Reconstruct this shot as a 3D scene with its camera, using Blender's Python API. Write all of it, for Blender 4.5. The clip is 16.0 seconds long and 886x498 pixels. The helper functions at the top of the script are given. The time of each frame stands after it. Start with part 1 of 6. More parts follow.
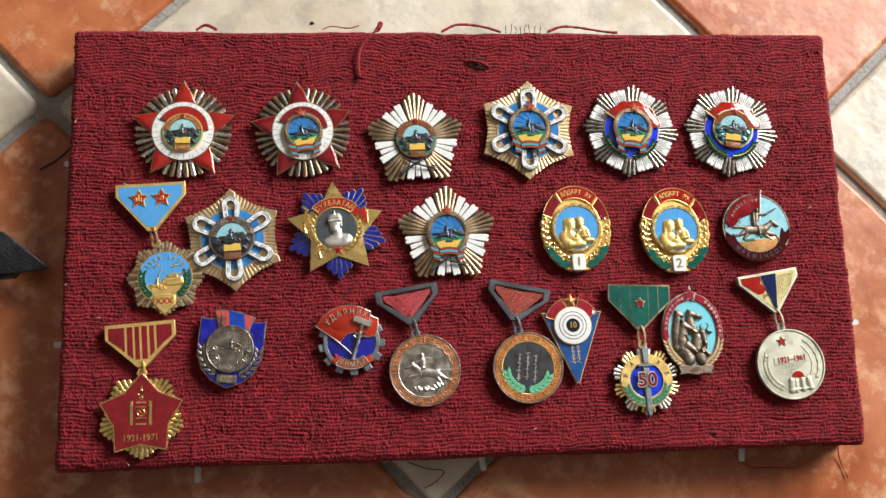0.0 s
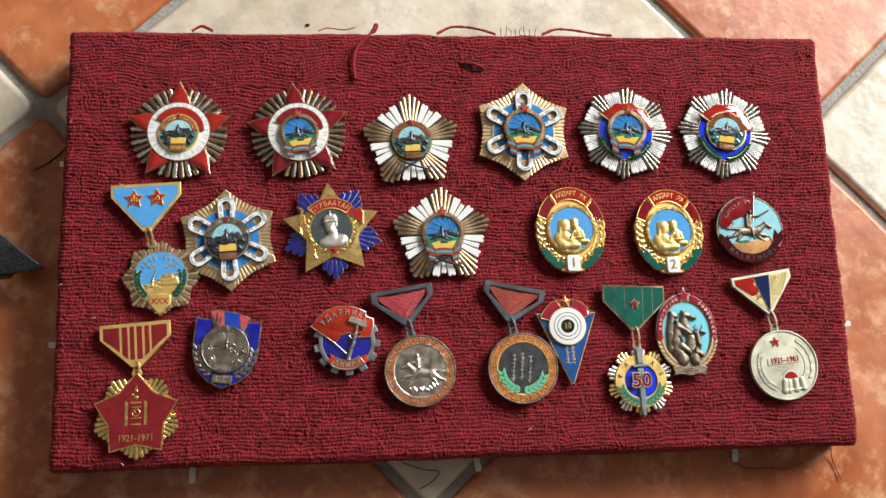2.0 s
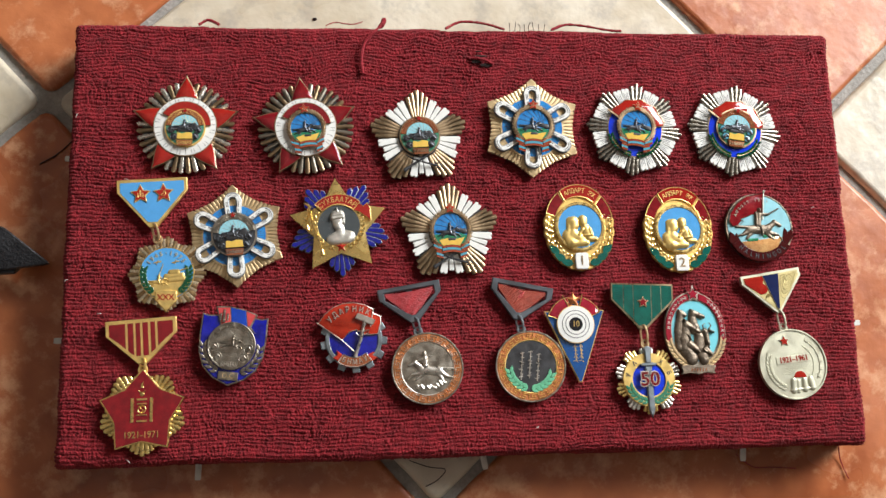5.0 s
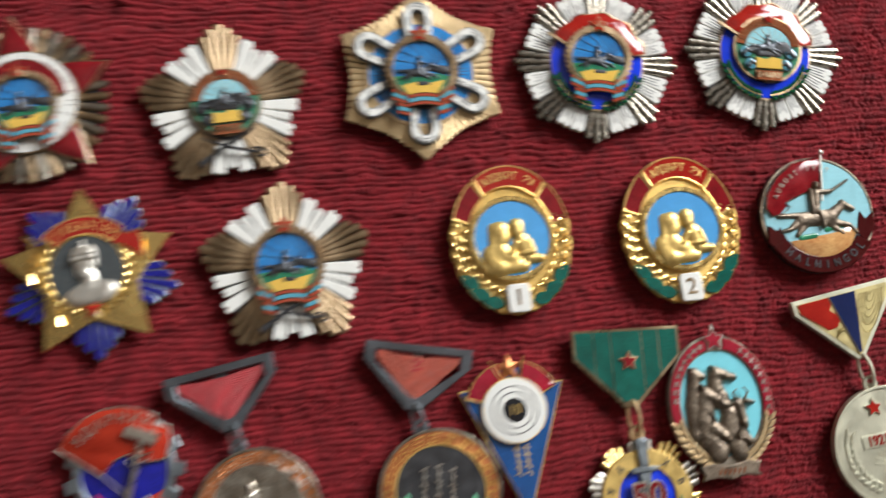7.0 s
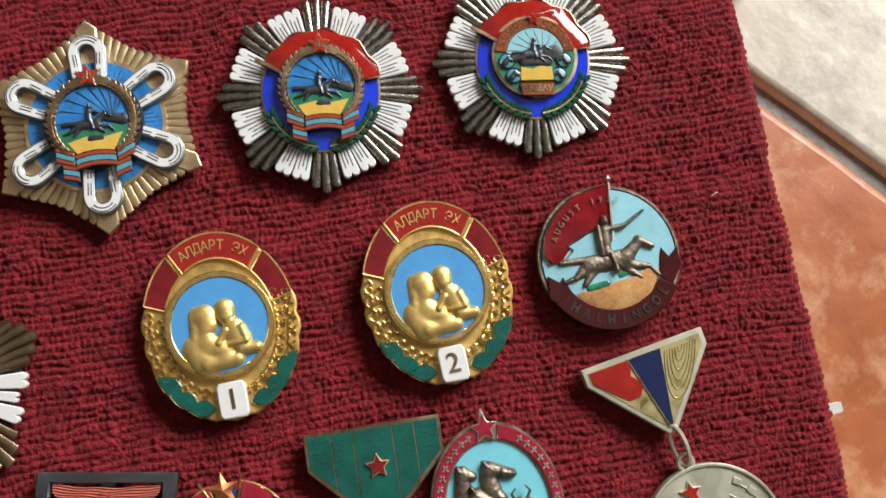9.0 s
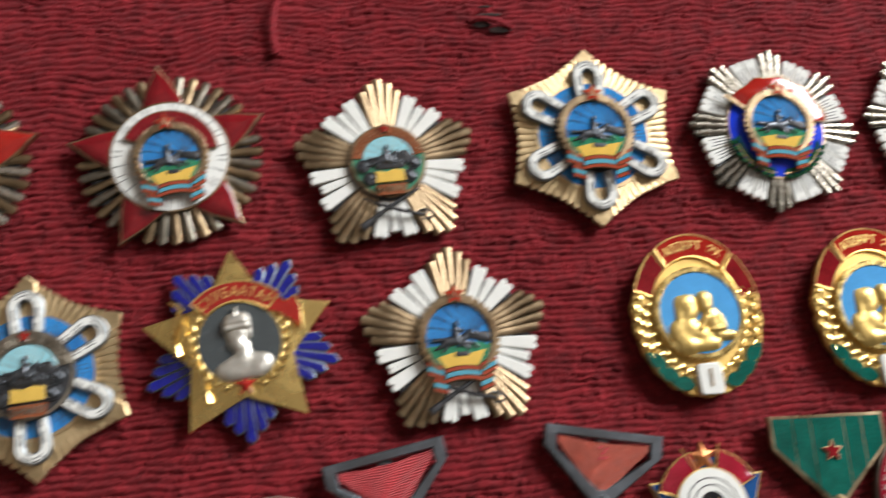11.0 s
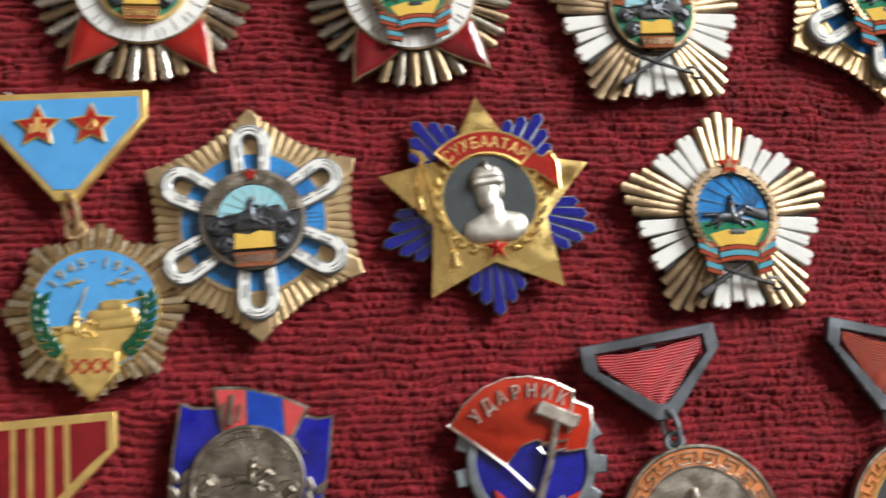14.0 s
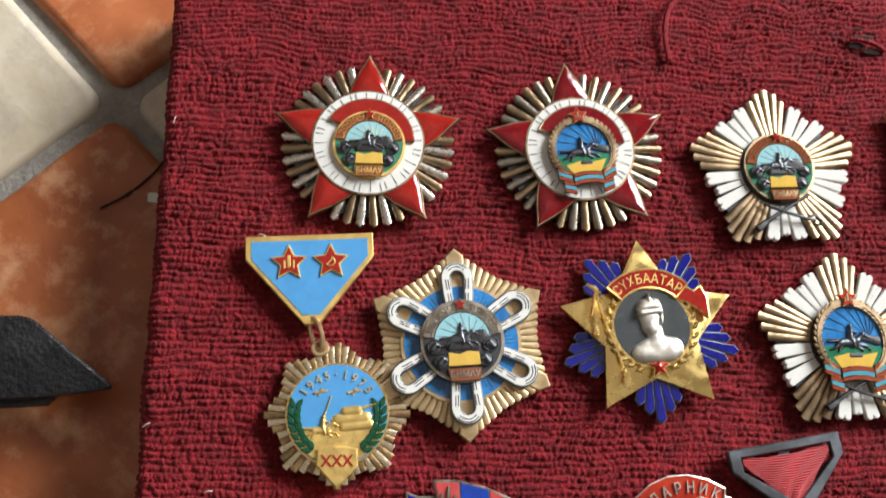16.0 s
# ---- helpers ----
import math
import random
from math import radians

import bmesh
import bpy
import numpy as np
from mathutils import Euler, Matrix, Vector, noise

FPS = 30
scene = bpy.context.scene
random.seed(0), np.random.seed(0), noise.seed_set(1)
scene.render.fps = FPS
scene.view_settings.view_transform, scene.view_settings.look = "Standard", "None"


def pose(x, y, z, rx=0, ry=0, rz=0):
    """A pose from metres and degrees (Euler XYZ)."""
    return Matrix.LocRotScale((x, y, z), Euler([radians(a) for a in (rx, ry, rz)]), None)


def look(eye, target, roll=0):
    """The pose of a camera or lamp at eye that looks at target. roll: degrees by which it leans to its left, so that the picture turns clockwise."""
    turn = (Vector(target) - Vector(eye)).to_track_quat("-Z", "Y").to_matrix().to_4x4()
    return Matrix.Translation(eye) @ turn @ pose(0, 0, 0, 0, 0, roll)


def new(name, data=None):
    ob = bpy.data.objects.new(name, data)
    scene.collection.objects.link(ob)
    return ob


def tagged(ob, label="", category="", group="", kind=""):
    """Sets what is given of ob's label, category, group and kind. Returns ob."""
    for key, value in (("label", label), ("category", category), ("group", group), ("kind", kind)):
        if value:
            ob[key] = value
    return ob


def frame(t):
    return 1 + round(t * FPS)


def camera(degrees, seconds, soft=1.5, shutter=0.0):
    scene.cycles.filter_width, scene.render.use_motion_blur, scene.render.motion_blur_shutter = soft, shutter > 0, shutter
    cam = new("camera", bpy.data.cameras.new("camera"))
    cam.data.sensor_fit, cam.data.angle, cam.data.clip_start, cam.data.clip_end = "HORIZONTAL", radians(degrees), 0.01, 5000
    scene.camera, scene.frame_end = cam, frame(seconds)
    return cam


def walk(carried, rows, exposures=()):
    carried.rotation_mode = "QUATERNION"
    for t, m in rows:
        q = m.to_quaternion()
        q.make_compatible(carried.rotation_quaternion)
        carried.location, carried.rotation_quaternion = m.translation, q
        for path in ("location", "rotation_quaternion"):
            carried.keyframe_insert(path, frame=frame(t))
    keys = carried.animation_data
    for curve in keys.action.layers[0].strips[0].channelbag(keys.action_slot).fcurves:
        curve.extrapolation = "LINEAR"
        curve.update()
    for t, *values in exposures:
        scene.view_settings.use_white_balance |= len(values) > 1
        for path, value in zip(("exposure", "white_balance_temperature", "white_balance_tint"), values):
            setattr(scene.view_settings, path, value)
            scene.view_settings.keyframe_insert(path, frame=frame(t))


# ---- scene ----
cam = camera(51.0, 16.0, soft=1.5, shutter=0.5)
PATH = [
    (0, (-0.04210, -0.09327, 0.46819), (0.00214, 0.00902, -0.01923), 22.015),
    (0.5, (-0.04395, -0.09261, 0.46972), (0.00074, 0.00929, -0.01774), 22.499),
    (1, (-0.04499, -0.09482, 0.46855), (0.00094, 0.00915, -0.01836), 22.632),
    (1.5, (-0.04330, -0.09408, 0.46998), (0.00346, 0.00892, -0.01706), 23.103),
    (2, (-0.04432, -0.09628, 0.46859), (0.00475, 0.00936, -0.01765), 23.588),
    (2.5, (-0.04352, -0.09532, 0.46995), (0.00461, 0.00949, -0.01656), 23.441),
    (3, (-0.04431, -0.09584, 0.46843), (0.00545, 0.00871, -0.01798), 24.219),
    (3.5, (-0.04534, -0.09417, 0.46946), (0.00410, 0.00974, -0.01712), 24.196),
    (6, (-0.04796, -0.09184, 0.45380), (-0.00050, 0.00848, -0.03373), 24.356),
    (6.5, (-0.04074, -0.07638, 0.38237), (0.00394, 0.02171, -0.10587), 22.385),
    (7, (0.01934, -0.03340, 0.28572), (0.06806, 0.04522, -0.20565), 26.259),
    (7.5, (0.06647, -0.01557, 0.24811), (0.11701, 0.03894, -0.24633), 33.852),
    (8, (0.09617, -0.00852, 0.24059), (0.14903, 0.03629, -0.25459), 38.945),
    (8.2, (0.09751, -0.00992, 0.23779), (0.15092, 0.03838, -0.25700), 36.831),
    (10.3, (0.03479, -0.01992, 0.24883), (0.12200, 0.10277, -0.22797), 27.452),
    (10.5, (0.01269, -0.02274, 0.25018), (0.10475, 0.10678, -0.22390), 28.214),
    (11, (-0.03285, -0.03120, 0.25555), (0.03288, 0.09857, -0.22282), 22.246),
    (11.5, (-0.06177, -0.04146, 0.23221), (-0.00308, 0.08402, -0.24822), 21.969),
    (12, (-0.06780, -0.03894, 0.20531), (-0.01257, 0.08119, -0.27689), 22.076),
    (12.5, (-0.06728, -0.03620, 0.20308), (-0.01051, 0.07829, -0.28032), 23.883),
    (13, (-0.06675, -0.03591, 0.20354), (-0.00977, 0.07747, -0.28009), 24.300),
    (13.5, (-0.06800, -0.03880, 0.20394), (-0.00965, 0.07725, -0.27890), 24.563),
    (14, (-0.08689, -0.04382, 0.21393), (-0.02929, 0.06839, -0.26990), 26.111),
    (14.5, (-0.12194, -0.05253, 0.22157), (-0.06678, 0.06491, -0.26130), 25.591),
    (15, (-0.14048, -0.05934, 0.23969), (-0.09179, 0.06000, -0.24341), 23.418),
    (15.5, (-0.13577, -0.04575, 0.24912), (-0.08873, 0.08278, -0.23178), 20.816),
    (16, (-0.13007, -0.03893, 0.25693), (-0.08604, 0.10488, -0.21992), 17.234),
]
walk(cam, [(t, look(eye, target, roll)) for t, eye, target, roll in PATH],
     exposures=[(0.0, 0.0), (6.2, 0.0), (7.2, -0.25), (8.2, -0.3), (10.5, -0.25), (11.6, -0.05), (12.2, 0.0), (14.0, 0.0), (15.0, 0.15), (16.0, 0.1)])

# ---- daylight through one window; room closed on all sides ----
world = bpy.data.worlds.new("day_sky")
scene.world = world
world.use_nodes = True
wn = world.node_tree.nodes
sky = wn.new("ShaderNodeTexSky")
sky.sky_type, sky.sun_disc = "NISHITA", False
sky.sun_elevation, sky.sun_rotation = radians(40), radians(200)
wn["Background"].inputs["Strength"].default_value = 0.10
world.node_tree.links.new(sky.outputs["Color"], wn["Background"].inputs["Color"])

lamp = bpy.data.lights.new("window_daylight", "AREA")
lamp.shape, lamp.size, lamp.size_y, lamp.energy, lamp.color = "RECTANGLE", 1.38, 0.98, 134, (0.965, 0.985, 1.0)
lamp_ob = new("window_daylight", lamp)
lamp_ob.matrix_world = look((1.65, 1.20, 1.20), (0.0, 0.1, 0.0))

# ---- materials ----
def material(name, colour, rough=0.5, metal=0.0, vary=0.15, grain=300.0, bump=0.0, bump_grain=1500.0, coat=0.0, second=None, sheen=0.0, rough_vary=0.12):
    """A procedural surface: two scales of colour variation, roughness variation and fine relief."""
    m = bpy.data.materials.new(name)
    m.use_nodes = True
    n, l = m.node_tree.nodes, m.node_tree.links
    b = n["Principled BSDF"]
    at = n.new("ShaderNodeTexCoord")
    big, small = n.new("ShaderNodeTexNoise"), n.new("ShaderNodeTexNoise")
    for tex, s, d in ((big, grain, 3), (small, grain * 6, 2)):
        tex.inputs["Scale"].default_value, tex.inputs["Detail"].default_value = s, d
        l.new(at.outputs["Object"], tex.inputs["Vector"])
    mix = n.new("ShaderNodeMath")
    mix.operation = "MULTIPLY_ADD"
    mix.inputs[1].default_value = 0.4
    l.new(small.outputs["Fac"], mix.inputs[0])
    scale = n.new("ShaderNodeMath")
    scale.operation = "MULTIPLY"
    scale.inputs[1].default_value = 0.6
    l.new(big.outputs["Fac"], scale.inputs[0])
    l.new(scale.outputs[0], mix.inputs[2])
    ramp = n.new("ShaderNodeValToRGB")
    dark = second or tuple(c * (1 - vary) for c in colour)
    light = tuple(min(1, c * (1 + vary)) for c in colour)
    ramp.color_ramp.elements[0].position, ramp.color_ramp.elements[0].color = 0.32, (*dark, 1)
    ramp.color_ramp.elements[1].position, ramp.color_ramp.elements[1].color = 0.66, (*light, 1)
    l.new(mix.outputs[0], ramp.inputs["Fac"])
    l.new(ramp.outputs["Color"], b.inputs["Base Color"])
    ro = n.new("ShaderNodeMapRange")
    ro.inputs["From Min"].default_value, ro.inputs["From Max"].default_value = 0.3, 0.7
    ro.inputs["To Min"].default_value, ro.inputs["To Max"].default_value = max(0.03, rough - rough_vary), min(1, rough + rough_vary)
    l.new(big.outputs["Fac"], ro.inputs["Value"])
    l.new(ro.outputs["Result"], b.inputs["Roughness"])
    b.inputs["Metallic"].default_value = metal
    b.inputs["Coat Weight"].default_value = coat
    b.inputs["Coat Roughness"].default_value = 0.05
    b.inputs["Sheen Weight"].default_value = sheen
    if bump:
        bt = n.new("ShaderNodeTexNoise")
        bt.inputs["Scale"].default_value, bt.inputs["Detail"].default_value = bump_grain, 4
        l.new(at.outputs["Object"], bt.inputs["Vector"])
        bn = n.new("ShaderNodeBump")
        bn.inputs["Strength"].default_value, bn.inputs["Distance"].default_value = 1.0, bump
        l.new(bt.outputs["Fac"], bn.inputs["Height"])
        l.new(bn.outputs["Normal"], b.inputs["Normal"])
    return m


GOLD = material("gilt", (0.93, 0.67, 0.25), 0.27, 1, 0.10, 250, 0.00004, 900)
GOLD_SOFT = material("matt_gilt", (0.86, 0.60, 0.20), 0.42, 0.75, 0.10, 300, 0.00006, 1500)
BRASS = material("aged_brass", (0.70, 0.52, 0.30), 0.46, 0.9, 0.12, 300, 0.00005, 1200, second=(0.56, 0.41, 0.22))
SILVER = material("silver", (0.76, 0.71, 0.63), 0.34, 1, 0.10, 300, 0.00004, 1200)
TARNISH = material("tarnished_silver", (0.38, 0.34, 0.28), 0.40, 1, 0.2, 300, 0.00006, 1200, second=(0.22, 0.19, 0.15))
BRONZE = material("dull_silver_gilt", (0.42, 0.305, 0.185), 0.34, 1.0, 0.2, 120, 0.00006, 1200, second=(0.19, 0.13, 0.075))
STEEL = material("blackened_steel", (0.14, 0.15, 0.165), 0.36, 0.85, 0.15, 200, 0.00002, 900)
OXIDE = material("oxidised_metal", (0.045, 0.044, 0.046), 0.45, 0.4, 0.35, 300, 0.00008, 1500)
DARK_BRONZE = material("dark_bronze", (0.26, 0.205, 0.15), 0.42, 0.8, 0.2, 300, 0.00025, 1100, second=(0.13, 0.10, 0.075))
GUNMETAL = material("grey_metal", (0.26, 0.29, 0.31), 0.45, 0.9, 0.2, 300, 0.00005, 1500)
CREAM_METAL = material("pale_nickel", (0.60, 0.58, 0.44), 0.42, 0.65, 0.06, 200, 0.00003, 2000)
PORTRAIT = material("frosted_silver", (0.74, 0.70, 0.62), 0.42, 0.85, 0.1, 300, 0.00004, 2500)
COPPER = material("copper", (0.58, 0.22, 0.085), 0.48, 0.85, 0.15, 300, 0.00005, 1500)


def enamel(name, colour, rough=0.10, vary=0.10, bump=0.00002, second=None, grain=250):
    return material(name, colour, rough, 0.0, vary, grain, bump, 500, coat=0.12, second=second, rough_vary=0.04)


RED = enamel("red_enamel", (0.36, 0.020, 0.012), second=(0.25, 0.010, 0.008))
DEEP_RED = enamel("wine_red_enamel", (0.23, 0.010, 0.014), second=(0.12, 0.005, 0.008))
PINK_RED = enamel("crimson_enamel", (0.34, 0.016, 0.036), second=(0.24, 0.010, 0.02))
ORANGE_RED = enamel("orange_red_enamel", (0.48, 0.040, 0.016), second=(0.36, 0.022, 0.010))
WHITE = enamel("white_enamel", (0.80, 0.79, 0.74), vary=0.04)
SKY = enamel("sky_blue_enamel", (0.085, 0.33, 0.66), vary=0.08)
MID_BLUE = enamel("mid_blue_enamel", (0.035, 0.24, 0.56), vary=0.15, second=(0.02, 0.12, 0.34))
COBALT = enamel("cobalt_enamel", (0.010, 0.012, 0.25), vary=0.25, second=(0.005, 0.006, 0.11))
BRIGHT_BLUE = enamel("royal_blue_enamel", (0.012, 0.045, 0.62), vary=0.15)
MAROON = enamel("maroon_enamel", (0.055, 0.007, 0.007))
# gilt darkened for the ground behind the scrolls: shade put into the colour
GOLD_SHADED = material("shaded_gilt_ground", (0.68, 0.45, 0.14), 0.5, 0.85, 0.15, 400, 0.0001, 1500)
NAVY = enamel("navy_enamel", (0.012, 0.020, 0.075))
TURQUOISE = enamel("turquoise_enamel", (0.20, 0.60, 0.68), vary=0.05)
PENNANT = enamel("dark_blue_enamel", (0.015, 0.085, 0.27), second=(0.01, 0.05, 0.17))
PALE_BLUE = enamel("pale_blue_enamel", (0.30, 0.58, 0.64), vary=0.10)
GREEN = enamel("green_enamel", (0.035, 0.22, 0.11), second=(0.015, 0.12, 0.06))
TEAL = enamel("teal_green_enamel", (0.006, 0.115, 0.085), second=(0.004, 0.06, 0.045))
YELLOW = enamel("yellow_enamel", (0.72, 0.46, 0.09), vary=0.1)
SAND = enamel("sand_enamel", (0.62, 0.36, 0.14), second=(0.40, 0.15, 0.05))
BROWN = enamel("brown_enamel", (0.28, 0.085, 0.035))
BLACK = enamel("black_enamel", (0.012, 0.012, 0.014))
GREY = enamel("grey_enamel", (0.060, 0.068, 0.070), rough=0.25)
LEAF = enamel("laurel_green_enamel", (0.06, 0.22, 0.13))
MINT = enamel("mint_green_paint", (0.14, 0.45, 0.26), rough=0.3)
INK = material("dark_line_paint", (0.05, 0.045, 0.05), 0.5)

DARK_SILVER = material("dark_silver", (0.36, 0.325, 0.27), 0.34, 0.95, 0.2, 300, 0.00006, 1200, second=(0.17, 0.15, 0.12))
OLIVE_GILT = material("olive_gilt", (0.52, 0.43, 0.20), 0.45, 0.8, 0.1, 300, 0.00005, 1500)
RIBBON_RED = enamel("ribbon_red_enamel", (0.34, 0.060, 0.030))
RIBBON_BLUE = enamel("ribbon_blue_enamel", (0.10, 0.33, 0.42))

PALE_GILT = material("polished_pale_gilt", (0.95, 0.80, 0.56), 0.26, 1, 0.08, 300, 0.00003, 1200)
DARK_GREEN = enamel("dark_green_enamel", (0.010, 0.085, 0.035), second=(0.006, 0.045, 0.02))
CORAL = enamel("coral_red_enamel", (0.58, 0.075, 0.075), second=(0.48, 0.05, 0.05))
ULTRAMARINE = enamel("ultramarine_enamel", (0.010, 0.060, 0.42), second=(0.006, 0.035, 0.28))

MM = 0.001


# ---- shapes, in millimetres ----
def circle(r, n=48, cx=0.0, cy=0.0, sx=1.0, sy=1.0, a0=0.0):
    return [(cx + r * sx * math.cos(a0 + 2 * math.pi * i / n), cy + r * sy * math.sin(a0 + 2 * math.pi * i / n)) for i in range(n)]


def star_poly(n, outer, inner, cx=0.0, cy=0.0, turn=0.0):
    out = []
    for i in range(2 * n):
        r, a = (outer, inner)[i % 2], math.pi / 2 + turn + math.pi * i / n
        out.append((cx + r * math.cos(a), cy + r * math.sin(a)))
    return out


def sector(r0, r1, a0, a1, n=24, sx=1.0, sy=1.0, cx=0.0, cy=0.0):
    """A piece of a ring between two angles in degrees."""
    t = [radians(a0 + (a1 - a0) * i / n) for i in range(n + 1)]
    return ([(cx + r1 * sx * math.cos(a), cy + r1 * sy * math.sin(a)) for a in t]
            + [(cx + r0 * sx * math.cos(a), cy + r0 * sy * math.sin(a)) for a in reversed(t)])


def moved(poly, dx=0.0, dy=0.0, turn=0.0, s=1.0):
    c, k = math.cos(radians(turn)) * s, math.sin(radians(turn)) * s
    return [(dx + c * x - k * y, dy + k * x + c * y) for x, y in poly]


def area2(poly):
    return sum(x0 * y1 - x1 * y0 for (x0, y0), (x1, y1) in zip(poly, poly[1:] + poly[:1]))


def inset(poly, d):
    """The outline moved inwards by d; poly runs counter-clockwise."""
    out, n = [], len(poly)
    for i in range(n):
        (ax, ay), (bx, by), (cx, cy) = poly[i - 1], poly[i], poly[(i + 1) % n]
        ux, uy, vx, vy = bx - ax, by - ay, cx - bx, cy - by
        lu, lv = math.hypot(ux, uy) or 1e-9, math.hypot(vx, vy) or 1e-9
        n1, n2 = (uy / lu, -ux / lu), (vy / lv, -vx / lv)
        k = max(0.35, 1 + n1[0] * n2[0] + n1[1] * n2[1])
        out.append((bx - d * (n1[0] + n2[0]) / k, by - d * (n1[1] + n2[1]) / k))
    return out


def plate(bm, poly, z0, z1, bevel=0.15, crown=0.0, tilt=None):
    """A flat piece with a bevelled upper edge; crown lifts its middle to a point."""
    if area2(poly) < 0:
        poly = poly[::-1]
    top = inset(poly, bevel) if bevel else poly
    lift = tilt or (lambda x, y: 0.0)
    rings = [[bm.verts.new((x, y, z0)) for x, y in poly], [bm.verts.new((x, y, z1 - bevel * 0.8 + lift(x, y))) for x, y in poly]]
    if bevel:
        rings.append([bm.verts.new((x, y, z1 + lift(x, y))) for x, y in top])
    n = len(poly)
    for lo, hi in zip(rings, rings[1:]):
        for i in range(n):
            bm.faces.new((lo[i], lo[(i + 1) % n], hi[(i + 1) % n], hi[i]))
    if crown:
        cx, cy = sum(x for x, _ in poly) / n, sum(y for _, y in poly) / n
        mid = bm.verts.new((cx, cy, z1 + crown))
        for i in range(n):
            bm.faces.new((rings[-1][i], rings[-1][(i + 1) % n], mid))
    else:
        bm.faces.new(rings[-1])
    return bm


def dome(bm, r, z0, h, sx=1.0, sy=1.0, cx=0.0, cy=0.0, n=40, m=7, rim=0.0):
    """A shallow domed disc with an upright rim."""
    rows = [[bm.verts.new((cx + r * sx * math.cos(2 * math.pi * i / n), cy + r * sy * math.sin(2 * math.pi * i / n), z0)) for i in range(n)]]
    for k in range(m):
        f = 1 - k / m
        z = z0 + rim + h * (1 - f * f)
        rows.append([bm.verts.new((cx + r * f * sx * math.cos(2 * math.pi * i / n), cy + r * f * sy * math.sin(2 * math.pi * i / n), z)) for i in range(n)])
    for lo, hi in zip(rows, rows[1:]):
        for i in range(n):
            bm.faces.new((lo[i], lo[(i + 1) % n], hi[(i + 1) % n], hi[i]))
    mid = bm.verts.new((cx, cy, z0 + rim + h))
    for i in range(n):
        bm.faces.new((rows[-1][i], rows[-1][(i + 1) % n], mid))
    return bm


def tube(bm, pts, r, n=6, closed=False):
    """A round wire along points (x, y, z); r may be a list."""
    P = [Vector(p) for p in pts]
    rings = []
    for i, p in enumerate(P):
        a = P[i - 1] if (i or closed) else P[i]
        b = P[(i + 1) % len(P)] if (i + 1 < len(P) or closed) else P[i]
        d = (b - a).normalized() if (b - a).length > 1e-9 else Vector((1, 0, 0))
        side = d.cross(Vector((0, 0, 1)))
        side = side.normalized() if side.length > 1e-4 else Vector((1, 0, 0))
        up = side.cross(d).normalized()
        rr = r[i] if isinstance(r, (list, tuple)) else r
        rings.append([bm.verts.new(p + rr * (math.cos(2 * math.pi * k / n) * side + math.sin(2 * math.pi * k / n) * up)) for k in range(n)])
    pairs = list(zip(rings, rings[1:])) + ([(rings[-1], rings[0])] if closed else [])
    for lo, hi in pairs:
        for k in range(n):
            bm.faces.new((lo[k], lo[(k + 1) % n], hi[(k + 1) % n], hi[k]))
    if not closed:
        bm.faces.new(rings[0][::-1])
        bm.faces.new(rings[-1])
    return bm


def outline(bm, poly, z, r=0.18, n=5):
    """A raised wire round an outline: the metal wall between two enamels."""
    return tube(bm, [(x, y, z) for x, y in poly], r, n, True)


def line(bm, x0, y0, x1, y1, z, w=0.2, h=0.12):
    d = math.hypot(x1 - x0, y1 - y0) or 1e-9
    nx, ny = -(y1 - y0) / d * w / 2, (x1 - x0) / d * w / 2
    return plate(bm, [(x0 - nx, y0 - ny), (x1 - nx, y1 - ny), (x1 + nx, y1 + ny), (x0 + nx, y0 + ny)], z, z + h, 0.03)


def flute(bm, a, r0, r1, w0, w1, z0, z1, ridge=0.5, tip=0.0, fall=0.6, cx=0.0, cy=0.0):
    """A ridged ray from radius r0 to r1 at angle a (degrees), half widths w0 and w1, with a pointed or blunt end; it falls outwards."""
    c, s = math.cos(radians(a)), math.sin(radians(a))

    def at(r, w, z):
        return bm.verts.new((cx + c * r - s * w, cy + s * r + c * w, z))
    prof = ((-1, 0.0), (-0.86, 0.66), (-0.55, 0.93), (0, 1.0), (0.55, 0.93), (0.86, 0.66), (1, 0.0))
    base = z1 - ridge
    inner = [at(r0, f * w0, base + ridge * h) for f, h in prof]
    outer = [at(r1 + tip * (1 - abs(f)), f * w1, base - fall + ridge * h) for f, h in prof]
    feet = [at(r0, -w0, z0), at(r1, -w1, z0), at(r1 + tip, 0, z0), at(r1, w1, z0), at(r0, w0, z0)]
    for i in range(len(prof) - 1):
        bm.faces.new((inner[i], outer[i], outer[i + 1], inner[i + 1]))
    bm.faces.new((feet[0], feet[1], outer[0], inner[0]))
    bm.faces.new((feet[1], feet[2], *reversed(outer[:4])))
    bm.faces.new((feet[2], feet[3], *reversed(outer[3:])))
    bm.faces.new((feet[3], feet[4], inner[-1], outer[-1]))
    return bm


def petal(w, length, notch=0.5, base=0.55, n=8):
    """A tapering enamel petal along +x with a two-lobed end."""
    h = w / 2
    pts = [(0, -h * base), (length - h * 0.5, -h)]
    for k in range(n + 1):
        a = -math.pi / 2 + math.pi * k / n
        pts.append((length - h * 0.5 + h * 0.5 * math.cos(a), -h / 2 + h / 2 * math.sin(a)))
    pts.append((length - notch * h, 0))
    for k in range(n + 1):
        a = -math.pi / 2 + math.pi * k / n
        pts.append((length - h * 0.5 + h * 0.5 * math.cos(a), h / 2 + h / 2 * math.sin(a)))
    pts += [(length - h * 0.5, h), (0, h * base)]
    clean = [p for i, p in enumerate(pts) if math.hypot(p[0] - pts[i - 1][0], p[1] - pts[i - 1][1]) > 1e-3]
    return clean


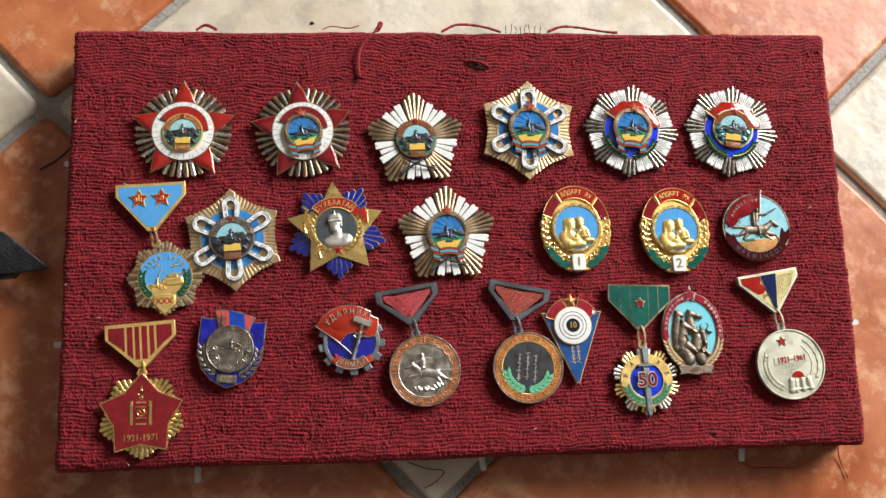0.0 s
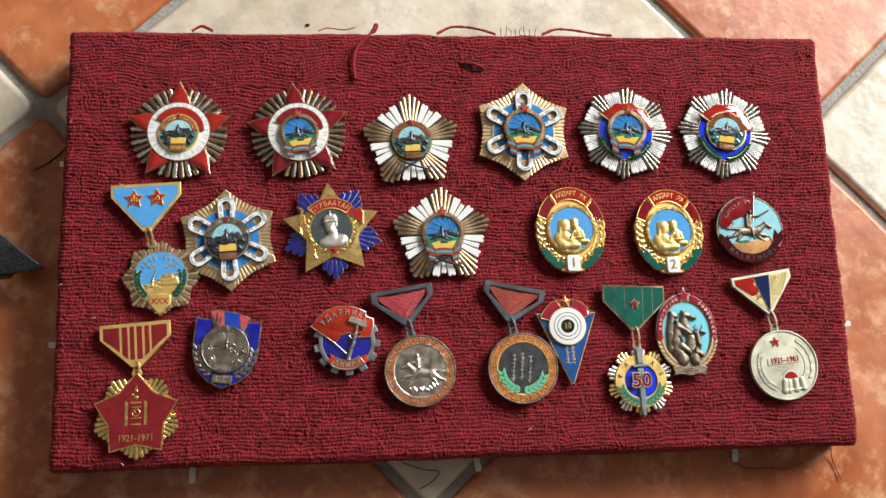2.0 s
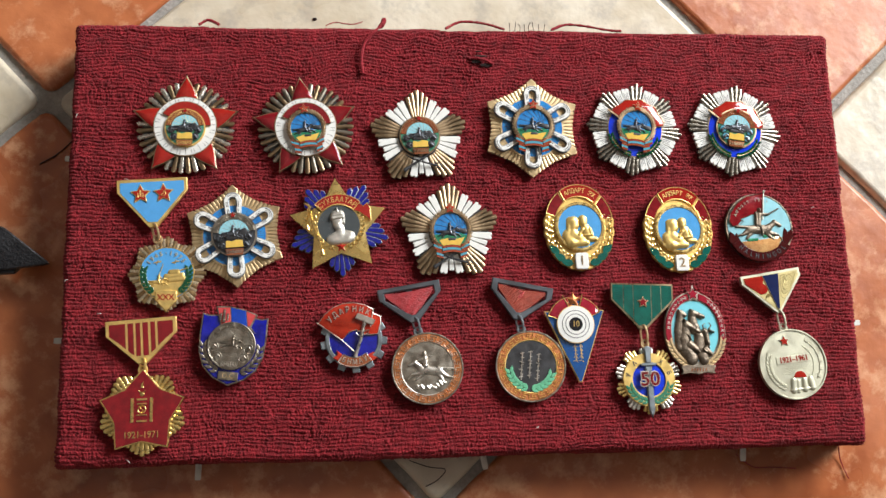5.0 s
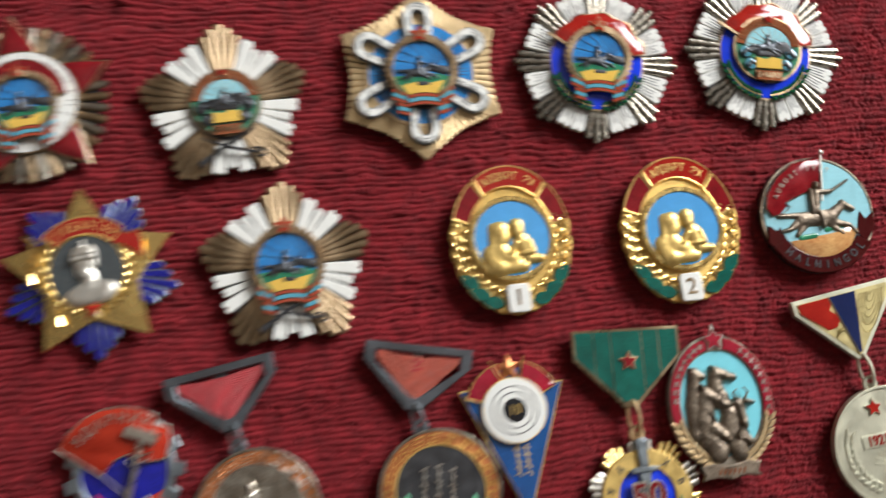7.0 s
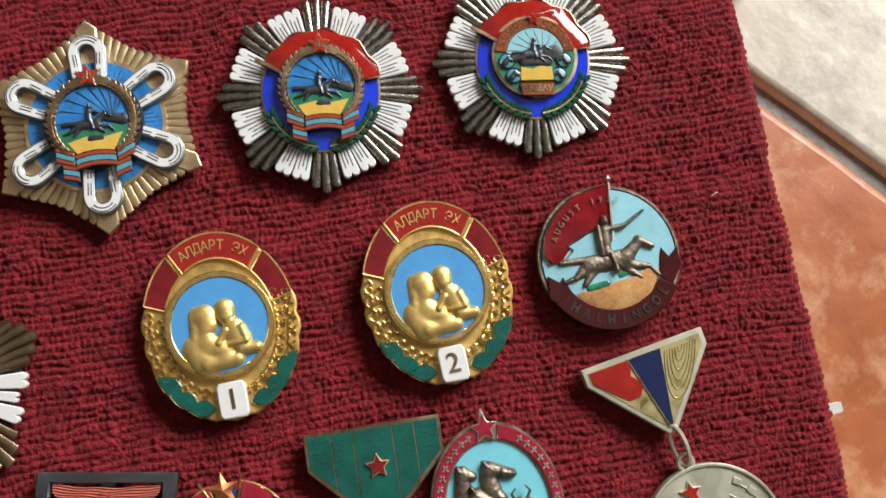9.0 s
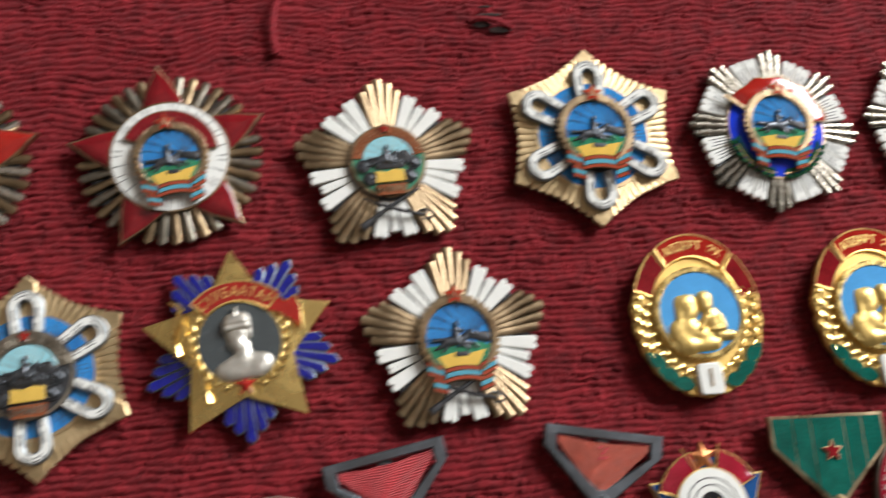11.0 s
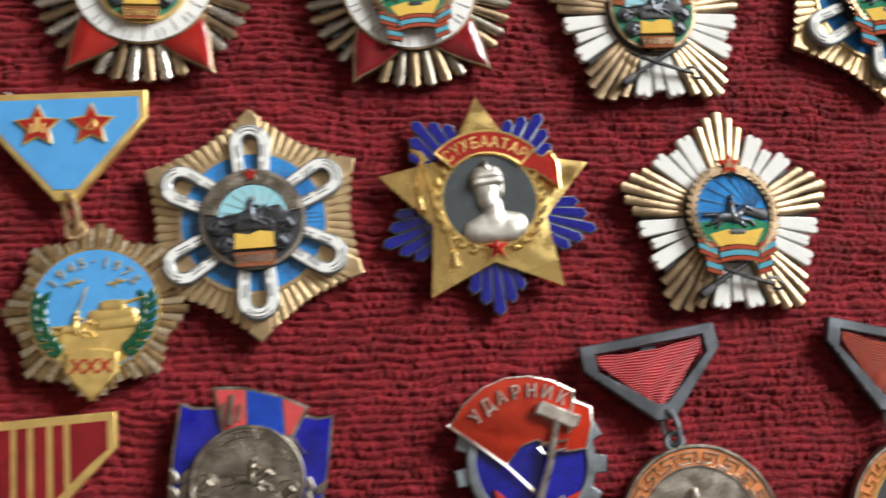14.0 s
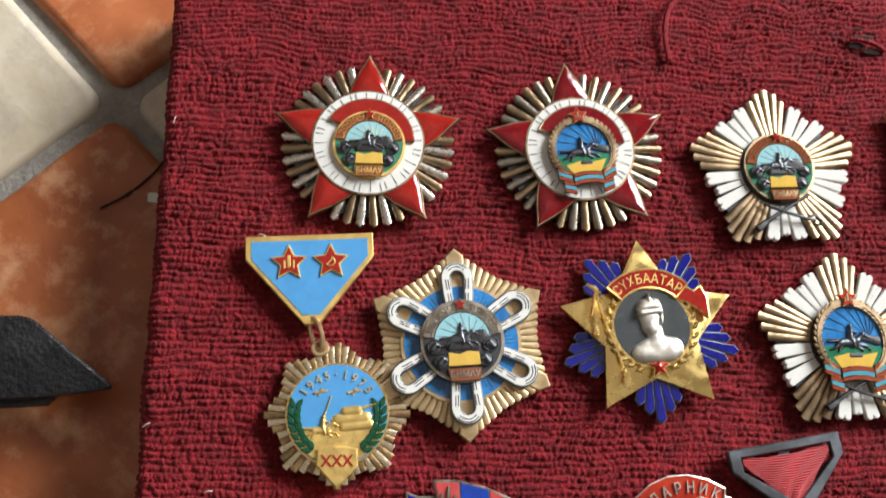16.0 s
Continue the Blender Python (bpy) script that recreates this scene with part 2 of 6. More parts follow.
def leaf(length, w, n=6):
    up = [(length * i / n, w / 2 * math.sin(math.pi * (i / n) ** 0.8)) for i in range(n + 1)]
    return [(x, -y) for x, y in up] + [(x, y) for x, y in reversed(up[1:-1])]


def letters(bm, word, size, z, h=0.25, cx=0.0, cy=0.0, turn=0.0, squeeze=1.0, bold=0.0):
    """A word in raised letters, its middle at (cx, cy)."""
    cu = bpy.data.curves.new("word", "FONT")
    cu.body, cu.size, cu.align_x, cu.align_y, cu.extrude, cu.resolution_u, cu.offset = word, size, "CENTER", "CENTER", h / 2, 3, bold * 2
    ob = bpy.data.objects.new("word", cu)
    scene.collection.objects.link(ob)
    bpy.context.view_layer.update()
    me = bpy.data.meshes.new_from_object(ob.evaluated_get(bpy.context.evaluated_depsgraph_get()))
    bpy.data.objects.remove(ob)
    bpy.data.curves.remove(cu)
    me.transform(Matrix.Translation((cx, cy, z + h / 2)) @ Matrix.Rotation(radians(turn), 4, "Z") @ Matrix.Diagonal((squeeze, 1, 1, 1)))
    bm.from_mesh(me)
    bpy.data.meshes.remove(me)
    return bm


def arc_letters(bm, word, size, r, a_mid, step, z, h=0.25, cx=0.0, cy=0.0, inward=False, squeeze=1.0, sx=1.0, sy=1.0, bold=0.0):
    """Letters along an arc, step degrees apart; inward: they stand with their heads to the middle."""
    for i, ch in enumerate(word):
        k = (i - (len(word) - 1) / 2) * step
        a = a_mid + k if inward else a_mid - k
        if ch != " ":
            letters(bm, ch, size, z, h, cx + r * sx * math.cos(radians(a)), cy + r * sy * math.sin(radians(a)), a + (90 if inward else -90), squeeze, bold)
    return bm


def relief(bm, caps, z0, lift=1.0, res=0.16, s=1.0, dx=0.0, dy=0.0, flip=False, floor=0.04):
    """Cast relief: rounded limbs (x0, y0, r0, x1, y1, r1, height) melted into one another."""
    C = np.array(caps, float)
    C[:, :6] *= s
    if flip:
        C[:, 0] *= -1
        C[:, 3] *= -1
    R = np.maximum(C[:, 2], C[:, 5])
    x0, x1 = min((C[:, 0] - R).min(), (C[:, 3] - R).min()), max((C[:, 0] + R).max(), (C[:, 3] + R).max())
    y0, y1 = min((C[:, 1] - R).min(), (C[:, 4] - R).min()), max((C[:, 1] + R).max(), (C[:, 4] + R).max())
    X, Y = np.meshgrid(np.arange(x0, x1 + res, res), np.arange(y0, y1 + res, res), indexing="ij")
    H = np.zeros_like(X)
    for ax, ay, ra, bx, by, rb, h in C:
        vx, vy = bx - ax, by - ay
        t = np.clip(((X - ax) * vx + (Y - ay) * vy) / max(vx * vx + vy * vy, 1e-9), 0, 1)
        d, r = np.hypot(X - ax - t * vx, Y - ay - t * vy), ra + (rb - ra) * t
        H += (h * lift * np.sqrt(np.maximum(0, 1 - (d / r) ** 2))) ** 5
    H = H ** 0.2
    keep, grid = H > floor * lift, {}

    def vert(i, j):
        if (i, j) not in grid:
            grid[i, j] = bm.verts.new((dx + X[i, j], dy + Y[i, j], z0 + (H[i, j] if keep[i, j] else 0.0)))
        return grid[i, j]
    near = keep[:-1, :-1] | keep[1:, :-1] | keep[:-1, 1:] | keep[1:, 1:]
    for i, j in zip(*np.nonzero(near)):
        bm.faces.new((vert(i, j), vert(i + 1, j), vert(i + 1, j + 1), vert(i, j + 1)))
    return bm


HORSE = [(-2.6, 0.2, 1.15, 1.6, 0.5, 1.25, 0.9), (1.8, 0.8, 1.0, 3.6, 2.4, 0.6, 0.9), (3.5, 2.5, 0.65, 5.0, 1.7, 0.4, 0.8),
         (1.8, -0.2, 0.7, 4.4, -0.7, 0.36, 0.7), (4.4, -0.7, 0.34, 5.4, -1.8, 0.24, 0.6), (1.2, -0.3, 0.6, 3.2, -1.9, 0.30, 0.6),
         (-3.0, -0.1, 0.9, -4.6, -1.2, 0.40, 0.7), (-4.6, -1.2, 0.36, -6.0, -1.6, 0.24, 0.6), (-2.4, -0.5, 0.7, -3.6, -2.1, 0.34, 0.6),
         (-3.3, 0.8, 0.5, -6.2, 0.7, 0.30, 0.6)]
RIDER = [(0.1, 1.2, 0.85, 0.2, 3.4, 0.75, 1.1), (0.3, 4.5, 0.60, 0.35, 4.9, 0.5, 1.1), (0.3, 1.2, 0.5, 0.9, -0.9, 0.36, 1.0),
         (0.2, 3.2, 0.42, 1.9, 2.9, 0.3, 1.0)]


FINE = {"tick", "groove", "sun_ray", "blue_ray", "stroke", "ripple", "stain", "target_ring", "key_pattern", "mark", "wreath"}


def part(name, bm, mat, parent, label="", smooth=True):
    """One mesh object under a thing or a part; shapes come in millimetres."""
    me = bpy.data.meshes.new(name)
    bmesh.ops.scale(bm, vec=(MM, MM, MM), verts=bm.verts)
    bmesh.ops.recalc_face_normals(bm, faces=bm.faces)
    bm.to_mesh(me)
    bm.free()
    me.materials.append(mat)
    if smooth:
        me.shade_smooth()
        me.set_sharp_from_angle(angle=radians(38))
    ob = new(name, me)
    ob.parent = parent
    if label:
        tagged(ob, label)
    if name in FINE:
        tagged(ob, kind="stuff")
    return ob


def made(name, mat, parent, shape, *a, label="", smooth=True, **k):
    """part() of a single shape."""
    return part(name, shape(bmesh.new(), *a, **k), mat, parent, label, smooth)


def thing(name, x, y, z, turn, label, category, group=""):
    ob = new(name)
    ob.empty_display_size = 0.01
    ob.matrix_world = pose(x * MM, y * MM, z * MM, 0, 0, turn)
    return tagged(ob, label, category, group)

# ---- the room ----
def slab(name, lo, hi, mat, label=""):
    """A plain block between two corners, in metres."""
    bm = bmesh.new()
    bmesh.ops.create_cube(bm, size=1)
    for v in bm.verts:
        v.co = [lo[i] + (v.co[i] + 0.5) * (hi[i] - lo[i]) for i in range(3)]
    me = bpy.data.meshes.new(name)
    bm.to_mesh(me)
    bm.free()
    me.materials.append(mat)
    return tagged(new(name, me), label, kind="structure")


PLASTER = material("plaster", (0.20, 0.185, 0.165), 0.85, 0, 0.05, 6, 0.0006, 60)
WHITEWASH = material("whitewash", (0.42, 0.41, 0.39), 0.9, 0, 0.04, 6, 0.0005, 60)
ROOM = (-2.2, 1.6, -2.0, 2.6, 2.5)
rx0, rx1, ry0, ry1, rh = ROOM
wy0, wy1, wz0, wz1 = 0.50, 1.90, 0.70, 1.70
slab("wall_west", (rx0 - 0.15, ry0 - 0.15, 0), (rx0, ry1 + 0.15, rh), PLASTER, "plain plastered wall of the room")
slab("wall_north", (rx0, ry1, 0), (rx1, ry1 + 0.15, rh), PLASTER, "plain plastered wall of the room")
slab("wall_south", (rx0, ry0 - 0.15, 0), (rx1, ry0, rh), PLASTER, "plain plastered wall of the room")
wall_east = new("wall_east")
tagged(wall_east, "plastered wall with one window opening", kind="structure")
for n_, lo, hi in (("panel", (rx1, ry0 - 0.15, 0), (rx1 + 0.15, wy0, rh)), ("panel", (rx1, wy1, 0), (rx1 + 0.15, ry1 + 0.15, rh)),
                   ("panel", (rx1, wy0, 0), (rx1 + 0.15, wy1, wz0)), ("panel", (rx1, wy0, wz1), (rx1 + 0.15, wy1, rh))):
    p = slab(n_, lo, hi, PLASTER)
    p.parent = wall_east
slab("ceiling", (rx0 - 0.15, ry0 - 0.15, rh), (rx1 + 0.15, ry1 + 0.15, rh + 0.12), WHITEWASH, "plain whitewashed ceiling")

FLOOR = -0.011

# ---- the floor: thirty-centimetre tiles laid on the diagonal, cream and terracotta in turn ----
GROUT = material("grey_grout", (0.30, 0.28, 0.25), 0.9, 0, 0.25, 120, 0.0008, 500)


def tile_material(name, base, patch, vein, rough, big):
    m = material(name, base, rough, 0, 0.2, 14, 0.0004, 110, second=patch, rough_vary=0.15)
    n, l = m.node_tree.nodes, m.node_tree.links
    b = n["Principled BSDF"]
    at, who = n.new("ShaderNodeTexCoord"), n.new("ShaderNodeObjectInfo")
    shift = n.new("ShaderNodeVectorMath")
    shift.operation = "MULTIPLY_ADD"
    shift.inputs[1].default_value = (1, 1, 1)
    spread = n.new("ShaderNodeVectorMath")
    spread.operation = "SCALE"
    spread.inputs["Scale"].default_value = 9.0
    l.new(who.outputs["Random"], spread.inputs[0])
    l.new(at.outputs["Object"], shift.inputs[0])
    l.new(spread.outputs[0], shift.inputs[2])
    for tex in [x for x in n if x.type == "TEX_NOISE"]:
        l.new(shift.outputs[0], tex.inputs["Vector"])
    cloud = n.new("ShaderNodeTexNoise")
    cloud.inputs["Scale"].default_value, cloud.inputs["Detail"].default_value, cloud.inputs["Roughness"].default_value = big, 9, 0.68
    l.new(shift.outputs[0], cloud.inputs["Vector"])
    ramp = n.new("ShaderNodeValToRGB")
    ramp.color_ramp.elements[0].position, ramp.color_ramp.elements[0].color = 0.50, (0, 0, 0, 1)
    ramp.color_ramp.elements[1].position, ramp.color_ramp.elements[1].color = 0.66, (0.8, 0.8, 0.8, 1)
    l.new(cloud.outputs["Fac"], ramp.inputs["Fac"])
    mix = n.new("ShaderNodeMix")
    mix.data_type = "RGBA"
    old = b.inputs["Base Color"].links[0].from_socket
    l.new(ramp.outputs["Color"], mix.inputs[0])
    l.new(old, mix.inputs[6])
    mix.inputs[7].default_value = (*vein, 1)
    l.new(mix.outputs[2], b.inputs["Base Color"])
    return m


TERRACOTTA = tile_material("terracotta_tile", (0.46, 0.15, 0.055), (0.32, 0.085, 0.030), (0.70, 0.37, 0.20), 0.36, 62)
CREAM = tile_material("cream_tile", (0.60, 0.54, 0.43), (0.50, 0.41, 0.28), (0.42, 0.37, 0.30), 0.34, 52)

floor = slab("floor", (rx0 - 0.15, ry0 - 0.15, -0.12), (rx1 + 0.15, ry1 + 0.15, FLOOR - 0.0035), GROUT, "tiled floor, cream and terracotta squares laid diagonally with grey grout")


def tile_mesh(name, mat, pitch, gap, seed):
    rng = random.Random(seed)
    h, r = (pitch - gap) / 2, 6.0
    poly = []
    for cx, cy, a in ((h - r, h - r, 0), (r - h, h - r, 90), (r - h, r - h, 180), (h - r, r - h, 270)):
        for k in range(6):
            t = radians(a + 18 * k)
            poly.append((cx + r * math.cos(t), cy + r * math.sin(t)))
    fine = []
    for (ax, ay), (bx, by) in zip(poly, poly[1:] + poly[:1]):
        n = max(1, int(math.hypot(bx - ax, by - ay) / 14))
        for k in range(n):
            j = 0.35 if n > 1 and k else 0.0
            fine.append((ax + (bx - ax) * k / n + rng.uniform(-j, j), ay + (by - ay) * k / n + rng.uniform(-j, j)))
    bm = bmesh.new()
    rings = [(0, -9.0), (0, -3.0), (0.5, -1.3), (1.4, -0.4), (3.0, 0.0)]
    loops = [[bm.verts.new((x, y, z)) for x, y in (inset(fine, d) if d else fine)] for d, z in rings]
    for lo, hi in zip(loops, loops[1:]):
        for i in range(len(lo)):
            bm.faces.new((lo[i], lo[(i + 1) % len(lo)], hi[(i + 1) % len(lo)], hi[i]))
    bm.faces.new(loops[-1])
    bmesh.ops.scale(bm, vec=(MM, MM, MM), verts=bm.verts)
    me = bpy.data.meshes.new(name)
    bm.to_mesh(me)
    bm.free()
    me.materials.append(mat)
    me.shade_smooth()
    me.polygons[-1].use_smooth = False
    return me


def lay_tiles():
    pitch, gap, turn = 292.4, 5.2, 42.7
    kinds = [[tile_mesh("tile", mat, pitch, gap, 10 * k + s) for s in range(3)] for k, mat in enumerate((CREAM, TERRACOTTA))]
    u = Vector((math.cos(radians(turn)), math.sin(radians(turn)))) * pitch * MM
    v = Vector((math.sin(radians(turn)), -math.cos(radians(turn)))) * pitch * MM
    corner, rng = Vector((-0.2055, 0.0875)), random.Random(4)
    for i in range(-14, 15):
        for j in range(-14, 15):
            c = corner + u * (i + 0.5) + v * (j + 0.5)
            if not (rx0 - 0.02 < c.x < rx1 + 0.02 and ry0 - 0.02 < c.y < ry1 + 0.02):
                continue
            ob = new("tile", rng.choice(kinds[(i + j) % 2]))
            ob.matrix_world = pose(c.x, c.y, FLOOR + rng.uniform(-0.0003, 0), 0, 0, turn + 90 * rng.randrange(4))
            ob.parent = floor


# ---- the board under its red cloth ----
BX0, BX1, BY0, BY1, TOP = -183.0, 205.0, -99.6, 117.3, 18.6


def smooth_noise(rng, shape, cells):
    """Smooth noise between -1 and 1 on a grid, with that many cells along each side."""
    a = rng.uniform(-1, 1, (cells[0] + 3, cells[1] + 3))
    out = []
    for n, c in zip(shape, cells):
        t = np.linspace(0, c, n)
        i = np.minimum(t.astype(int), c)
        f = t - i
        out.append((i, f * f * (3 - 2 * f)))
    (i, fi), (j, fj) = out
    fi, fj = fi[:, None], fj[None, :]
    g = lambda p, q: a[np.ix_(i + p, j + q)]
    return (g(0, 0) * (1 - fi) + g(1, 0) * fi) * (1 - fj) + (g(0, 1) * (1 - fi) + g(1, 1) * fi) * fj


def cloth_mesh():
    """Rows of twisted chenille over the top of the board, rolled down its four sides."""
    rng = np.random.default_rng(7)
    side, dx, dy = 29.0, 0.37, 0.37
    s = np.arange(BX0 - side, BX1 + side, dx)
    t = np.arange(BY0 - side, BY1 + side, dy)
    shape = (len(s), len(t))
    S, T = np.meshgrid(s, t, indexing="ij")
    wave = 1.3 * smooth_noise(rng, shape, (16, 5)) + 0.8 * smooth_noise(rng, shape, (40, 16)) + 0.35 * smooth_noise(rng, shape, (120, 60))
    top = np.clip((T - 55) / 40, 0, 1)
    wave = wave * (0.7 + 0.9 * top)
    pitch = 1.85                              # one row of stitches
    row = (T + wave + 0.45 * smooth_noise(rng, shape, (60, 130)) + 0.22 * smooth_noise(rng, shape, (220, 150))) / pitch
    k = np.floor(row)
    f = row - k
    rnd = np.sin(k * 12.9898) * 43758.5453
    rnd = rnd - np.floor(rnd)
    slant = np.where(k % 2 > 0, 0.30, -0.18)
    knot = S / 1.5 + 0.5 * (k % 2) + rnd * 0.8 + slant * (f - 0.5) + 1.4 * smooth_noise(rng, shape, (90, 45)) + 0.26 * smooth_noise(rng, shape, (260, 170))
    c = np.floor(knot)
    g = knot - c
    each = np.sin(k * 91.7 + c * 47.3) * 9631.17
    each = each - np.floor(each)
    other = np.sin(k * 33.1 + c * 71.9) * 5417.31
    other = other - np.floor(other)
    reach = 0.90 + 0.22 * (other - 0.5)       # how far a stitch fills its row
    across = np.clip(1 - (np.abs(2 * f - 1) / reach) ** 2.6, 0, 1)
    along = np.clip(1 - (np.abs(2 * g - 1) / (0.80 + 0.3 * each)) ** 2.2, 0, 1)
    stitch = np.sqrt(across * along)
    cord = np.sqrt(np.maximum(0, 1 - (2 * f - 1) ** 2))
    flat_yarn = np.clip(0.30 + 0.75 * smooth_noise(rng, shape, (34, 62)) + 0.35 * top, 0, 0.85)
    weave = (1 - flat_yarn) * stitch * (0.55 + 0.55 * each) + flat_yarn * cord * (0.55 + 0.30 * along)
    slit = np.clip(smooth_noise(rng, shape, (42, 120)) - 0.45, 0, 1) * (1 - cord) * 2.6
    hole = np.clip(smooth_noise(rng, shape, (130, 90)) - 0.66, 0, 1) * 3.0
    H = 1.1 * weave - 0.7 * slit - 0.7 * hole * (1 - 0.7 * weave) + 0.35 * smooth_noise(rng, shape, (24, 46)) + 0.22 * smooth_noise(rng, shape, (520, 380)) + 0.4 * smooth_noise(rng, shape, (9, 6))
    roll = 3.0

    def bend(p, lo, hi):
        q, down = p.copy(), np.zeros_like(p)
        for e, sgn in ((lo + roll, -1), (hi - roll, 1)):
            d = (p - e) * sgn
            a = np.clip(d / roll, 0, math.pi / 2)
            out = roll * np.sin(a)
            q = np.where(d > 0, e + sgn * out, q)
            down = np.where(d > 0, roll * (1 - np.cos(a)) + np.maximum(0, d - roll * math.pi / 2), down)
        return q, down
    edge = 0.5 * smooth_noise(rng, shape, (22, 22)) + 0.3 * smooth_noise(rng, shape, (60, 60))
    X, zx = bend(S, BX0, BX1)
    Y, zy = bend(T, BY0, BY1)
    X = X + np.where(zx > 0, edge * np.sign(S) + H * np.sign(S) * np.clip(zx / roll, 0, 1), 0)
    Y = Y + np.where(zy > 0, edge * np.sign(T) + H * np.sign(T) * np.clip(zy / roll, 0, 1), 0)
    up = (Y - BY0) / (BY1 - BY0)              # the board is not quite square
    X = X + np.maximum(0, X) / 204 * (1.2 + 3.4 * up) - np.maximum(0, -X) / 183 * 1.8 * up
    flat = np.clip(1 - (zx + zy) / roll, 0, 1)
    Z = np.maximum(TOP - 1.2 + H * flat - zx - zy, FLOOR / MM + 1.2)
    co = np.stack([X, Y, Z], -1).reshape(-1, 3) * MM
    n, m = shape
    idx = np.arange(n * m).reshape(n, m)
    quads = np.stack([idx[:-1, :-1], idx[1:, :-1], idx[1:, 1:], idx[:-1, 1:]], -1).reshape(-1, 4)
    me = bpy.data.meshes.new("cloth")
    me.vertices.add(len(co))
    me.vertices.foreach_set("co", co.ravel().astype(np.float32))
    me.loops.add(quads.size)
    me.loops.foreach_set("vertex_index", quads.ravel().astype(np.int32))
    me.polygons.add(len(quads))
    me.polygons.foreach_set("loop_start", np.arange(0, quads.size, 4, dtype=np.int32))
    me.update(calc_edges=True)
    me.shade_smooth()
    return me


CLOTH = material("red_chenille", (0.25, 0.017, 0.023), 0.9, 0, 0.22, 260, 0.0009, 1700, second=(0.105, 0.005, 0.008), sheen=0.12)
CLOTH.node_tree.nodes["Principled BSDF"].inputs["Specular IOR Level"].default_value = 0.2
CLOTH.node_tree.nodes["Principled BSDF"].inputs["Sheen Tint"].default_value = (0.9, 0.45, 0.45, 1)
board = new("display_board")
tagged(board, "board wrapped in coarse wine-red woven chenille cloth, lying on the tiles", "display board")
cloth = new("cloth", cloth_mesh())
cloth.data.materials.append(CLOTH)
cloth.parent = board
WOOD = material("bare_wood", (0.30, 0.20, 0.11), 0.7, 0, 0.2, 40, 0.0002, 300)
made("panel", WOOD, board, plate, [(BX0 + 2.5, BY0 + 2.5), (BX1 - 2.5, BY0 + 2.5), (BX1 - 2.5, BY1 - 2.5), (BX0 + 2.5, BY1 - 2.5)], FLOOR / MM, 16.4, 1.0)

# ---- pieces that several decorations share ----
LIE = 19.4                                   # height at which the decorations lie on the pile


def ring_of(name, parent, mat, shape, angles, *a, label="", **k):
    """One piece along +x, repeated round the middle of its thing; all repeats share the mesh."""
    first = made(name, mat, parent, shape, *a, label=label, **k)
    first.rotation_euler.z = radians(angles[0])
    for t in angles[1:]:
        ob = new(name, first.data)
        ob.parent, ob.rotation_euler = parent, (0, 0, radians(t))
        if label:
            tagged(ob, label)
    return first


def rays(name, parent, mat, angles, r0, r1, w0, w1, z0, z1, label="", **k):
    return ring_of(name, parent, mat, lambda bm: flute(bm, 0, r0, r1, w0, w1, z0, z1, **k), angles, label=label)


def petals(name, parent, angles, r0, w, length, z0, z1, mat=None, label="", notch=0.5, **k):
    return ring_of(name, parent, mat or WHITE, lambda bm: plate(bm, moved(petal(w, length - r0, notch), r0, 0), z0, z1, 0.22, **k), angles, label=label)


def small_star(parent, cx, cy, r, z, face=None, edge=None, soyombo=False, turn=0.0):
    """A red enamel star in a metal rim."""
    s = made("star", edge or GOLD, parent, plate, star_poly(5, r, r * 0.49, cx, cy, radians(turn)), z, z + 0.5, 0.06)
    made("enamel", face or RED, s, plate, star_poly(5, r * 0.84, r * 0.41, cx, cy, radians(turn)), z + 0.4, z + 0.66, 0.04)
    if soyombo:
        bm = bmesh.new()
        for x in (-0.24, 0.24):
            line(bm, cx + x * r, cy - 0.32 * r, cx + x * r, cy + 0.12 * r, z + 0.66, r * 0.1, 0.12)
        line(bm, cx, cy - 0.25 * r, cx, cy + 0.4 * r, z + 0.66, r * 0.16, 0.12)
        part("mark", bm, edge or GOLD, s)
    return s


def meander(bm, r, a0, a1, n, z, size, w=0.22, sx=1.0, sy=1.0, close=False):
    """A Greek-key line round an arc."""
    step = (a1 - a0) / n
    def p(a, k):
        q = r + k * size
        return (q * sx * math.cos(radians(a)), q * sy * math.sin(radians(a)), z)
    pts = []
    for i in range(n):
        b = a0 + i * step
        for f, k in ((0.0, -0.5), (0.0, 0.5), (0.62, 0.5), (0.62, -0.05), (0.32, -0.05), (0.32, -0.5)):
            pts.append(p(b + f * step, k))
    pts.append(p(a1, -0.5))
    return tube(bm, pts, w, 4, close)


def ring_poly_pair(bm, r0, r1, z0, z1, sx=1.0, sy=1.0, n=56):
    """A flat ring with a bevel on both edges."""
    rings = []
    for r, z in ((r1, z0), (r1, z1 - 0.12), (r1 - 0.15, z1), (r0 + 0.15, z1), (r0, z1 - 0.12), (r0, z0)):
        rings.append([bm.verts.new((r * sx * math.cos(2 * math.pi * i / n), r * sy * math.sin(2 * math.pi * i / n), z)) for i in range(n)])
    for lo, hi in zip(rings, rings[1:]):
        for i in range(n):
            bm.faces.new((lo[i], lo[(i + 1) % n], hi[(i + 1) % n], hi[i]))
    return bm


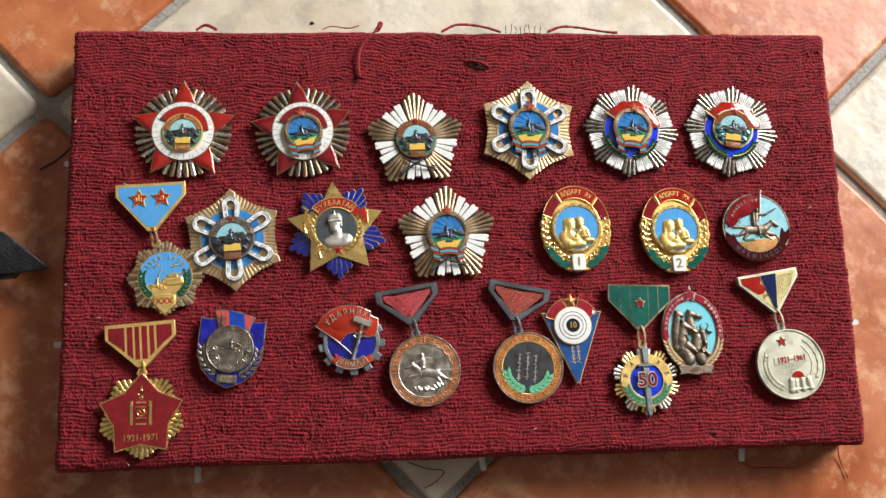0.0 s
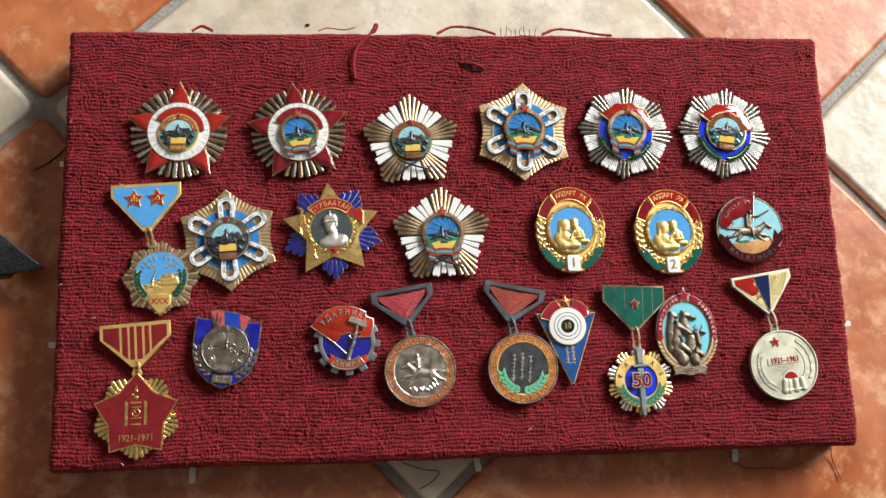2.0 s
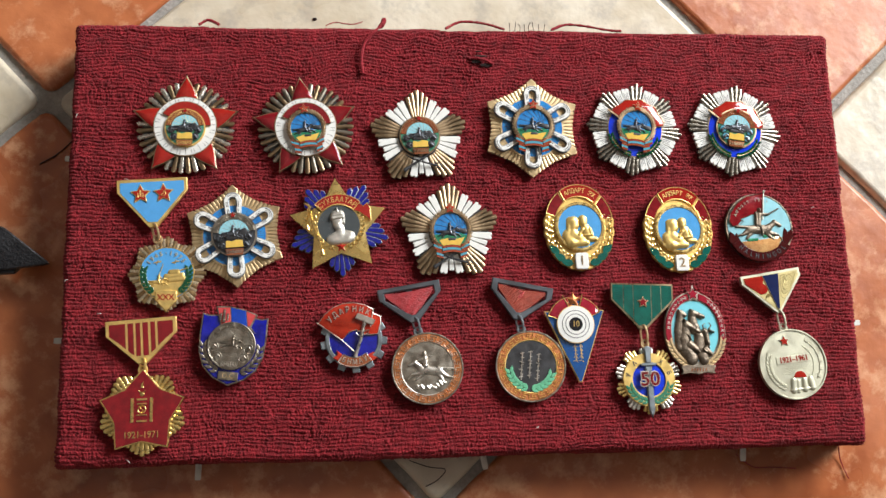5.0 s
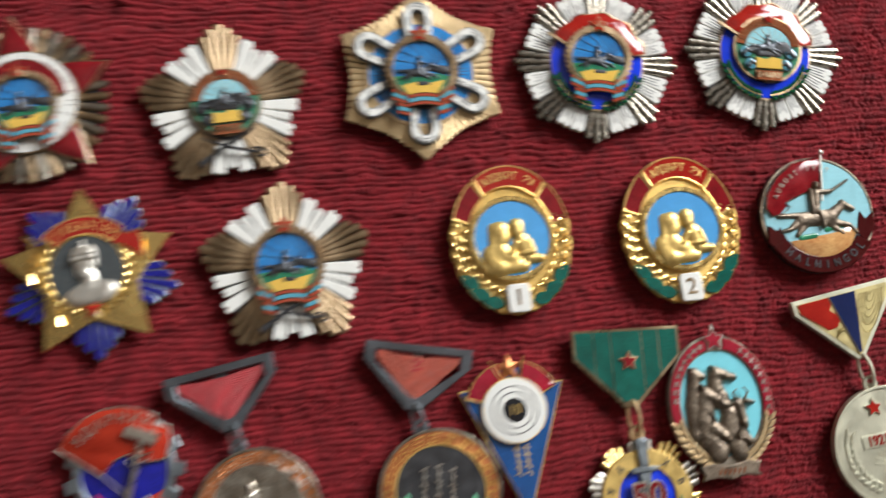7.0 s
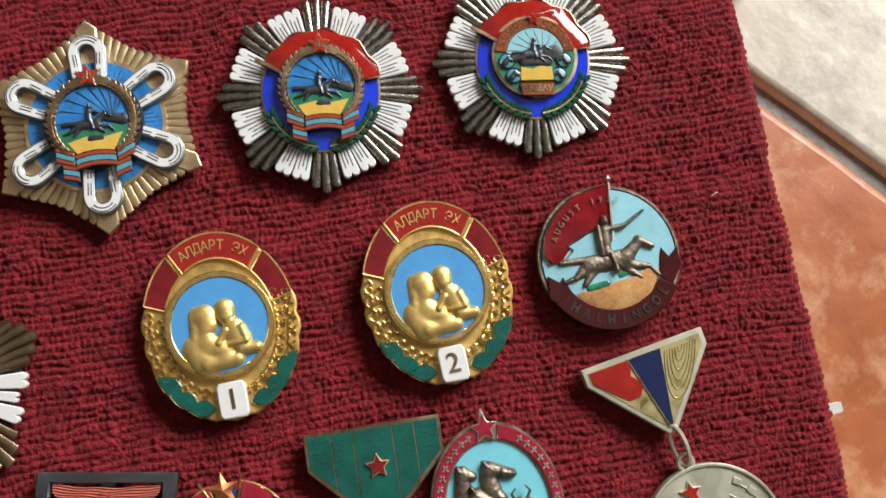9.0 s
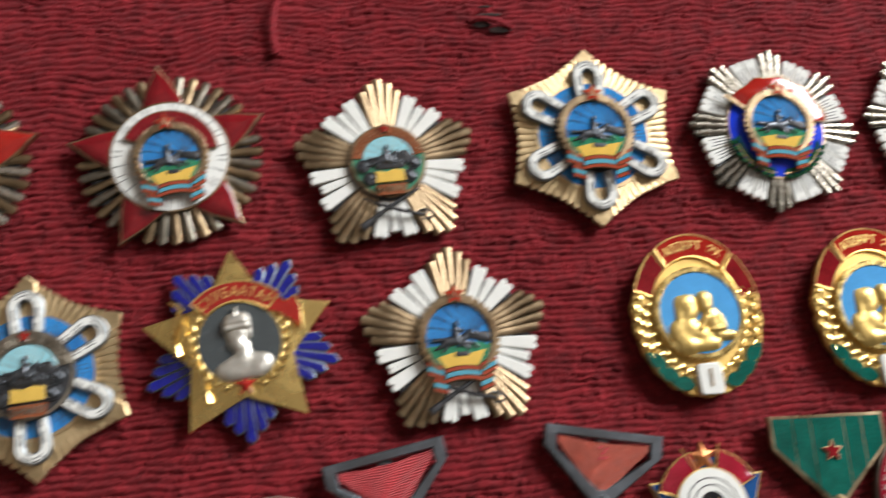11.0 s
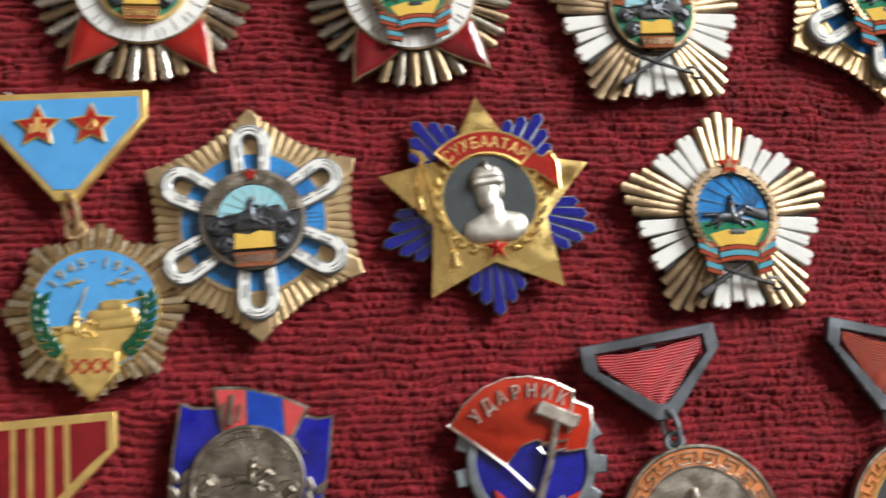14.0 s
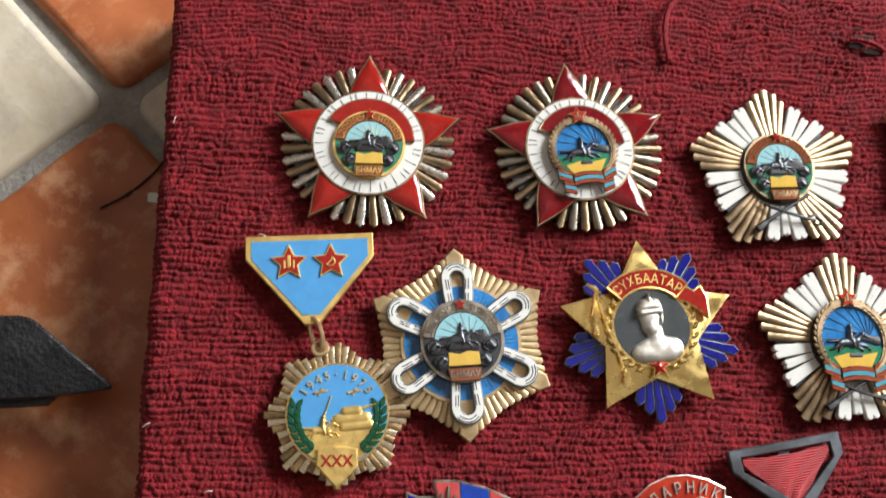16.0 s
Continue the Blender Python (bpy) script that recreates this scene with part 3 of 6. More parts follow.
def laurel(name, parent, mat, r, a0, a1, n, z, length=3.0, w=1.3, sx=1.0, sy=1.0, edge=None, label=""):
    """Leaves in pairs along an arc, from a0 to a1; each leaf its own piece where the thing's depth allows."""
    sgn, single = (1 if a1 > a0 else -1), parent.parent is None
    bm = bmesh.new()
    pts = [(r * sx * math.cos(radians(a0 + (a1 - a0) * k / 20)), r * sy * math.sin(radians(a0 + (a1 - a0) * k / 20)), z + 0.3) for k in range(21)]
    tube(bm, pts, 0.22, 5)
    places = []
    for i in range(n):
        a = a0 + (a1 - a0) * i / max(1, n - 1)
        for d, out in ((24, 0.35), (-24, -0.35)):
            places.append(((r + out) * sx * math.cos(radians(a)), (r + out) * sy * math.sin(radians(a)), a + sgn * (90 - d)))
    if not single:
        for x, y, a in places:
            plate(bm, moved(leaf(length, w), x, y, a), z, z + 0.45, 0.18)
        return tagged(part(name, bm, mat, parent, label), kind="stuff")
    ob = part(name, bm, edge or mat, parent, label)
    first = None
    for x, y, a in places:
        if first is None:
            first = one = made("leaf", mat, ob, plate, leaf(length, w), 0, 0.55, 0.18)
        else:
            one = new("leaf", first.data)
            one.parent = ob
        one.location, one.rotation_euler = (x * MM, y * MM, z * MM), (0, 0, radians(a))
    return ob


def horseman(parent, x, y, z, s, mat, lift=1.0, flip=False, name="horseman"):
    bm = bmesh.new()
    relief(bm, HORSE + RIDER, z, lift, 0.13, s, x, y, flip)
    return part(name, bm, mat, parent)


def emblem_old(thing_, x, y, z, r, ground, rim, ribbon=None, round_mat=None):
    """Round state emblem: sunburst over hills with a rider, four animal medallions, a cream field and a lettered ribbon."""
    e = made("emblem", rim, thing_, dome, r, 0, 0.25, rim=0.9, label="round enamelled emblem with a rider below a sunburst")
    e.location = (x * MM, y * MM, z * MM)
    made("ground", ground, e, dome, r * 0.93, 1.0, 0.22, n=44)
    made("sky", PALE_BLUE, e, plate, sector(0, r * 0.66, -8, 188, 30), 1.1, 1.38, 0.05)
    bm = bmesh.new()
    for k in range(9):
        a = radians(12 + k * 19.5)
        line(bm, r * 0.16 + r * 0.05 * math.cos(a), r * 0.05 + r * 0.05 * math.sin(a), r * 0.62 * math.cos(a), max(0.0, r * 0.62 * math.sin(a)), 1.36, 0.16, 0.1)
    part("sun_ray", bm, rim, e)
    band = made("band", BROWN if rim is not TARNISH else TARNISH, e, plate, sector(r * 0.68, r * 0.93, 8, 172, 36), 1.1, 1.42, 0.06)
    bm = bmesh.new()
    meander(bm, r * 0.81, 12, 78, 5, 1.45, r * 0.15, 0.13)
    meander(bm, r * 0.81, 102, 168, 5, 1.45, r * 0.15, 0.13)
    part("key_pattern", bm, rim, band)
    small_star(e, 0, r * 0.86, r * 0.17, 1.3, RED, rim)
    bm = bmesh.new()
    relief(bm, [(-0.55 * r, -0.06 * r, 0.09 * r, -0.1 * r, 0.04 * r, 0.13 * r, 0.4), (-0.1 * r, 0.02 * r, 0.14 * r, 0.55 * r, 0.02 * r, 0.13 * r, 0.4),
                (0.15 * r, 0.1 * r, 0.1 * r, 0.48 * r, 0.12 * r, 0.12 * r, 0.5), (-0.3 * r, -0.14 * r, 0.1 * r, 0.3 * r, -0.14 * r, 0.1 * r, 0.3)], 1.3, 1.0, 0.16)
    part("hill", bm, OXIDE, e)
    horseman(e, -0.04 * r, 0.0, 1.55, r * 0.078, STEEL, 0.6)
    made("field", YELLOW, e, plate, [(-0.36 * r, -0.28 * r), (-0.1 * r, -0.33 * r), (0.1 * r, -0.26 * r), (0.36 * r, -0.3 * r), (0.38 * r, -0.6 * r), (-0.38 * r, -0.6 * r)], 1.2, 1.75, 0.1)
    for cx, cy in ((-0.66, -0.12), (0.66, -0.12), (-0.52, -0.47), (0.52, -0.47)):
        bm = bmesh.new()
        dome(bm, r * 0.17, 1.15, 0.3, cx=cx * r, cy=cy * r, n=18, m=4, rim=0.3)
        md = part("medallion", bm, round_mat or OXIDE, e)
        bm = bmesh.new()
        tube(bm, [(cx * r + r * 0.17 * math.cos(k * math.pi / 9), cy * r + r * 0.17 * math.sin(k * math.pi / 9), 1.6) for k in range(18)], 0.14, 4, True)
        s_ = 1 if cx < 0 else -1
        relief(bm, [(cx * r - s_ * 0.06 * r, cy * r - 0.06 * r, 0.06 * r, cx * r + s_ * 0.02 * r, cy * r + 0.05 * r, 0.05 * r, 0.5), (cx * r + s_ * 0.02 * r, cy * r + 0.05 * r, 0.05 * r, cx * r + s_ * 0.1 * r, cy * r, 0.035 * r, 0.45)], 1.7, 1.0, 0.12)
        part("animal_head", bm, STEEL, md)
    rb = made("ribbon", ribbon or BROWN, e, plate, [(-0.40 * r, -0.66 * r), (0.40 * r, -0.66 * r), (0.35 * r, -0.95 * r), (-0.35 * r, -0.95 * r)], 1.1, 1.7, 0.12)
    bm = bmesh.new()
    letters(bm, "БНМАУ", r * 0.21, 1.66, 0.16, 0, -0.805 * r, 0, 0.95, r * 0.003)
    outline(bm, [(-0.40 * r, -0.66 * r), (0.40 * r, -0.66 * r), (0.35 * r, -0.95 * r), (-0.35 * r, -0.95 * r)], 1.7, 0.1, 4)
    part("lettering", bm, rim, rb)
    return e


def emblem_new(thing_, x, y, z, r, rim, tall=1.04):
    """Oval state emblem: rider before a blue sunburst in a wreath of grain, tied with a striped ribbon, a star on top."""
    e = made("emblem", OXIDE, thing_, dome, r * 0.96, 0, 0.2, sy=tall, rim=0.9, label="oval enamelled emblem with a rider in a grain wreath")
    e.location = (x * MM, y * MM, z * MM)
    q = r * 0.80
    made("sky", MID_BLUE, e, dome, q, 1.0, 0.35, sy=tall, n=44)
    green = [(q * math.cos(radians(a)), q * tall * math.sin(radians(a))) for a in range(-168, -11, 8)]
    made("meadow", GREEN, e, plate, [(x0, y0) for x0, y0 in green] + [(0.5 * q, -0.16 * q), (0, -0.3 * q), (-0.45 * q, -0.2 * q)], 1.1, 1.42, 0.06)
    made("grain_field", YELLOW, e, plate, [(-0.72 * q, -0.56 * q), (-0.2 * q, -0.44 * q), (0.3 * q, -0.5 * q), (0.78 * q, -0.42 * q), (0.5 * q, -0.9 * q), (-0.5 * q, -0.9 * q)], 1.2, 1.5, 0.06)
    bm = bmesh.new()
    sx_, sy_ = 0.55 * q, 0.02 * q
    for k in range(9):
        a = radians(60 + k * 15)
        t = 0.2
        while math.hypot(sx_ + t * math.cos(a), (sy_ + t * math.sin(a)) / tall) < q * 0.94:
            t += 0.2
        line(bm, sx_ + 0.18 * q * math.cos(a), sy_ + 0.18 * q * math.sin(a), sx_ + t * math.cos(a), sy_ + t * math.sin(a), 1.24, 0.15, 0.14)
    part("sun_ray", bm, INK, e)
    bm = bmesh.new()
    relief(bm, [(0.35 * q, 0.02 * q, 0.1 * q, 0.8 * q, -0.05 * q, 0.16 * q, 0.5), (0.55 * q, 0.06 * q, 0.1 * q, 0.7 * q, 0.0, 0.1 * q, 0.5), (-0.12 * q, -0.52 * q, 0.1 * q, 0.2 * q, -0.52 * q, 0.1 * q, 0.4)], 1.2, 1.0, 0.16)
    part("mountain", bm, OXIDE, e)
    horseman(e, -0.08 * q, -0.14 * q, 1.35, q * 0.118, STEEL, 0.9)
    bm = bmesh.new()
    for side in (-1, 1):
        for k in range(17):
            a = radians(-58 + k * 9.0)
            c = (r * 0.9 * math.cos(a) * side, r * 0.9 * tall * math.sin(a))
            for off in (38, -38):
                d = math.degrees(math.atan2(math.cos(a), -math.sin(a) * side)) + off
                plate(bm, moved(leaf(r * 0.20, r * 0.10, 4), c[0], c[1], d), 0.9, 1.65, 0.1)
    tube(bm, [(r * 0.9 * math.cos(radians(a)), r * 0.9 * tall * math.sin(radians(a)), 1.2) for a in range(-58, 239, 9)], r * 0.07, 6)
    part("wreath", bm, rim, e)
    made("hoop", rim, e, plate, sector(r * 0.80, r * 0.99, 62, 118, 12, 1, tall), 0.9, 1.75, 0.15)
    small_star(e, 0, r * tall * 0.98, r * 0.30, 1.6, ORANGE_RED, rim, True)
    for part_name, x0, x1, y0, lean in (("ribbon", -0.42, 0.42, -0.76, 0.0), ("ribbon", -0.84, -0.46, -0.52, -0.16), ("ribbon", 0.46, 0.84, -0.52, 0.16), ("ribbon", -0.72, -0.40, -0.92, -0.10), ("ribbon", 0.40, 0.72, -0.92, 0.10)):
        rb = None
        for k, (m_, h0, h1) in enumerate(((RIBBON_RED, 0.0, 0.1), (RIBBON_BLUE, 0.1, 0.23), (RIBBON_RED, 0.23, 0.33))):
            def p(u, v):
                return (r * (x0 + (x1 - x0) * u), r * (y0 - v + lean * (u - (1 if lean > 0 else 0)) + (0.06 * (1 - (2 * u - 1) ** 2) if not lean else 0)))
            poly = [p(u / 5, h0) for u in range(6)] + [p(u / 5, h1 - 0.015) for u in range(5, -1, -1)]
            ob = made(part_name if k == 0 else "stripe", m_, rb or e, plate, poly, 1.0, 1.95 if not lean else 1.75, 0.06)
            rb = rb or ob
        bm = bmesh.new()
        for v in (-0.01, 0.095, 0.225, 0.33):
            tube(bm, [(*p(u / 5, v), 1.93 if not lean else 1.73) for u in range(6)], 0.13, 4)
        part("edge", bm, rim, rb)
    return e


def jump_rings(parent, x, y, mat, cx, cy, r):
    """The wire link from a bar's point (x, y) to the eyelet on top of a pendant of radius r at (cx, cy)."""
    d = Vector((cx - x, cy - y)).normalized()
    e = Vector((cx, cy)) - d * (r + 1.1)
    mid, half = (Vector((x, y)) + e) / 2 + d * -0.1, max(1.7, (e - Vector((x, y))).length / 2 + 0.7)
    bm = bmesh.new()
    tube(bm, [(e.x + 1.75 * math.cos(k * math.pi / 9), e.y + 1.75 * math.sin(k * math.pi / 9), 1.8) for k in range(18)], 0.66, 6, True)
    part("eyelet", bm, mat, parent)
    bm = bmesh.new()
    pts = []
    for k in range(18):
        u, v = half * math.cos(k * math.pi / 9), 1.35 * math.sin(k * math.pi / 9)
        pts.append((mid.x + d.x * u - d.y * v, mid.y + d.y * u + d.x * v, 2.3 + 1.0 * math.sin(k * math.pi / 9)))
    tube(bm, pts, 0.60, 6, True)
    part("link", bm, mat, parent)


def bar_poly(w, side, h, k=1.6):
    return [(-w / 2, 0), (w / 2, 0), (w / 2, -side), (k, -h), (-k, -h), (-w / 2, -side)]


DARK_BRASS = material("dark_brass", (0.40, 0.27, 0.13), 0.4, 0.85, 0.2, 300, 0.00015, 1200, second=(0.22, 0.14, 0.07))


# ---- the decorations ----
def banner_order(x, y, turn, kind, label):
    t = thing("order_badge", x, y, LIE, turn, label, "order badge", "orders with a red star and white ring")
    made("backing", OXIDE, t, dome, 20.8, 0, 0.6, rim=0.6)
    angles = [126 + 72 * g + o for g in range(5) for o in (-23, -13.8, -4.6, 4.6, 13.8, 23)]
    for mat, some in zip((SILVER, BRONZE) if kind == "old" else (BRONZE, TARNISH), (angles[::2], angles[1::2])):
        rays("ray", t, mat, some, 12, 22.8, 0.85, 1.32, 0.4, 2.5, ridge=1.0, tip=1.0, fall=0.9)
    kite = [(12, -6.0), (15.5, -5.4), (18.5, -4.3), (21.5, -2.8), (24.4, -1.1), (26.8, 0), (24.4, 1.1), (21.5, 2.8), (18.5, 4.3), (15.5, 5.4), (12, 6.0)]
    for g in range(5):
        bm = plate(bmesh.new(), kite, 0.6, 2.6, 0.2)
        p = part("star_point", bm, BRONZE, t)
        p.rotation_euler.z = radians(90 + 72 * g)
        made("enamel", RED if kind == "old" else DEEP_RED, p, plate, inset(kite, 0.45), 2.3, 2.85, 0.25, crown=0.35)
    made("ring_rim", BRONZE, t, dome, 15.4, 2.2, 0.1, rim=1.0)
    made("white_ring", WHITE, t, dome, 14.9, 3.1, 0.4, rim=0.2, label="white enamel ring with fine dark ticks")
    bm = bmesh.new()
    for k in range(60):
        a = radians(k * 6 + 3)
        long_ = k % 5 == 0
        r0_ = 11.0 if long_ else 12.3
        if long_ or k % 5 in (2, 3):
            line(bm, r0_ * math.cos(a), r0_ * math.sin(a), 14.5 * math.cos(a), 14.5 * math.sin(a), 3.38, 0.16, 0.12)
    part("tick", bm, INK, t)
    flag = sector(8.5, 12.4, 0, 150, 26)
    f = made("red_banner", RED if kind == "old" else DEEP_RED, t, plate, flag, 3.2, 4.3, 0.3)
    bm = bmesh.new()
    outline(bm, flag, 4.1, 0.2)
    part("edge", bm, BRONZE, f)
    if kind == "old":
        emblem_old(t, 0.2, -1.2, 3.6, 9.8, LEAF, GOLD_SOFT)
    else:
        emblem_new(t, 0.2, -1.2, 3.6, 9.6, BRONZE)
    return t


def star_order(x, y, turn, kind, label):
    t = thing("order_badge", x, y, LIE, turn, label, "order badge", "five-pointed orders with white rays")
    made("backing", OXIDE, t, plate, star_poly(5, 23.6, 18.0), 0.2, 0.9, 0.2)
    tips = [90 + 72 * k for k in range(5)]
    for o, r1 in ((0, 24.8), (6.6, 23.6), (-6.6, 23.6), (12.6, 21.7), (-12.6, 21.7)):
        rays("gilt_ray", t, BRONZE, [a + o for a in tips], 8, r1, 0.6, 1.36 if o else 1.45, 0.4, 2.6, ridge=0.7, tip=0.35, fall=0.8)
    gaps = [a + 36 for a in tips]
    for o, w, ln in ((-11.4, 3.75, 20.9), (11.4, 3.75, 20.9), (0, 2.4, 19.2)):
        petals("white_ray", t, [a + o for a in gaps], 8.5, w, ln, 0.5, 2.2, notch=0.75 if w > 3 else 0.0)
    made("collar", OXIDE, t, dome, 10.6, 1.6, 0.1, rim=1.3)
    if kind == "old":
        emblem_old(t, 0.3, 0.2, 2.7, 10.3, LEAF, BRONZE)
    else:
        emblem_new(t, 0.3, 0.4, 2.7, 10.5, BRONZE, 1.08)
    bm = bmesh.new()
    tube(bm, [(-8.6, -17.6, 3.0), (-6.6, -16.2, 3.3), (-5.9, -15.7, 3.4)], [1.1, 0.9, 0.6], 6)
    tube(bm, [(-6.2, -15.9, 3.4), (-1.5, -13.0, 3.7), (7.4, -8.2, 3.6)], [0.62, 0.55, 0.4], 6)
    line(bm, -3.5, -15.0, -2.6, -13.6, 3.2, 0.5, 0.6)
    part("rifle", bm, OXIDE, t)
    bm = bmesh.new()
    tube(bm, [(-7.2, -9.6, 3.3), (-4, -11.6, 3.7), (0, -13.4, 4.2), (4, -14.6, 3.9), (8.2, -15.6, 3.3)], [0.25, 0.45, 0.5, 0.5, 0.55], 6)
    tube(bm, [(6.6, -14.2, 3.4), (8.2, -14.2, 3.4), (10.2, -15.6, 3.3), (9.6, -16.8, 3.2), (7.6, -16.6, 3.2)], 0.35, 5)
    part("sabre", bm, OXIDE, t)
    return t


def horseshoe():
    pts = [(9.3, -3.75), (13, -4.25), (17.6, -4.55)]
    pts += [(17.6 + 4.55 * math.cos(radians(a)), 4.55 * math.sin(radians(a))) for a in range(-75, 76, 15)]
    pts += [(17.6, 4.55), (13, 4.25), (9.3, 3.75), (9.3, 1.0), (13, 1.45), (17.6, 1.75)]
    pts += [(17.6 + 1.75 * math.cos(radians(a)), 1.75 * math.sin(radians(a))) for a in range(75, -76, -25)]
    return pts + [(17.6, -1.75), (13, -1.45), (9.3, -1.0)]


def polar_order(x, y, turn, kind, label):
    t = thing("order_badge", x, y, LIE, turn, label, "order badge", "six-pointed orders with white loops")
    made("backing", BRASS, t, plate, star_poly(6, 23.2, 19.2), 0.2, 1.2, 0.2)
    tips = [90 + 60 * k for k in range(6)]
    ring_of("star_tip", t, BRASS, lambda bm: plate(bm, [(10, -2.2), (24.3, -2.5), (26.6, 0), (24.3, 2.5), (10, 2.2)], 0.4, 2.1, 0.3), tips)
    for o, r1 in ((8.0, 23.2), (-8.0, 23.2), (13.2, 22.2), (-13.2, 22.2), (18.6, 21.4), (-18.6, 21.4), (24.2, 20.8), (-24.2, 20.8), (30, 20.6)):
        rays("gilt_ray", t, BRASS, [a + o for a in tips], 9, r1, 0.52, 1.12, 0.4, 2.2, ridge=0.42, tip=0.6, fall=0.5)
    made("collar", BRASS, t, dome, 16.4, 1.2, 0.1, rim=1.1)
    disc = made("blue_disc", MID_BLUE, t, dome, 15.5, 2.3, 0.2, rim=0.15, label="blue enamel disc under white loops")
    bm = bmesh.new()
    for k in range(6):
        for o in (-9, -4.5, 0, 4.5, 9):
            a = radians(120 + 60 * k + o)
            r1 = 14.6 - abs(o) * 0.2
            line(bm, 11 * math.cos(a), 11 * math.sin(a), r1 * math.cos(a), r1 * math.sin(a), 2.45, 0.16, 0.14)
    part("blue_ray", bm, INK, disc)
    shoe = horseshoe()
    label_ = "white enamel loop with dark dashes"
    loop = tagged(made("loop", GUNMETAL, t, plate, shoe, 2.3, 3.85, 0.25), label_)
    pieces = [made("enamel", WHITE, loop, plate, inset(shoe[::-1] if area2(shoe) < 0 else shoe, 0.38), 3.6, 4.03, 0.1)]
    for sgn in (-1, 1):
        for x0, x1 in ((10.4, 13.2), (14.3, 17.2)):
            for off in (0.55, 1.25):
                a0 = 1.4 + (x0 - 9.3) * 0.095 + off - 0.25
                a1 = 1.4 + (x1 - 9.3) * 0.095 + off - 0.25
                pieces.append(made("dash", INK, loop, line, x0, sgn * a0, x1, sgn * a1, 4.0, 0.26, 0.1))
    for off in (2.75, 3.55):
        pieces.append(made("dash", INK, loop, tube, [(17.9 + off * math.cos(radians(a)), off * math.sin(radians(a)), 4.03) for a in range(-52, 53, 13)], 0.14, 4))
    loop.rotation_euler.z = radians(tips[0])
    for a in tips[1:]:
        ob = tagged(new("loop", loop.data), label_)
        ob.parent, ob.rotation_euler = t, (0, 0, radians(a))
        for src in pieces:
            new(src.name.split(".")[0], src.data).parent = ob
    made("hub", OXIDE, t, dome, 11.4, 3.0, 0.1, rim=1.2)
    if kind == "old":
        emblem_old(t, 0, 0, 3.9, 11.3, OXIDE, TARNISH, BROWN)
    else:
        emblem_new(t, 0, 0.2, 3.9, 10.6, BRONZE)
    if kind == "old":
        t.scale = (0.96, 0.96, 1.0)
    return t


def labour_order(x, y, turn, kind, label):
    t = thing("order_badge", x, y, LIE, turn, label, "order badge", "eight-pointed orders with blue oval")
    made("backing", OXIDE, t, plate, star_poly(8, 22.6, 20.6), 0.2, 0.9, 0.2)
    tips = [90 + 45 * k for k in range(8)]
    for o, r1 in ((0, 24.6), (6.2, 23.4), (-6.2, 23.4)):
        rays("dark_ray", t, DARK_SILVER, [a + o for a in tips], 11, r1, 0.75, 1.2, 0.4, 2.8, ridge=1.1, tip=0.5, fall=1.0)
    for o in (-5.9, 5.9):
        petals("white_ray", t, [a + 22.5 + o for a in tips], 11, 4.1, 22.4, 0.5, 2.0, notch=0.7)
        bm = bmesh.new()
        for a in tips:
            c, s = math.cos(radians(a + 22.5 + o)), math.sin(radians(a + 22.5 + o))
            for w, r1 in ((-0.75, 20.0), (0, 19.2), (0.75, 20.0)):
                line(bm, 14 * c - w * s, 14 * s + w * c, r1 * c - w * 1.25 * s, r1 * s + w * 1.25 * c, 1.95, 0.28, 0.1)
        part("groove", bm, INK, t)
    made("collar", BRONZE, t, dome, 14.5, 1.2, 0.1, sy=1.06, rim=1.5)
    made("blue_oval", BRIGHT_BLUE, t, dome, 14.0, 2.65, 0.6, sy=1.06, rim=0.2, label="royal blue translucent enamel oval")
    n = 22
    flag = [((12.9 + 1.9 * (1 if 1 else 0) + 0.5 * math.sin(k * 1.3)) * math.cos(radians(152 - k * 142 / n)), (14.4 + 0.9 + 0.5 * math.sin(k * 1.3)) * math.sin(radians(152 - k * 142 / n))) for k in range(n + 1)]
    flag += [(9.2 * math.cos(radians(10 + k * 142 / n)), 9.8 * math.sin(radians(10 + k * 142 / n))) for k in range(n + 1)]
    f = made("red_banner", RED, t, plate, flag, 2.6, 4.0, 0.3, tilt=lambda u, v: 0.35 * math.sin(u * 0.75 + v * 0.2))
    bm = bmesh.new()
    outline(bm, flag, 3.85, 0.2)
    line(bm, -15.2, 8.4, -8.0, 4.0, 3.5, 0.9, 0.8)
    part("edge", bm, BRONZE, f)
    for a1 in (205, 335):
        laurel("laurel", t, DARK_GREEN, 13.3, 270 + (6 if a1 > 270 else -6), a1, 8, 2.9, 2.6, 1.3, 1, 1.06, BRASS)
    if kind == "old":
        emblem_old(t, 0.3, 0.4, 3.2, 10.8, LEAF, BRONZE, None, RIBBON_BLUE)
    else:
        emblem_new(t, 0.2, 0.6, 3.2, 10.2, BRONZE)
    return t


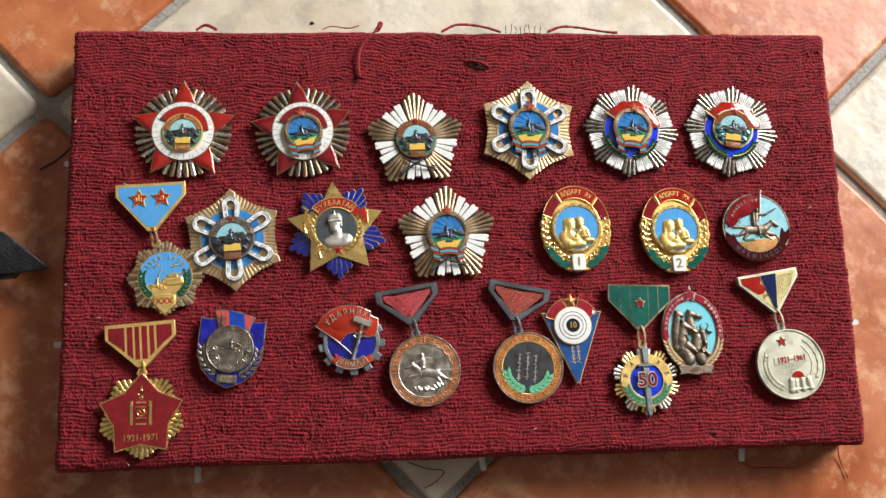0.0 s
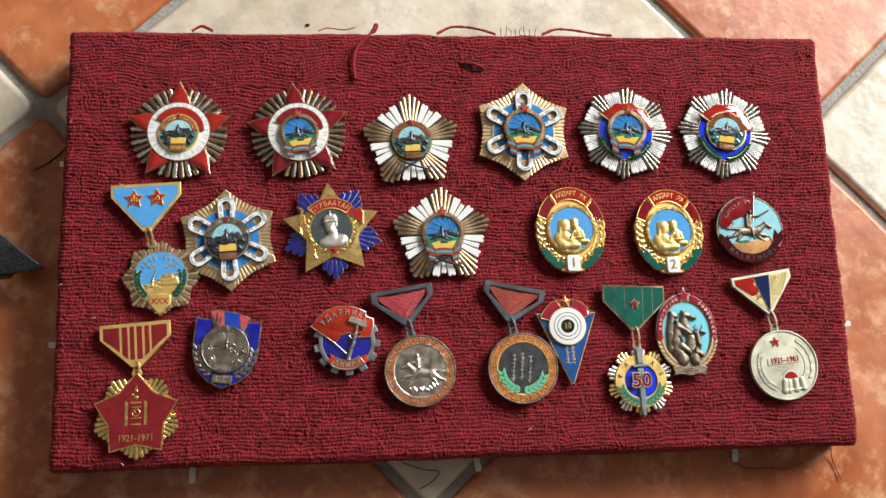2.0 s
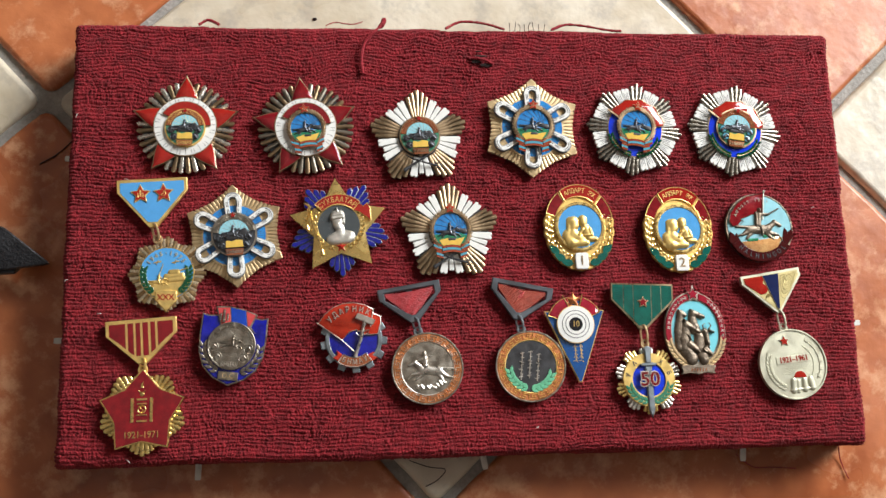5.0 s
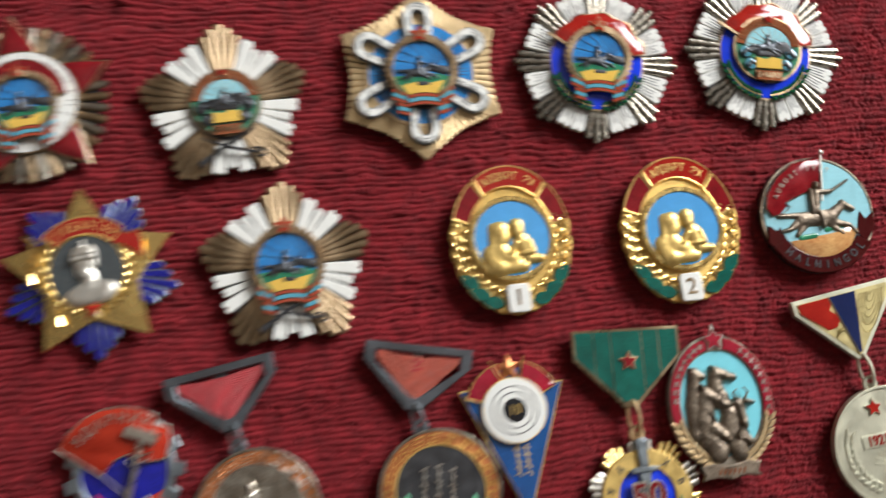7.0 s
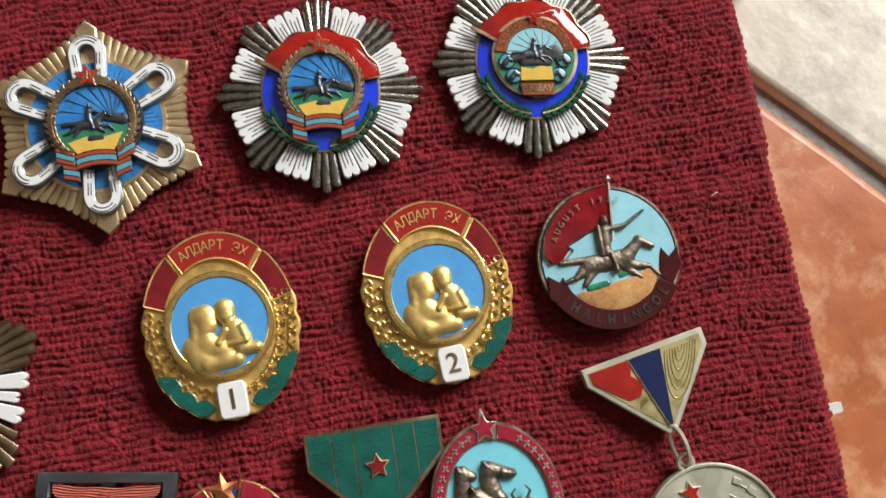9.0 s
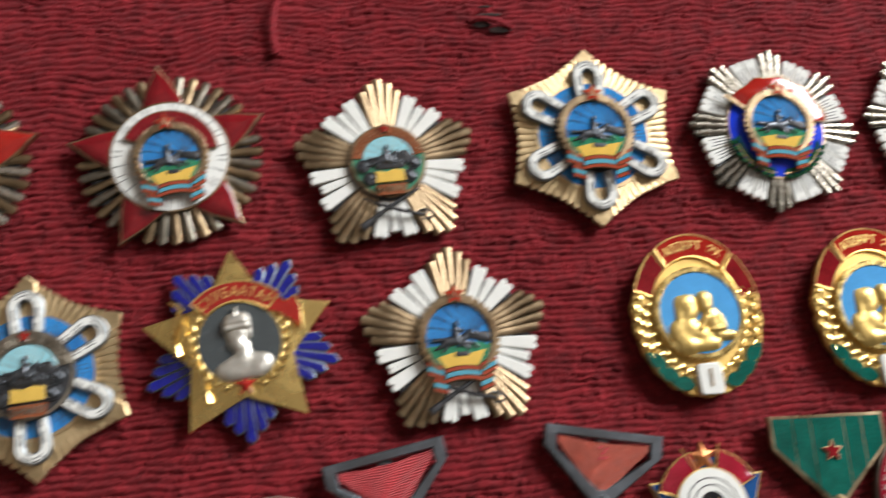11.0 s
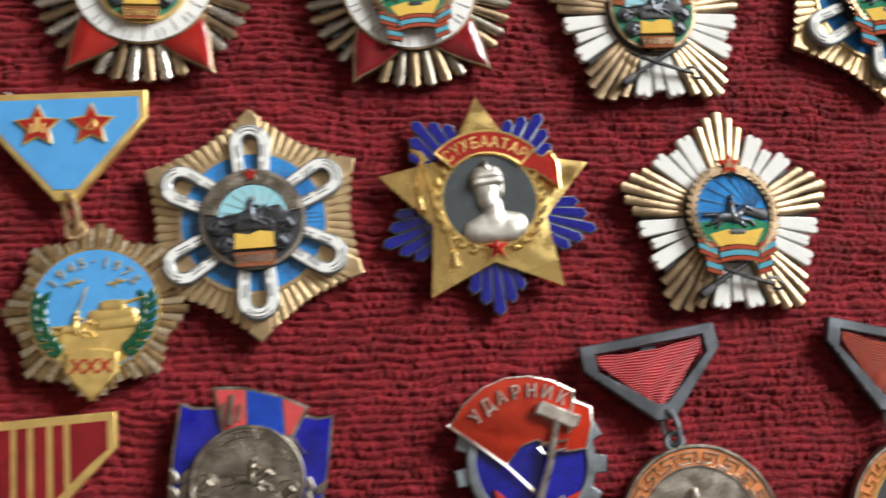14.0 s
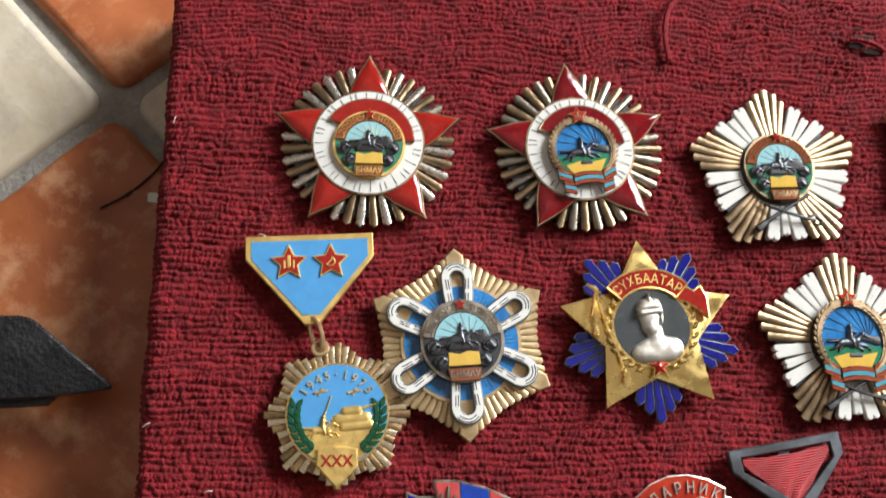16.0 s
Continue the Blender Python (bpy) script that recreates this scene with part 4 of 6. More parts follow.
def victory_medal(x, y, turn, px, py, pturn, label):
    t = thing("medal", x, y, LIE, turn, label, "medal")
    poly = bar_poly(33.2, 6.2, 24.0, 1.8)
    b = made("bar", GOLD_SOFT, t, plate, poly, 0.6, 2.6, 0.2, label="gilt five-sided bar with sky blue enamel")
    made("enamel", SKY, b, plate, [(px_, py_ - 1.5) for px_, py_ in bar_poly(30.2, 4.8, 20.0, 2.2)], 2.5, 2.75, 0.05)
    small_star(b, -5.4, -7.6, 5.0, 2.7, RED, GOLD_SOFT, True)
    st = small_star(b, 5.4, -7.6, 5.0, 2.7, RED, GOLD_SOFT)
    bm = bmesh.new()
    tube(bm, [(5.2 + 1.2 * math.cos(radians(a)), -7.7 + 1.2 * math.sin(radians(a)), 3.4) for a in range(-150, 100, 25)], 0.22, 4)
    line(bm, 4.2, -8.7, 6.0, -6.7, 3.35, 0.35, 0.15)
    part("mark", bm, GOLD_SOFT, st)
    jump_rings(t, 0.3, -23.0, BRASS, px, py, 16.4)
    p = made("pendant", GOLD, t, plate, star_poly(8, 15.8, 14.3), 0.4, 1.6, 0.2, label="gilt ray-edged pendant with tank and rider on blue")
    p.location, p.rotation_euler.z = (px * MM, py * MM, 0), radians(pturn)
    rays_ = [k * 360 / 56 for k in range(56)]
    for k, a in enumerate(rays_):
        lobe = abs(((a - 90) / 45) % 1.0 - 0.5) * 2
        r1 = 15.0 + 3.2 * lobe
        made("ray", PALE_GILT if k % 2 else DARK_BRASS, p, flute, a, 11.5, r1, 0.64, 0.96, 0.5, 2.3, ridge=0.3, tip=0.0, fall=0.5)
    made("rim", GOLD, p, dome, 12.9, 1.4, 0.1, rim=1.3)
    made("enamel", SKY, p, dome, 12.4, 2.6, 0.1, rim=0.15)
    gold_low = [(-11.6, -4.2), (-8, -3.2), (-3, -3.8), (2, -2.6), (8, -3.4), (11.6, -4.0)]
    low = gold_low + [(12.2 * math.cos(radians(a)), 12.2 * math.sin(radians(a))) for a in range(-20, -161, -10)]
    made("ground", GOLD_SOFT, p, plate, low, 2.6, 2.95, 0.1)
    bm = bmesh.new()
    tk = [(0, -1.5, 1.4, 7, -1.0, 1.4, 0.6), (1.5, -3.2, 1.2, 8, -2.6, 1.2, 0.6), (2, 0.6, 1.2, 5, 0.8, 1.2, 0.7), (5, 1.0, 0.35, 9.6, 2.4, 0.28, 0.6)]
    relief(bm, tk, 2.8, 1.0, 0.16)
    relief(bm, HORSE + RIDER, 2.85, 0.7, 0.14, 0.75, -3.6, -4.2)
    tube(bm, [(-3.2, -0.8, 3.4), (-1.6, 4.6, 3.0)], 0.16, 4)
    part("tank_and_rider", bm, GOLD_SOFT, p)
    bm = bmesh.new()
    for cx in (-4.2, 4.2):
        line(bm, cx - 1.7, 5.2, cx + 1.7, 5.9, 2.85, 0.5, 0.25)
        line(bm, cx - 0.5, 4.6, cx + 0.3, 6.5, 2.85, 0.4, 0.25)
    part("aeroplane", bm, GOLD_SOFT, p)
    bm = bmesh.new()
    arc_letters(bm, "1945·1975", 3.0, 9.8, 92, 13.6, 2.85, 0.25, bold=0.02)
    part("lettering", bm, CREAM_METAL, p)
    laurel("laurel", p, DARK_GREEN, 10.6, 236, 172, 7, 2.9, 3.0, 1.4, edge=GOLD_SOFT)
    laurel("laurel", p, DARK_GREEN, 10.6, 304, 368, 7, 2.9, 3.0, 1.4, edge=GOLD_SOFT)
    sh = made("shield", GOLD_SOFT, p, plate, [(-5.0, -8.6), (-2, -7.9), (2, -7.9), (5.0, -8.6), (5.2, -12.6), (0, -18.2), (-5.2, -12.6)], 2.2, 3.6, 0.4)
    bm = bmesh.new()
    letters(bm, "XXX", 3.9, 3.55, 0.2, 0, -11.6, 0, 0.95, 0.03)
    part("numeral", bm, RED, sh)
    return t


def leader_order(x, y, turn, label):
    t = thing("order_badge", x, y, LIE, turn, label, "order badge")
    for g in range(5):
        for o, r1 in ((0, 25.0), (7.6, 22.6), (-7.6, 22.6), (15.2, 20.6), (-15.2, 20.6), (22.6, 17.6), (-22.6, 17.6)):
            poly = [(8, -0.6), (r1 - 1.3, -1.38), (r1, 0), (r1 - 1.3, 1.38), (8, 0.6)]
            r_ = made("blue_ray", GUNMETAL, t, plate, poly, 0.4, 1.6, 0.2)
            made("enamel", COBALT, r_, plate, inset(poly, 0.26), 1.5, 1.72, 0.05)
            r_.rotation_euler.z = radians(270 + 72 * g + o)
    bm = bmesh.new()
    outer, z0, z1 = star_poly(5, 24.8, 13.4), 1.5, 2.6
    lo = [bm.verts.new((x_, y_, z0)) for x_, y_ in outer]
    hi = [bm.verts.new((x_ * 0.985, y_ * 0.985, z1)) for x_, y_ in outer]
    mid = bm.verts.new((0, 0, 5.0))
    for i in range(10):
        bm.faces.new((lo[i], lo[(i + 1) % 10], hi[(i + 1) % 10], hi[i]))
        bm.faces.new((hi[i], hi[(i + 1) % 10], mid))
    part("star", bm, GOLD, t, "polished gilt five-pointed star")
    made("medallion_rim", GOLD, t, dome, 10.0, 3.2, 0.1, rim=1.6)
    made("medallion", GREY, t, dome, 9.3, 4.6, 0.1, rim=0.3, label="dark grey enamel disc with silver portrait relief")
    bm = bmesh.new()
    relief(bm, [(-0.3, 2.0, 2.75, -0.4, 0.2, 2.3, 1.5), (-0.4, -0.4, 1.9, -0.4, -0.9, 1.5, 1.5), (0.4, -1.2, 2.0, 0.5, -3.8, 2.2, 1.2), (-3.6, -6.2, 2.3, 0.2, -4.6, 2.6, 1.3), (0.6, -4.6, 2.6, 4.4, -5.4, 2.5, 1.3), (-2.8, -6.8, 1.9, 3.6, -6.6, 1.9, 1.3)], 4.9, 1.0, 0.12)
    part("portrait", bm, PORTRAIT, t)
    bm = bmesh.new()
    relief(bm, [(-2.6, 3.2, 0.95, 2.1, 3.4, 0.95, 2.0), (-2.4, 4.4, 1.1, 1.9, 4.6, 1.1, 1.9), (-1.4, 5.0, 1.8, 1.0, 5.1, 1.8, 1.9), (-0.2, 6.4, 0.8, -0.2, 6.9, 0.5, 1.8), (-0.2, 7.1, 0.3, -0.2, 8.0, 0.25, 1.6), (2.3, 2.8, 0.7, 2.3, 0.9, 0.5, 1.5)], 4.9, 1.0, 0.12)
    part("hat", bm, PORTRAIT, t)
    bm = bmesh.new()
    for side in (-1, 1):
        for k in range(11):
            a = radians(-72 + k * 13)
            for off in (26, -26):
                d = math.degrees(math.atan2(math.cos(a), -math.sin(a) * side)) + off
                plate(bm, moved(leaf(2.4, 1.1, 5), 10.3 * math.cos(a) * side, 10.3 * math.sin(a), d), 3.6, 4.9, 0.25)
    part("wreath", bm, GOLD, t)
    flag = sector(9.6, 14.2, 44, 134, 24)
    f = made("banner", RED, t, plate, flag, 3.6, 5.4, 0.2, label="red enamel banner lettered in gilt")
    bm = bmesh.new()
    outline(bm, flag, 5.3, 0.26)
    arc_letters(bm, "СҮХБААТАР", 3.3, 11.75, 89, 9.9, 5.3, 0.25, squeeze=0.85)
    part("lettering", bm, GOLD_SOFT, f)
    tail = [(9.4, 9.6), (11.6, 8.0), (13.4, 9.2), (14.6, 6.5), (14.4, 1.2), (12.6, 3.0), (9.6, 5.4), (6.6, 6.6), (7.4, 8.0)]
    tl = made("banner_tail", RED, t, plate, tail, 3.6, 5.0, 0.25)
    bm = bmesh.new()
    outline(bm, tail, 4.9, 0.24)
    part("edge", bm, GOLD, tl)
    for cord in ([(-12.4, 9.6), (-12.0, 5.0), (-10.8, 0.0), (-9.2, -5.0), (-8.4, -10.0)], [(-12.6, 9.8), (-13.4, 6.6), (-14.4, 3.6), (-14.0, 1.6)]):
        bm = bmesh.new()
        pts = []
        for (ax, ay), (bx, by) in zip(cord, cord[1:]):
            pts += [(ax + (bx - ax) * k / 8, ay + (by - ay) * k / 8, 4.6) for k in range(8)]
        tube(bm, pts, [0.34 + 0.14 * (k % 2) for k in range(len(pts))], 6)
        x_, y_ = cord[-1]
        tube(bm, [(x_, y_, 4.6), (x_ + 0.1, y_ - 0.8, 4.6), (x_ + 0.2, y_ - 2.6, 4.3)], [0.7, 0.6, 1.1], 7)
        part("tassel", bm, GOLD, t)
    bm = bmesh.new()
    tube(bm, [(-14.6, 11.6, 4.5), (-13.0, 10.4, 4.9), (-11.6, 9.0, 4.6)], [0.35, 0.7, 0.5], 6)
    part("flagstaff", bm, GOLD, t)
    bm = bmesh.new()
    so = star_poly(5, 3.3, 1.35, 0.2, -9.8)
    plate(bm, so, 4.4, 5.1, 0.1)
    s = part("small_star", bm, GOLD, t)
    made("enamel", RED, s, plate, star_poly(5, 2.7, 1.05, 0.2, -9.8), 5.0, 5.2, 0.05, crown=0.5)
    for ob in [o for o in scene.objects if o.parent is t and o.name.split(".")[0] in ("medallion_rim", "medallion", "portrait", "hat", "wreath", "banner", "banner_tail", "tassel", "flagstaff", "small_star")]:
        ob.scale = (1.09, 1.09, 1.0)
    return t


def mother_order(x, y, turn, number, label):
    t = thing("order_badge", x, y, LIE, turn, label, "order badge", "oval mother and child orders")
    n = 72
    body = []
    for k in range(n):
        a = 2 * math.pi * k / n
        lobe = 0.0 if math.sin(a) > 0.3 else 0.75 * abs(math.sin(a * 11))
        body.append(((17.4 + lobe) * math.cos(a), 21.6 * math.sin(a) + lobe * math.sin(a)))
    made("body", GOLD_SHADED, t, plate, body, 0.3, 2.4, 0.4, label="gilt oval body with scroll ornament")
    for k in range(44):
        a = radians(-192 + (k // 2) * 204 / 21 + (k % 2) * 4.8)
        if abs(math.degrees(a) + 90) < (14 if k % 2 else 54):
            continue
        bm = bmesh.new()
        cx, cy = (16.0 - 2.5 * (k % 2)) * math.cos(a), (19.9 - 3.6 * (k % 2)) * math.sin(a)
        for sgn in (1, -1):
            pts = []
            for q in range(13):
                th = q / 12 * 4.6
                rr = 1.15 - 0.75 * q / 12
                ox, oy = rr * math.cos(th) * 0.85, sgn * (rr * math.sin(th) + 0.62)
                pts.append((cx + ox * math.cos(a) - oy * math.sin(a), cy + ox * math.sin(a) + oy * math.cos(a), 2.72))
            tube(bm, pts, 0.32, 5)
        part("scroll", bm, GOLD, t)
    for a0, a1, z in ((49, 122, 0.0), (12, 46, -0.25), (125, 160, -0.25)):
        poly = sector(0.72, 1.0, a0, a1, 16, 17.5, 21.7)
        b = made("red_banner", RED if z == 0 else DEEP_RED, t, plate, poly, 1.6, 3.2 + z, 0.25)
        bm = bmesh.new()
        outline(bm, poly, 3.1 + z, 0.24)
        if z == 0:
            arc_letters(bm, "АЛДАРТ ЭХ", 3.3, 0.86, 86, 6.9, 3.15, 0.22, squeeze=0.85, sx=17.5, sy=21.7)
        part("lettering" if z == 0 else "edge", bm, GOLD_SOFT, b)
    made("medallion_rim", GOLD, t, dome, 12.6, 2.0, 0.2, rim=1.7)
    made("medallion", SKY, t, dome, 11.1, 3.7, 0.1, rim=0.3, label="sky blue enamel disc with gilt relief figures")
    for o in [t]:
        bm = ring_poly_pair(bmesh.new(), 11.0, 12.3, 3.4, 4.3)
        part("rim", bm, GOLD, o)
    bm = bmesh.new()
    relief(bm, [(-3.2, 2.4, 2.9, -2.8, 0.4, 2.5, 2.0), (-4.8, 2.8, 2.3, -6.0, -2.0, 1.2, 1.4), (-3.8, -1.2, 2.1, -3.8, -3.0, 2.6, 1.7), (-6.0, -4.6, 3.4, -4.6, -8.0, 3.4, 1.8), (-3.0, -4.2, 2.8, 0.4, -6.4, 2.6, 2.0),
                (-4.0, -8.6, 2.0, 2.6, -8.4, 1.9, 2.0), (1.5, 3.3, 2.5, 1.6, 1.6, 2.2, 2.2), (2.8, -1.4, 2.7, 3.6, -4.2, 3.2, 2.2), (1.0, -1.8, 1.1, -0.8, -4.4, 0.9, 2.4), (4.8, -1.6, 1.2, 5.6, -4.6, 1.0, 2.2), (4.0, -6.4, 1.8, 7.4, -6.6, 1.4, 2.0), (5.4, -4.8, 1.0, 1.8, -5.0, 0.8, 2.5)], 3.6, 0.9, 0.15)
    part("figure_relief", bm, GOLD_SOFT, t)
    for sgn in (-1, 1):
        for k in range(3):
            a = radians(-90 + sgn * (15 + k * 15))
            at_ = (15.4 * math.cos(a), 19.4 * math.sin(a), math.degrees(a) + sgn * 86)
            lf = made("leaf", TEAL, t, plate, moved(leaf(6.8, 3.8), *at_), 2.2, 3.0, 0.2, label="dark green enamel leaf")
            made("edge", GOLD, lf, outline, moved(leaf(7.0, 4.0), *at_), 2.85, 0.12, 4)
    tag = [(-2.6, -21.6), (2.6, -21.6), (3.3, -20.6), (3.3, -14.4), (2.6, -13.4), (-2.6, -13.4), (-3.3, -14.4), (-3.3, -20.6)]
    b = made("number_plaque", WHITE, t, plate, tag, 2.0, 4.0, 0.3, label="white enamel plaque with a gilt numeral")
    bm = bmesh.new()
    letters(bm, number, 6.6, 3.98, 0.18, 0, -17.5, 0, 1.0, 0.03)
    part("numeral", bm, BRONZE, b)
    return t


def battle_badge(x, y, turn, label):
    t = thing("badge", x, y, LIE, turn, label, "badge")
    made("body", OXIDE, t, dome, 17.8, 0.3, 0.5, rim=1.6)
    made("sky", PALE_BLUE, t, dome, 16.6, 2.2, 0.5, rim=0.2, label="pale blue enamel sky")
    flag = [(2.2, 17.8), (-2.0, 17.0), (-7.0, 15.6), (-12.0, 11.6), (-15.4, 6.4), (-16.2, 2.0), (-14.5, -0.5), (-11.0, 0.2), (-8.6, 2.4), (-9.8, 3.6), (-4.5, 6.2), (1.8, 8.0)]
    f = made("flag", DEEP_RED, t, plate, flag, 1.8, 3.1, 0.3, tilt=lambda u, v: 0.5 * math.sin((u * 0.8 - v * 0.5) * 0.9))
    bm = bmesh.new()
    outline(bm, flag, 2.95, 0.2, 4)
    arc_letters(bm, "AUGUST 1939", 2.2, 14.0, 116, 8.2, 3.25, 0.2, squeeze=0.85)
    part("lettering", bm, TARNISH, f)
    bm = bmesh.new()
    tube(bm, [(1.4, 4.0, 3.4), (2.4, 18.4, 3.0)], 0.32, 6)
    tube(bm, [(2.4, 18.2, 3.0), (2.45, 19.0, 3.0), (2.5, 19.9, 3.0)], [0.3, 0.75, 0.2], 6)
    part("flagstaff", bm, SILVER, t)
    sand = [(-9.5, -8.2), (-4.5, -7.4), (0.5, -6.4), (5.0, -5.6), (9.0, -3.8), (12.0, -4.6), (9.0, -10.0), (4.0, -13.2), (-2.0, -13.6), (-7.0, -11.6)]
    made("dune", SAND, t, plate, sand, 2.0, 3.05, 0.2, tilt=lambda u, v: 0.25 * math.sin(u * 1.3 + v))
    bm = bmesh.new()
    relief(bm, [(-6.0, -7.2, 0.9, -1.5, -6.6, 1.0, 0.5), (2.0, -4.8, 0.9, 7.5, -3.4, 0.7, 0.5)], 2.6, 1.0, 0.2)
    part("bush", bm, GREEN, t)
    bm = bmesh.new()
    relief(bm, HORSE, 2.6, 1.5, 0.15, 2.05, 0.4, -2.0)
    part("horse", bm, DARK_BRONZE, t)
    bm = bmesh.new()
    relief(bm, [(-0.9, 1.0, 1.5, -0.5, 6.4, 1.35, 1.1), (-0.3, 8.6, 1.0, -0.3, 9.2, 0.9, 1.2), (-2.1, 7.4, 0.6, -2.0, 0.4, 0.7, 1.0), (0.2, 0.4, 1.0, 1.2, -3.6, 0.7, 1.2), (0.4, 6.6, 0.9, 4.4, 7.0, 0.6, 1.0), (4.4, 7.0, 0.45, 9.8, 10.4, 0.25, 0.8)], 3.0, 1.2, 0.14)
    part("rider", bm, DARK_BRONZE, t)
    ribbon = sector(13.0, 17.9, 214, 330, 26)
    r_ = made("ribbon", MAROON, t, plate, ribbon, 1.8, 3.4, 0.25, label="dark wine enamel ribbon with raised letters")
    bm = bmesh.new()
    arc_letters(bm, "HALHINGOL", 3.4, 15.4, 274, 11.5, 3.35, 0.25, inward=True, squeeze=0.8, bold=0.02)
    part("lettering", bm, OXIDE, r_)
    for pts in ([(-15.8, -3.2), (-13.2, -5.0), (-12.2, -3.8), (-9.6, -9.6), (-11.4, -12.6), (-16.2, -8.6)], [(12.4, -1.2), (13.0, 0.8), (14.6, -1.6), (17.0, 0.6), (17.4, -4.0), (14.0, -8.8), (11.6, -5.8)]):
        made("ribbon_end", MAROON, t, plate, pts, 1.6, 3.0, 0.2)
    bm = bmesh.new()
    tube(bm, [(17.3 * math.cos(radians(a)), 17.3 * math.sin(radians(a)), 1.9) for a in range(0, 360, 8)], 0.5, 6, True)
    part("rim", bm, DARK_BRONZE, t)
    return t


def hung(t, x, y, wx, wy, turn, wturn=0.0):
    """Place and turn, in a bar's own frame, of a pendant at (wx, wy) on the board."""
    c, s = math.cos(radians(turn)), math.sin(radians(turn))
    return ((c * (wx - x) + s * (wy - y)) * MM, (-s * (wx - x) + c * (wy - y)) * MM, 0), radians(wturn - turn)


def jubilee_star_medal(x, y, turn, px, py, label):
    t = thing("medal", x, y, LIE, turn, label, "medal")
    b = made("bar", GOLD_SOFT, t, plate, bar_poly(32.4, 7.0, 20.8, 2.0), 0.6, 2.5, 0.2, label="gilt five-sided bar with wine red enamel panels")
    for x0, x1 in ((-14.6, -7.2), (-6.1, -3.5), (-2.5, -0.4), (0.7, 3.2), (4.3, 6.4), (7.5, 14.6)):
        def low(q):
            return max(-17.2, -17.9 + max(0.0, (abs(q) - 2.4)) * 0.92) if abs(q) < 14.0 else -7.2
        made("enamel", DEEP_RED, b, plate, [(x0, -1.7), (x0, low(x0)), ((x0 + x1) / 2, low((x0 + x1) / 2) if abs(x0) < 7 else low((x0 + x1) / 2)), (x1, low(x1)), (x1, -1.7)], 2.4, 2.62, 0.05)
    jump_rings(t, 0.2, -19.4, GOLD_SOFT, *[v / MM for v in hung(t, x, y, px, py, turn)[0][:2]], 18.4)
    p = made("pendant", GOLD, t, plate, star_poly(5, 13.8, 12.6, turn=math.pi / 5), 0.4, 1.4, 0.2, label="wine red star pendant on gilt rays")
    p.location, p.rotation_euler.z = hung(t, x, y, px, py, turn, 1)
    for g in range(5):
        for o, r1 in ((0, 19.4), (7.5, 18.6), (-7.5, 18.6), (15, 17.6), (-15, 17.6), (22.5, 16.6), (-22.5, 16.6)):
            made("ray", GOLD, p, flute, 270 + 72 * g + o, 8, r1, 0.7, 1.15, 0.5, 2.6, ridge=0.7, tip=0.5, fall=0.7)
    made("star", GOLD, p, plate, star_poly(5, 20.2, 13.5), 1.6, 3.3, 0.25)
    made("enamel", DEEP_RED, p, plate, star_poly(5, 19.2, 12.8), 3.1, 3.55, 0.1, label="wine red translucent enamel")
    bm = bmesh.new()
    letters(bm, "1921-1971", 4.2, 3.5, 0.25, 0, -10.2, 0, 0.9, 0.03)
    for sx_ in (-4.3, 4.3):
        line(bm, sx_, -4.4, sx_, 6.6, 3.5, 1.3, 0.35)
    for y_, w_ in ((5.9, 0.8), (3.9, 0.5), (-1.2, 0.5), (-3.9, 0.8)):
        line(bm, -2.3, y_, 2.3, y_, 3.5, w_, 0.35)
    tube(bm, [(1.7 * math.cos(k * math.pi / 8), 1.4 + 1.7 * math.sin(k * math.pi / 8), 3.65) for k in range(16)], 0.28, 4, True)
    tube(bm, [(0.2, 3.0, 3.65), (-0.7, 2.1, 3.65), (0.6, 0.8, 3.65), (-0.2, -0.2, 3.65)], 0.22, 4)
    dome(bm, 1.0, 3.5, 0.3, cx=0, cy=8.2, n=14, m=3, rim=0.1)
    tube(bm, [(1.5 * math.cos(radians(a)), 10.2 + 1.2 * math.sin(radians(a)), 3.65) for a in range(190, 351, 20)], 0.26, 4)
    plate(bm, [(-0.8, 11.2), (0.8, 11.2), (0.4, 12.6), (0.6, 14.2), (-0.3, 13.0)], 3.5, 3.8, 0.1)
    part("emblem", bm, GOLD, p)
    return t


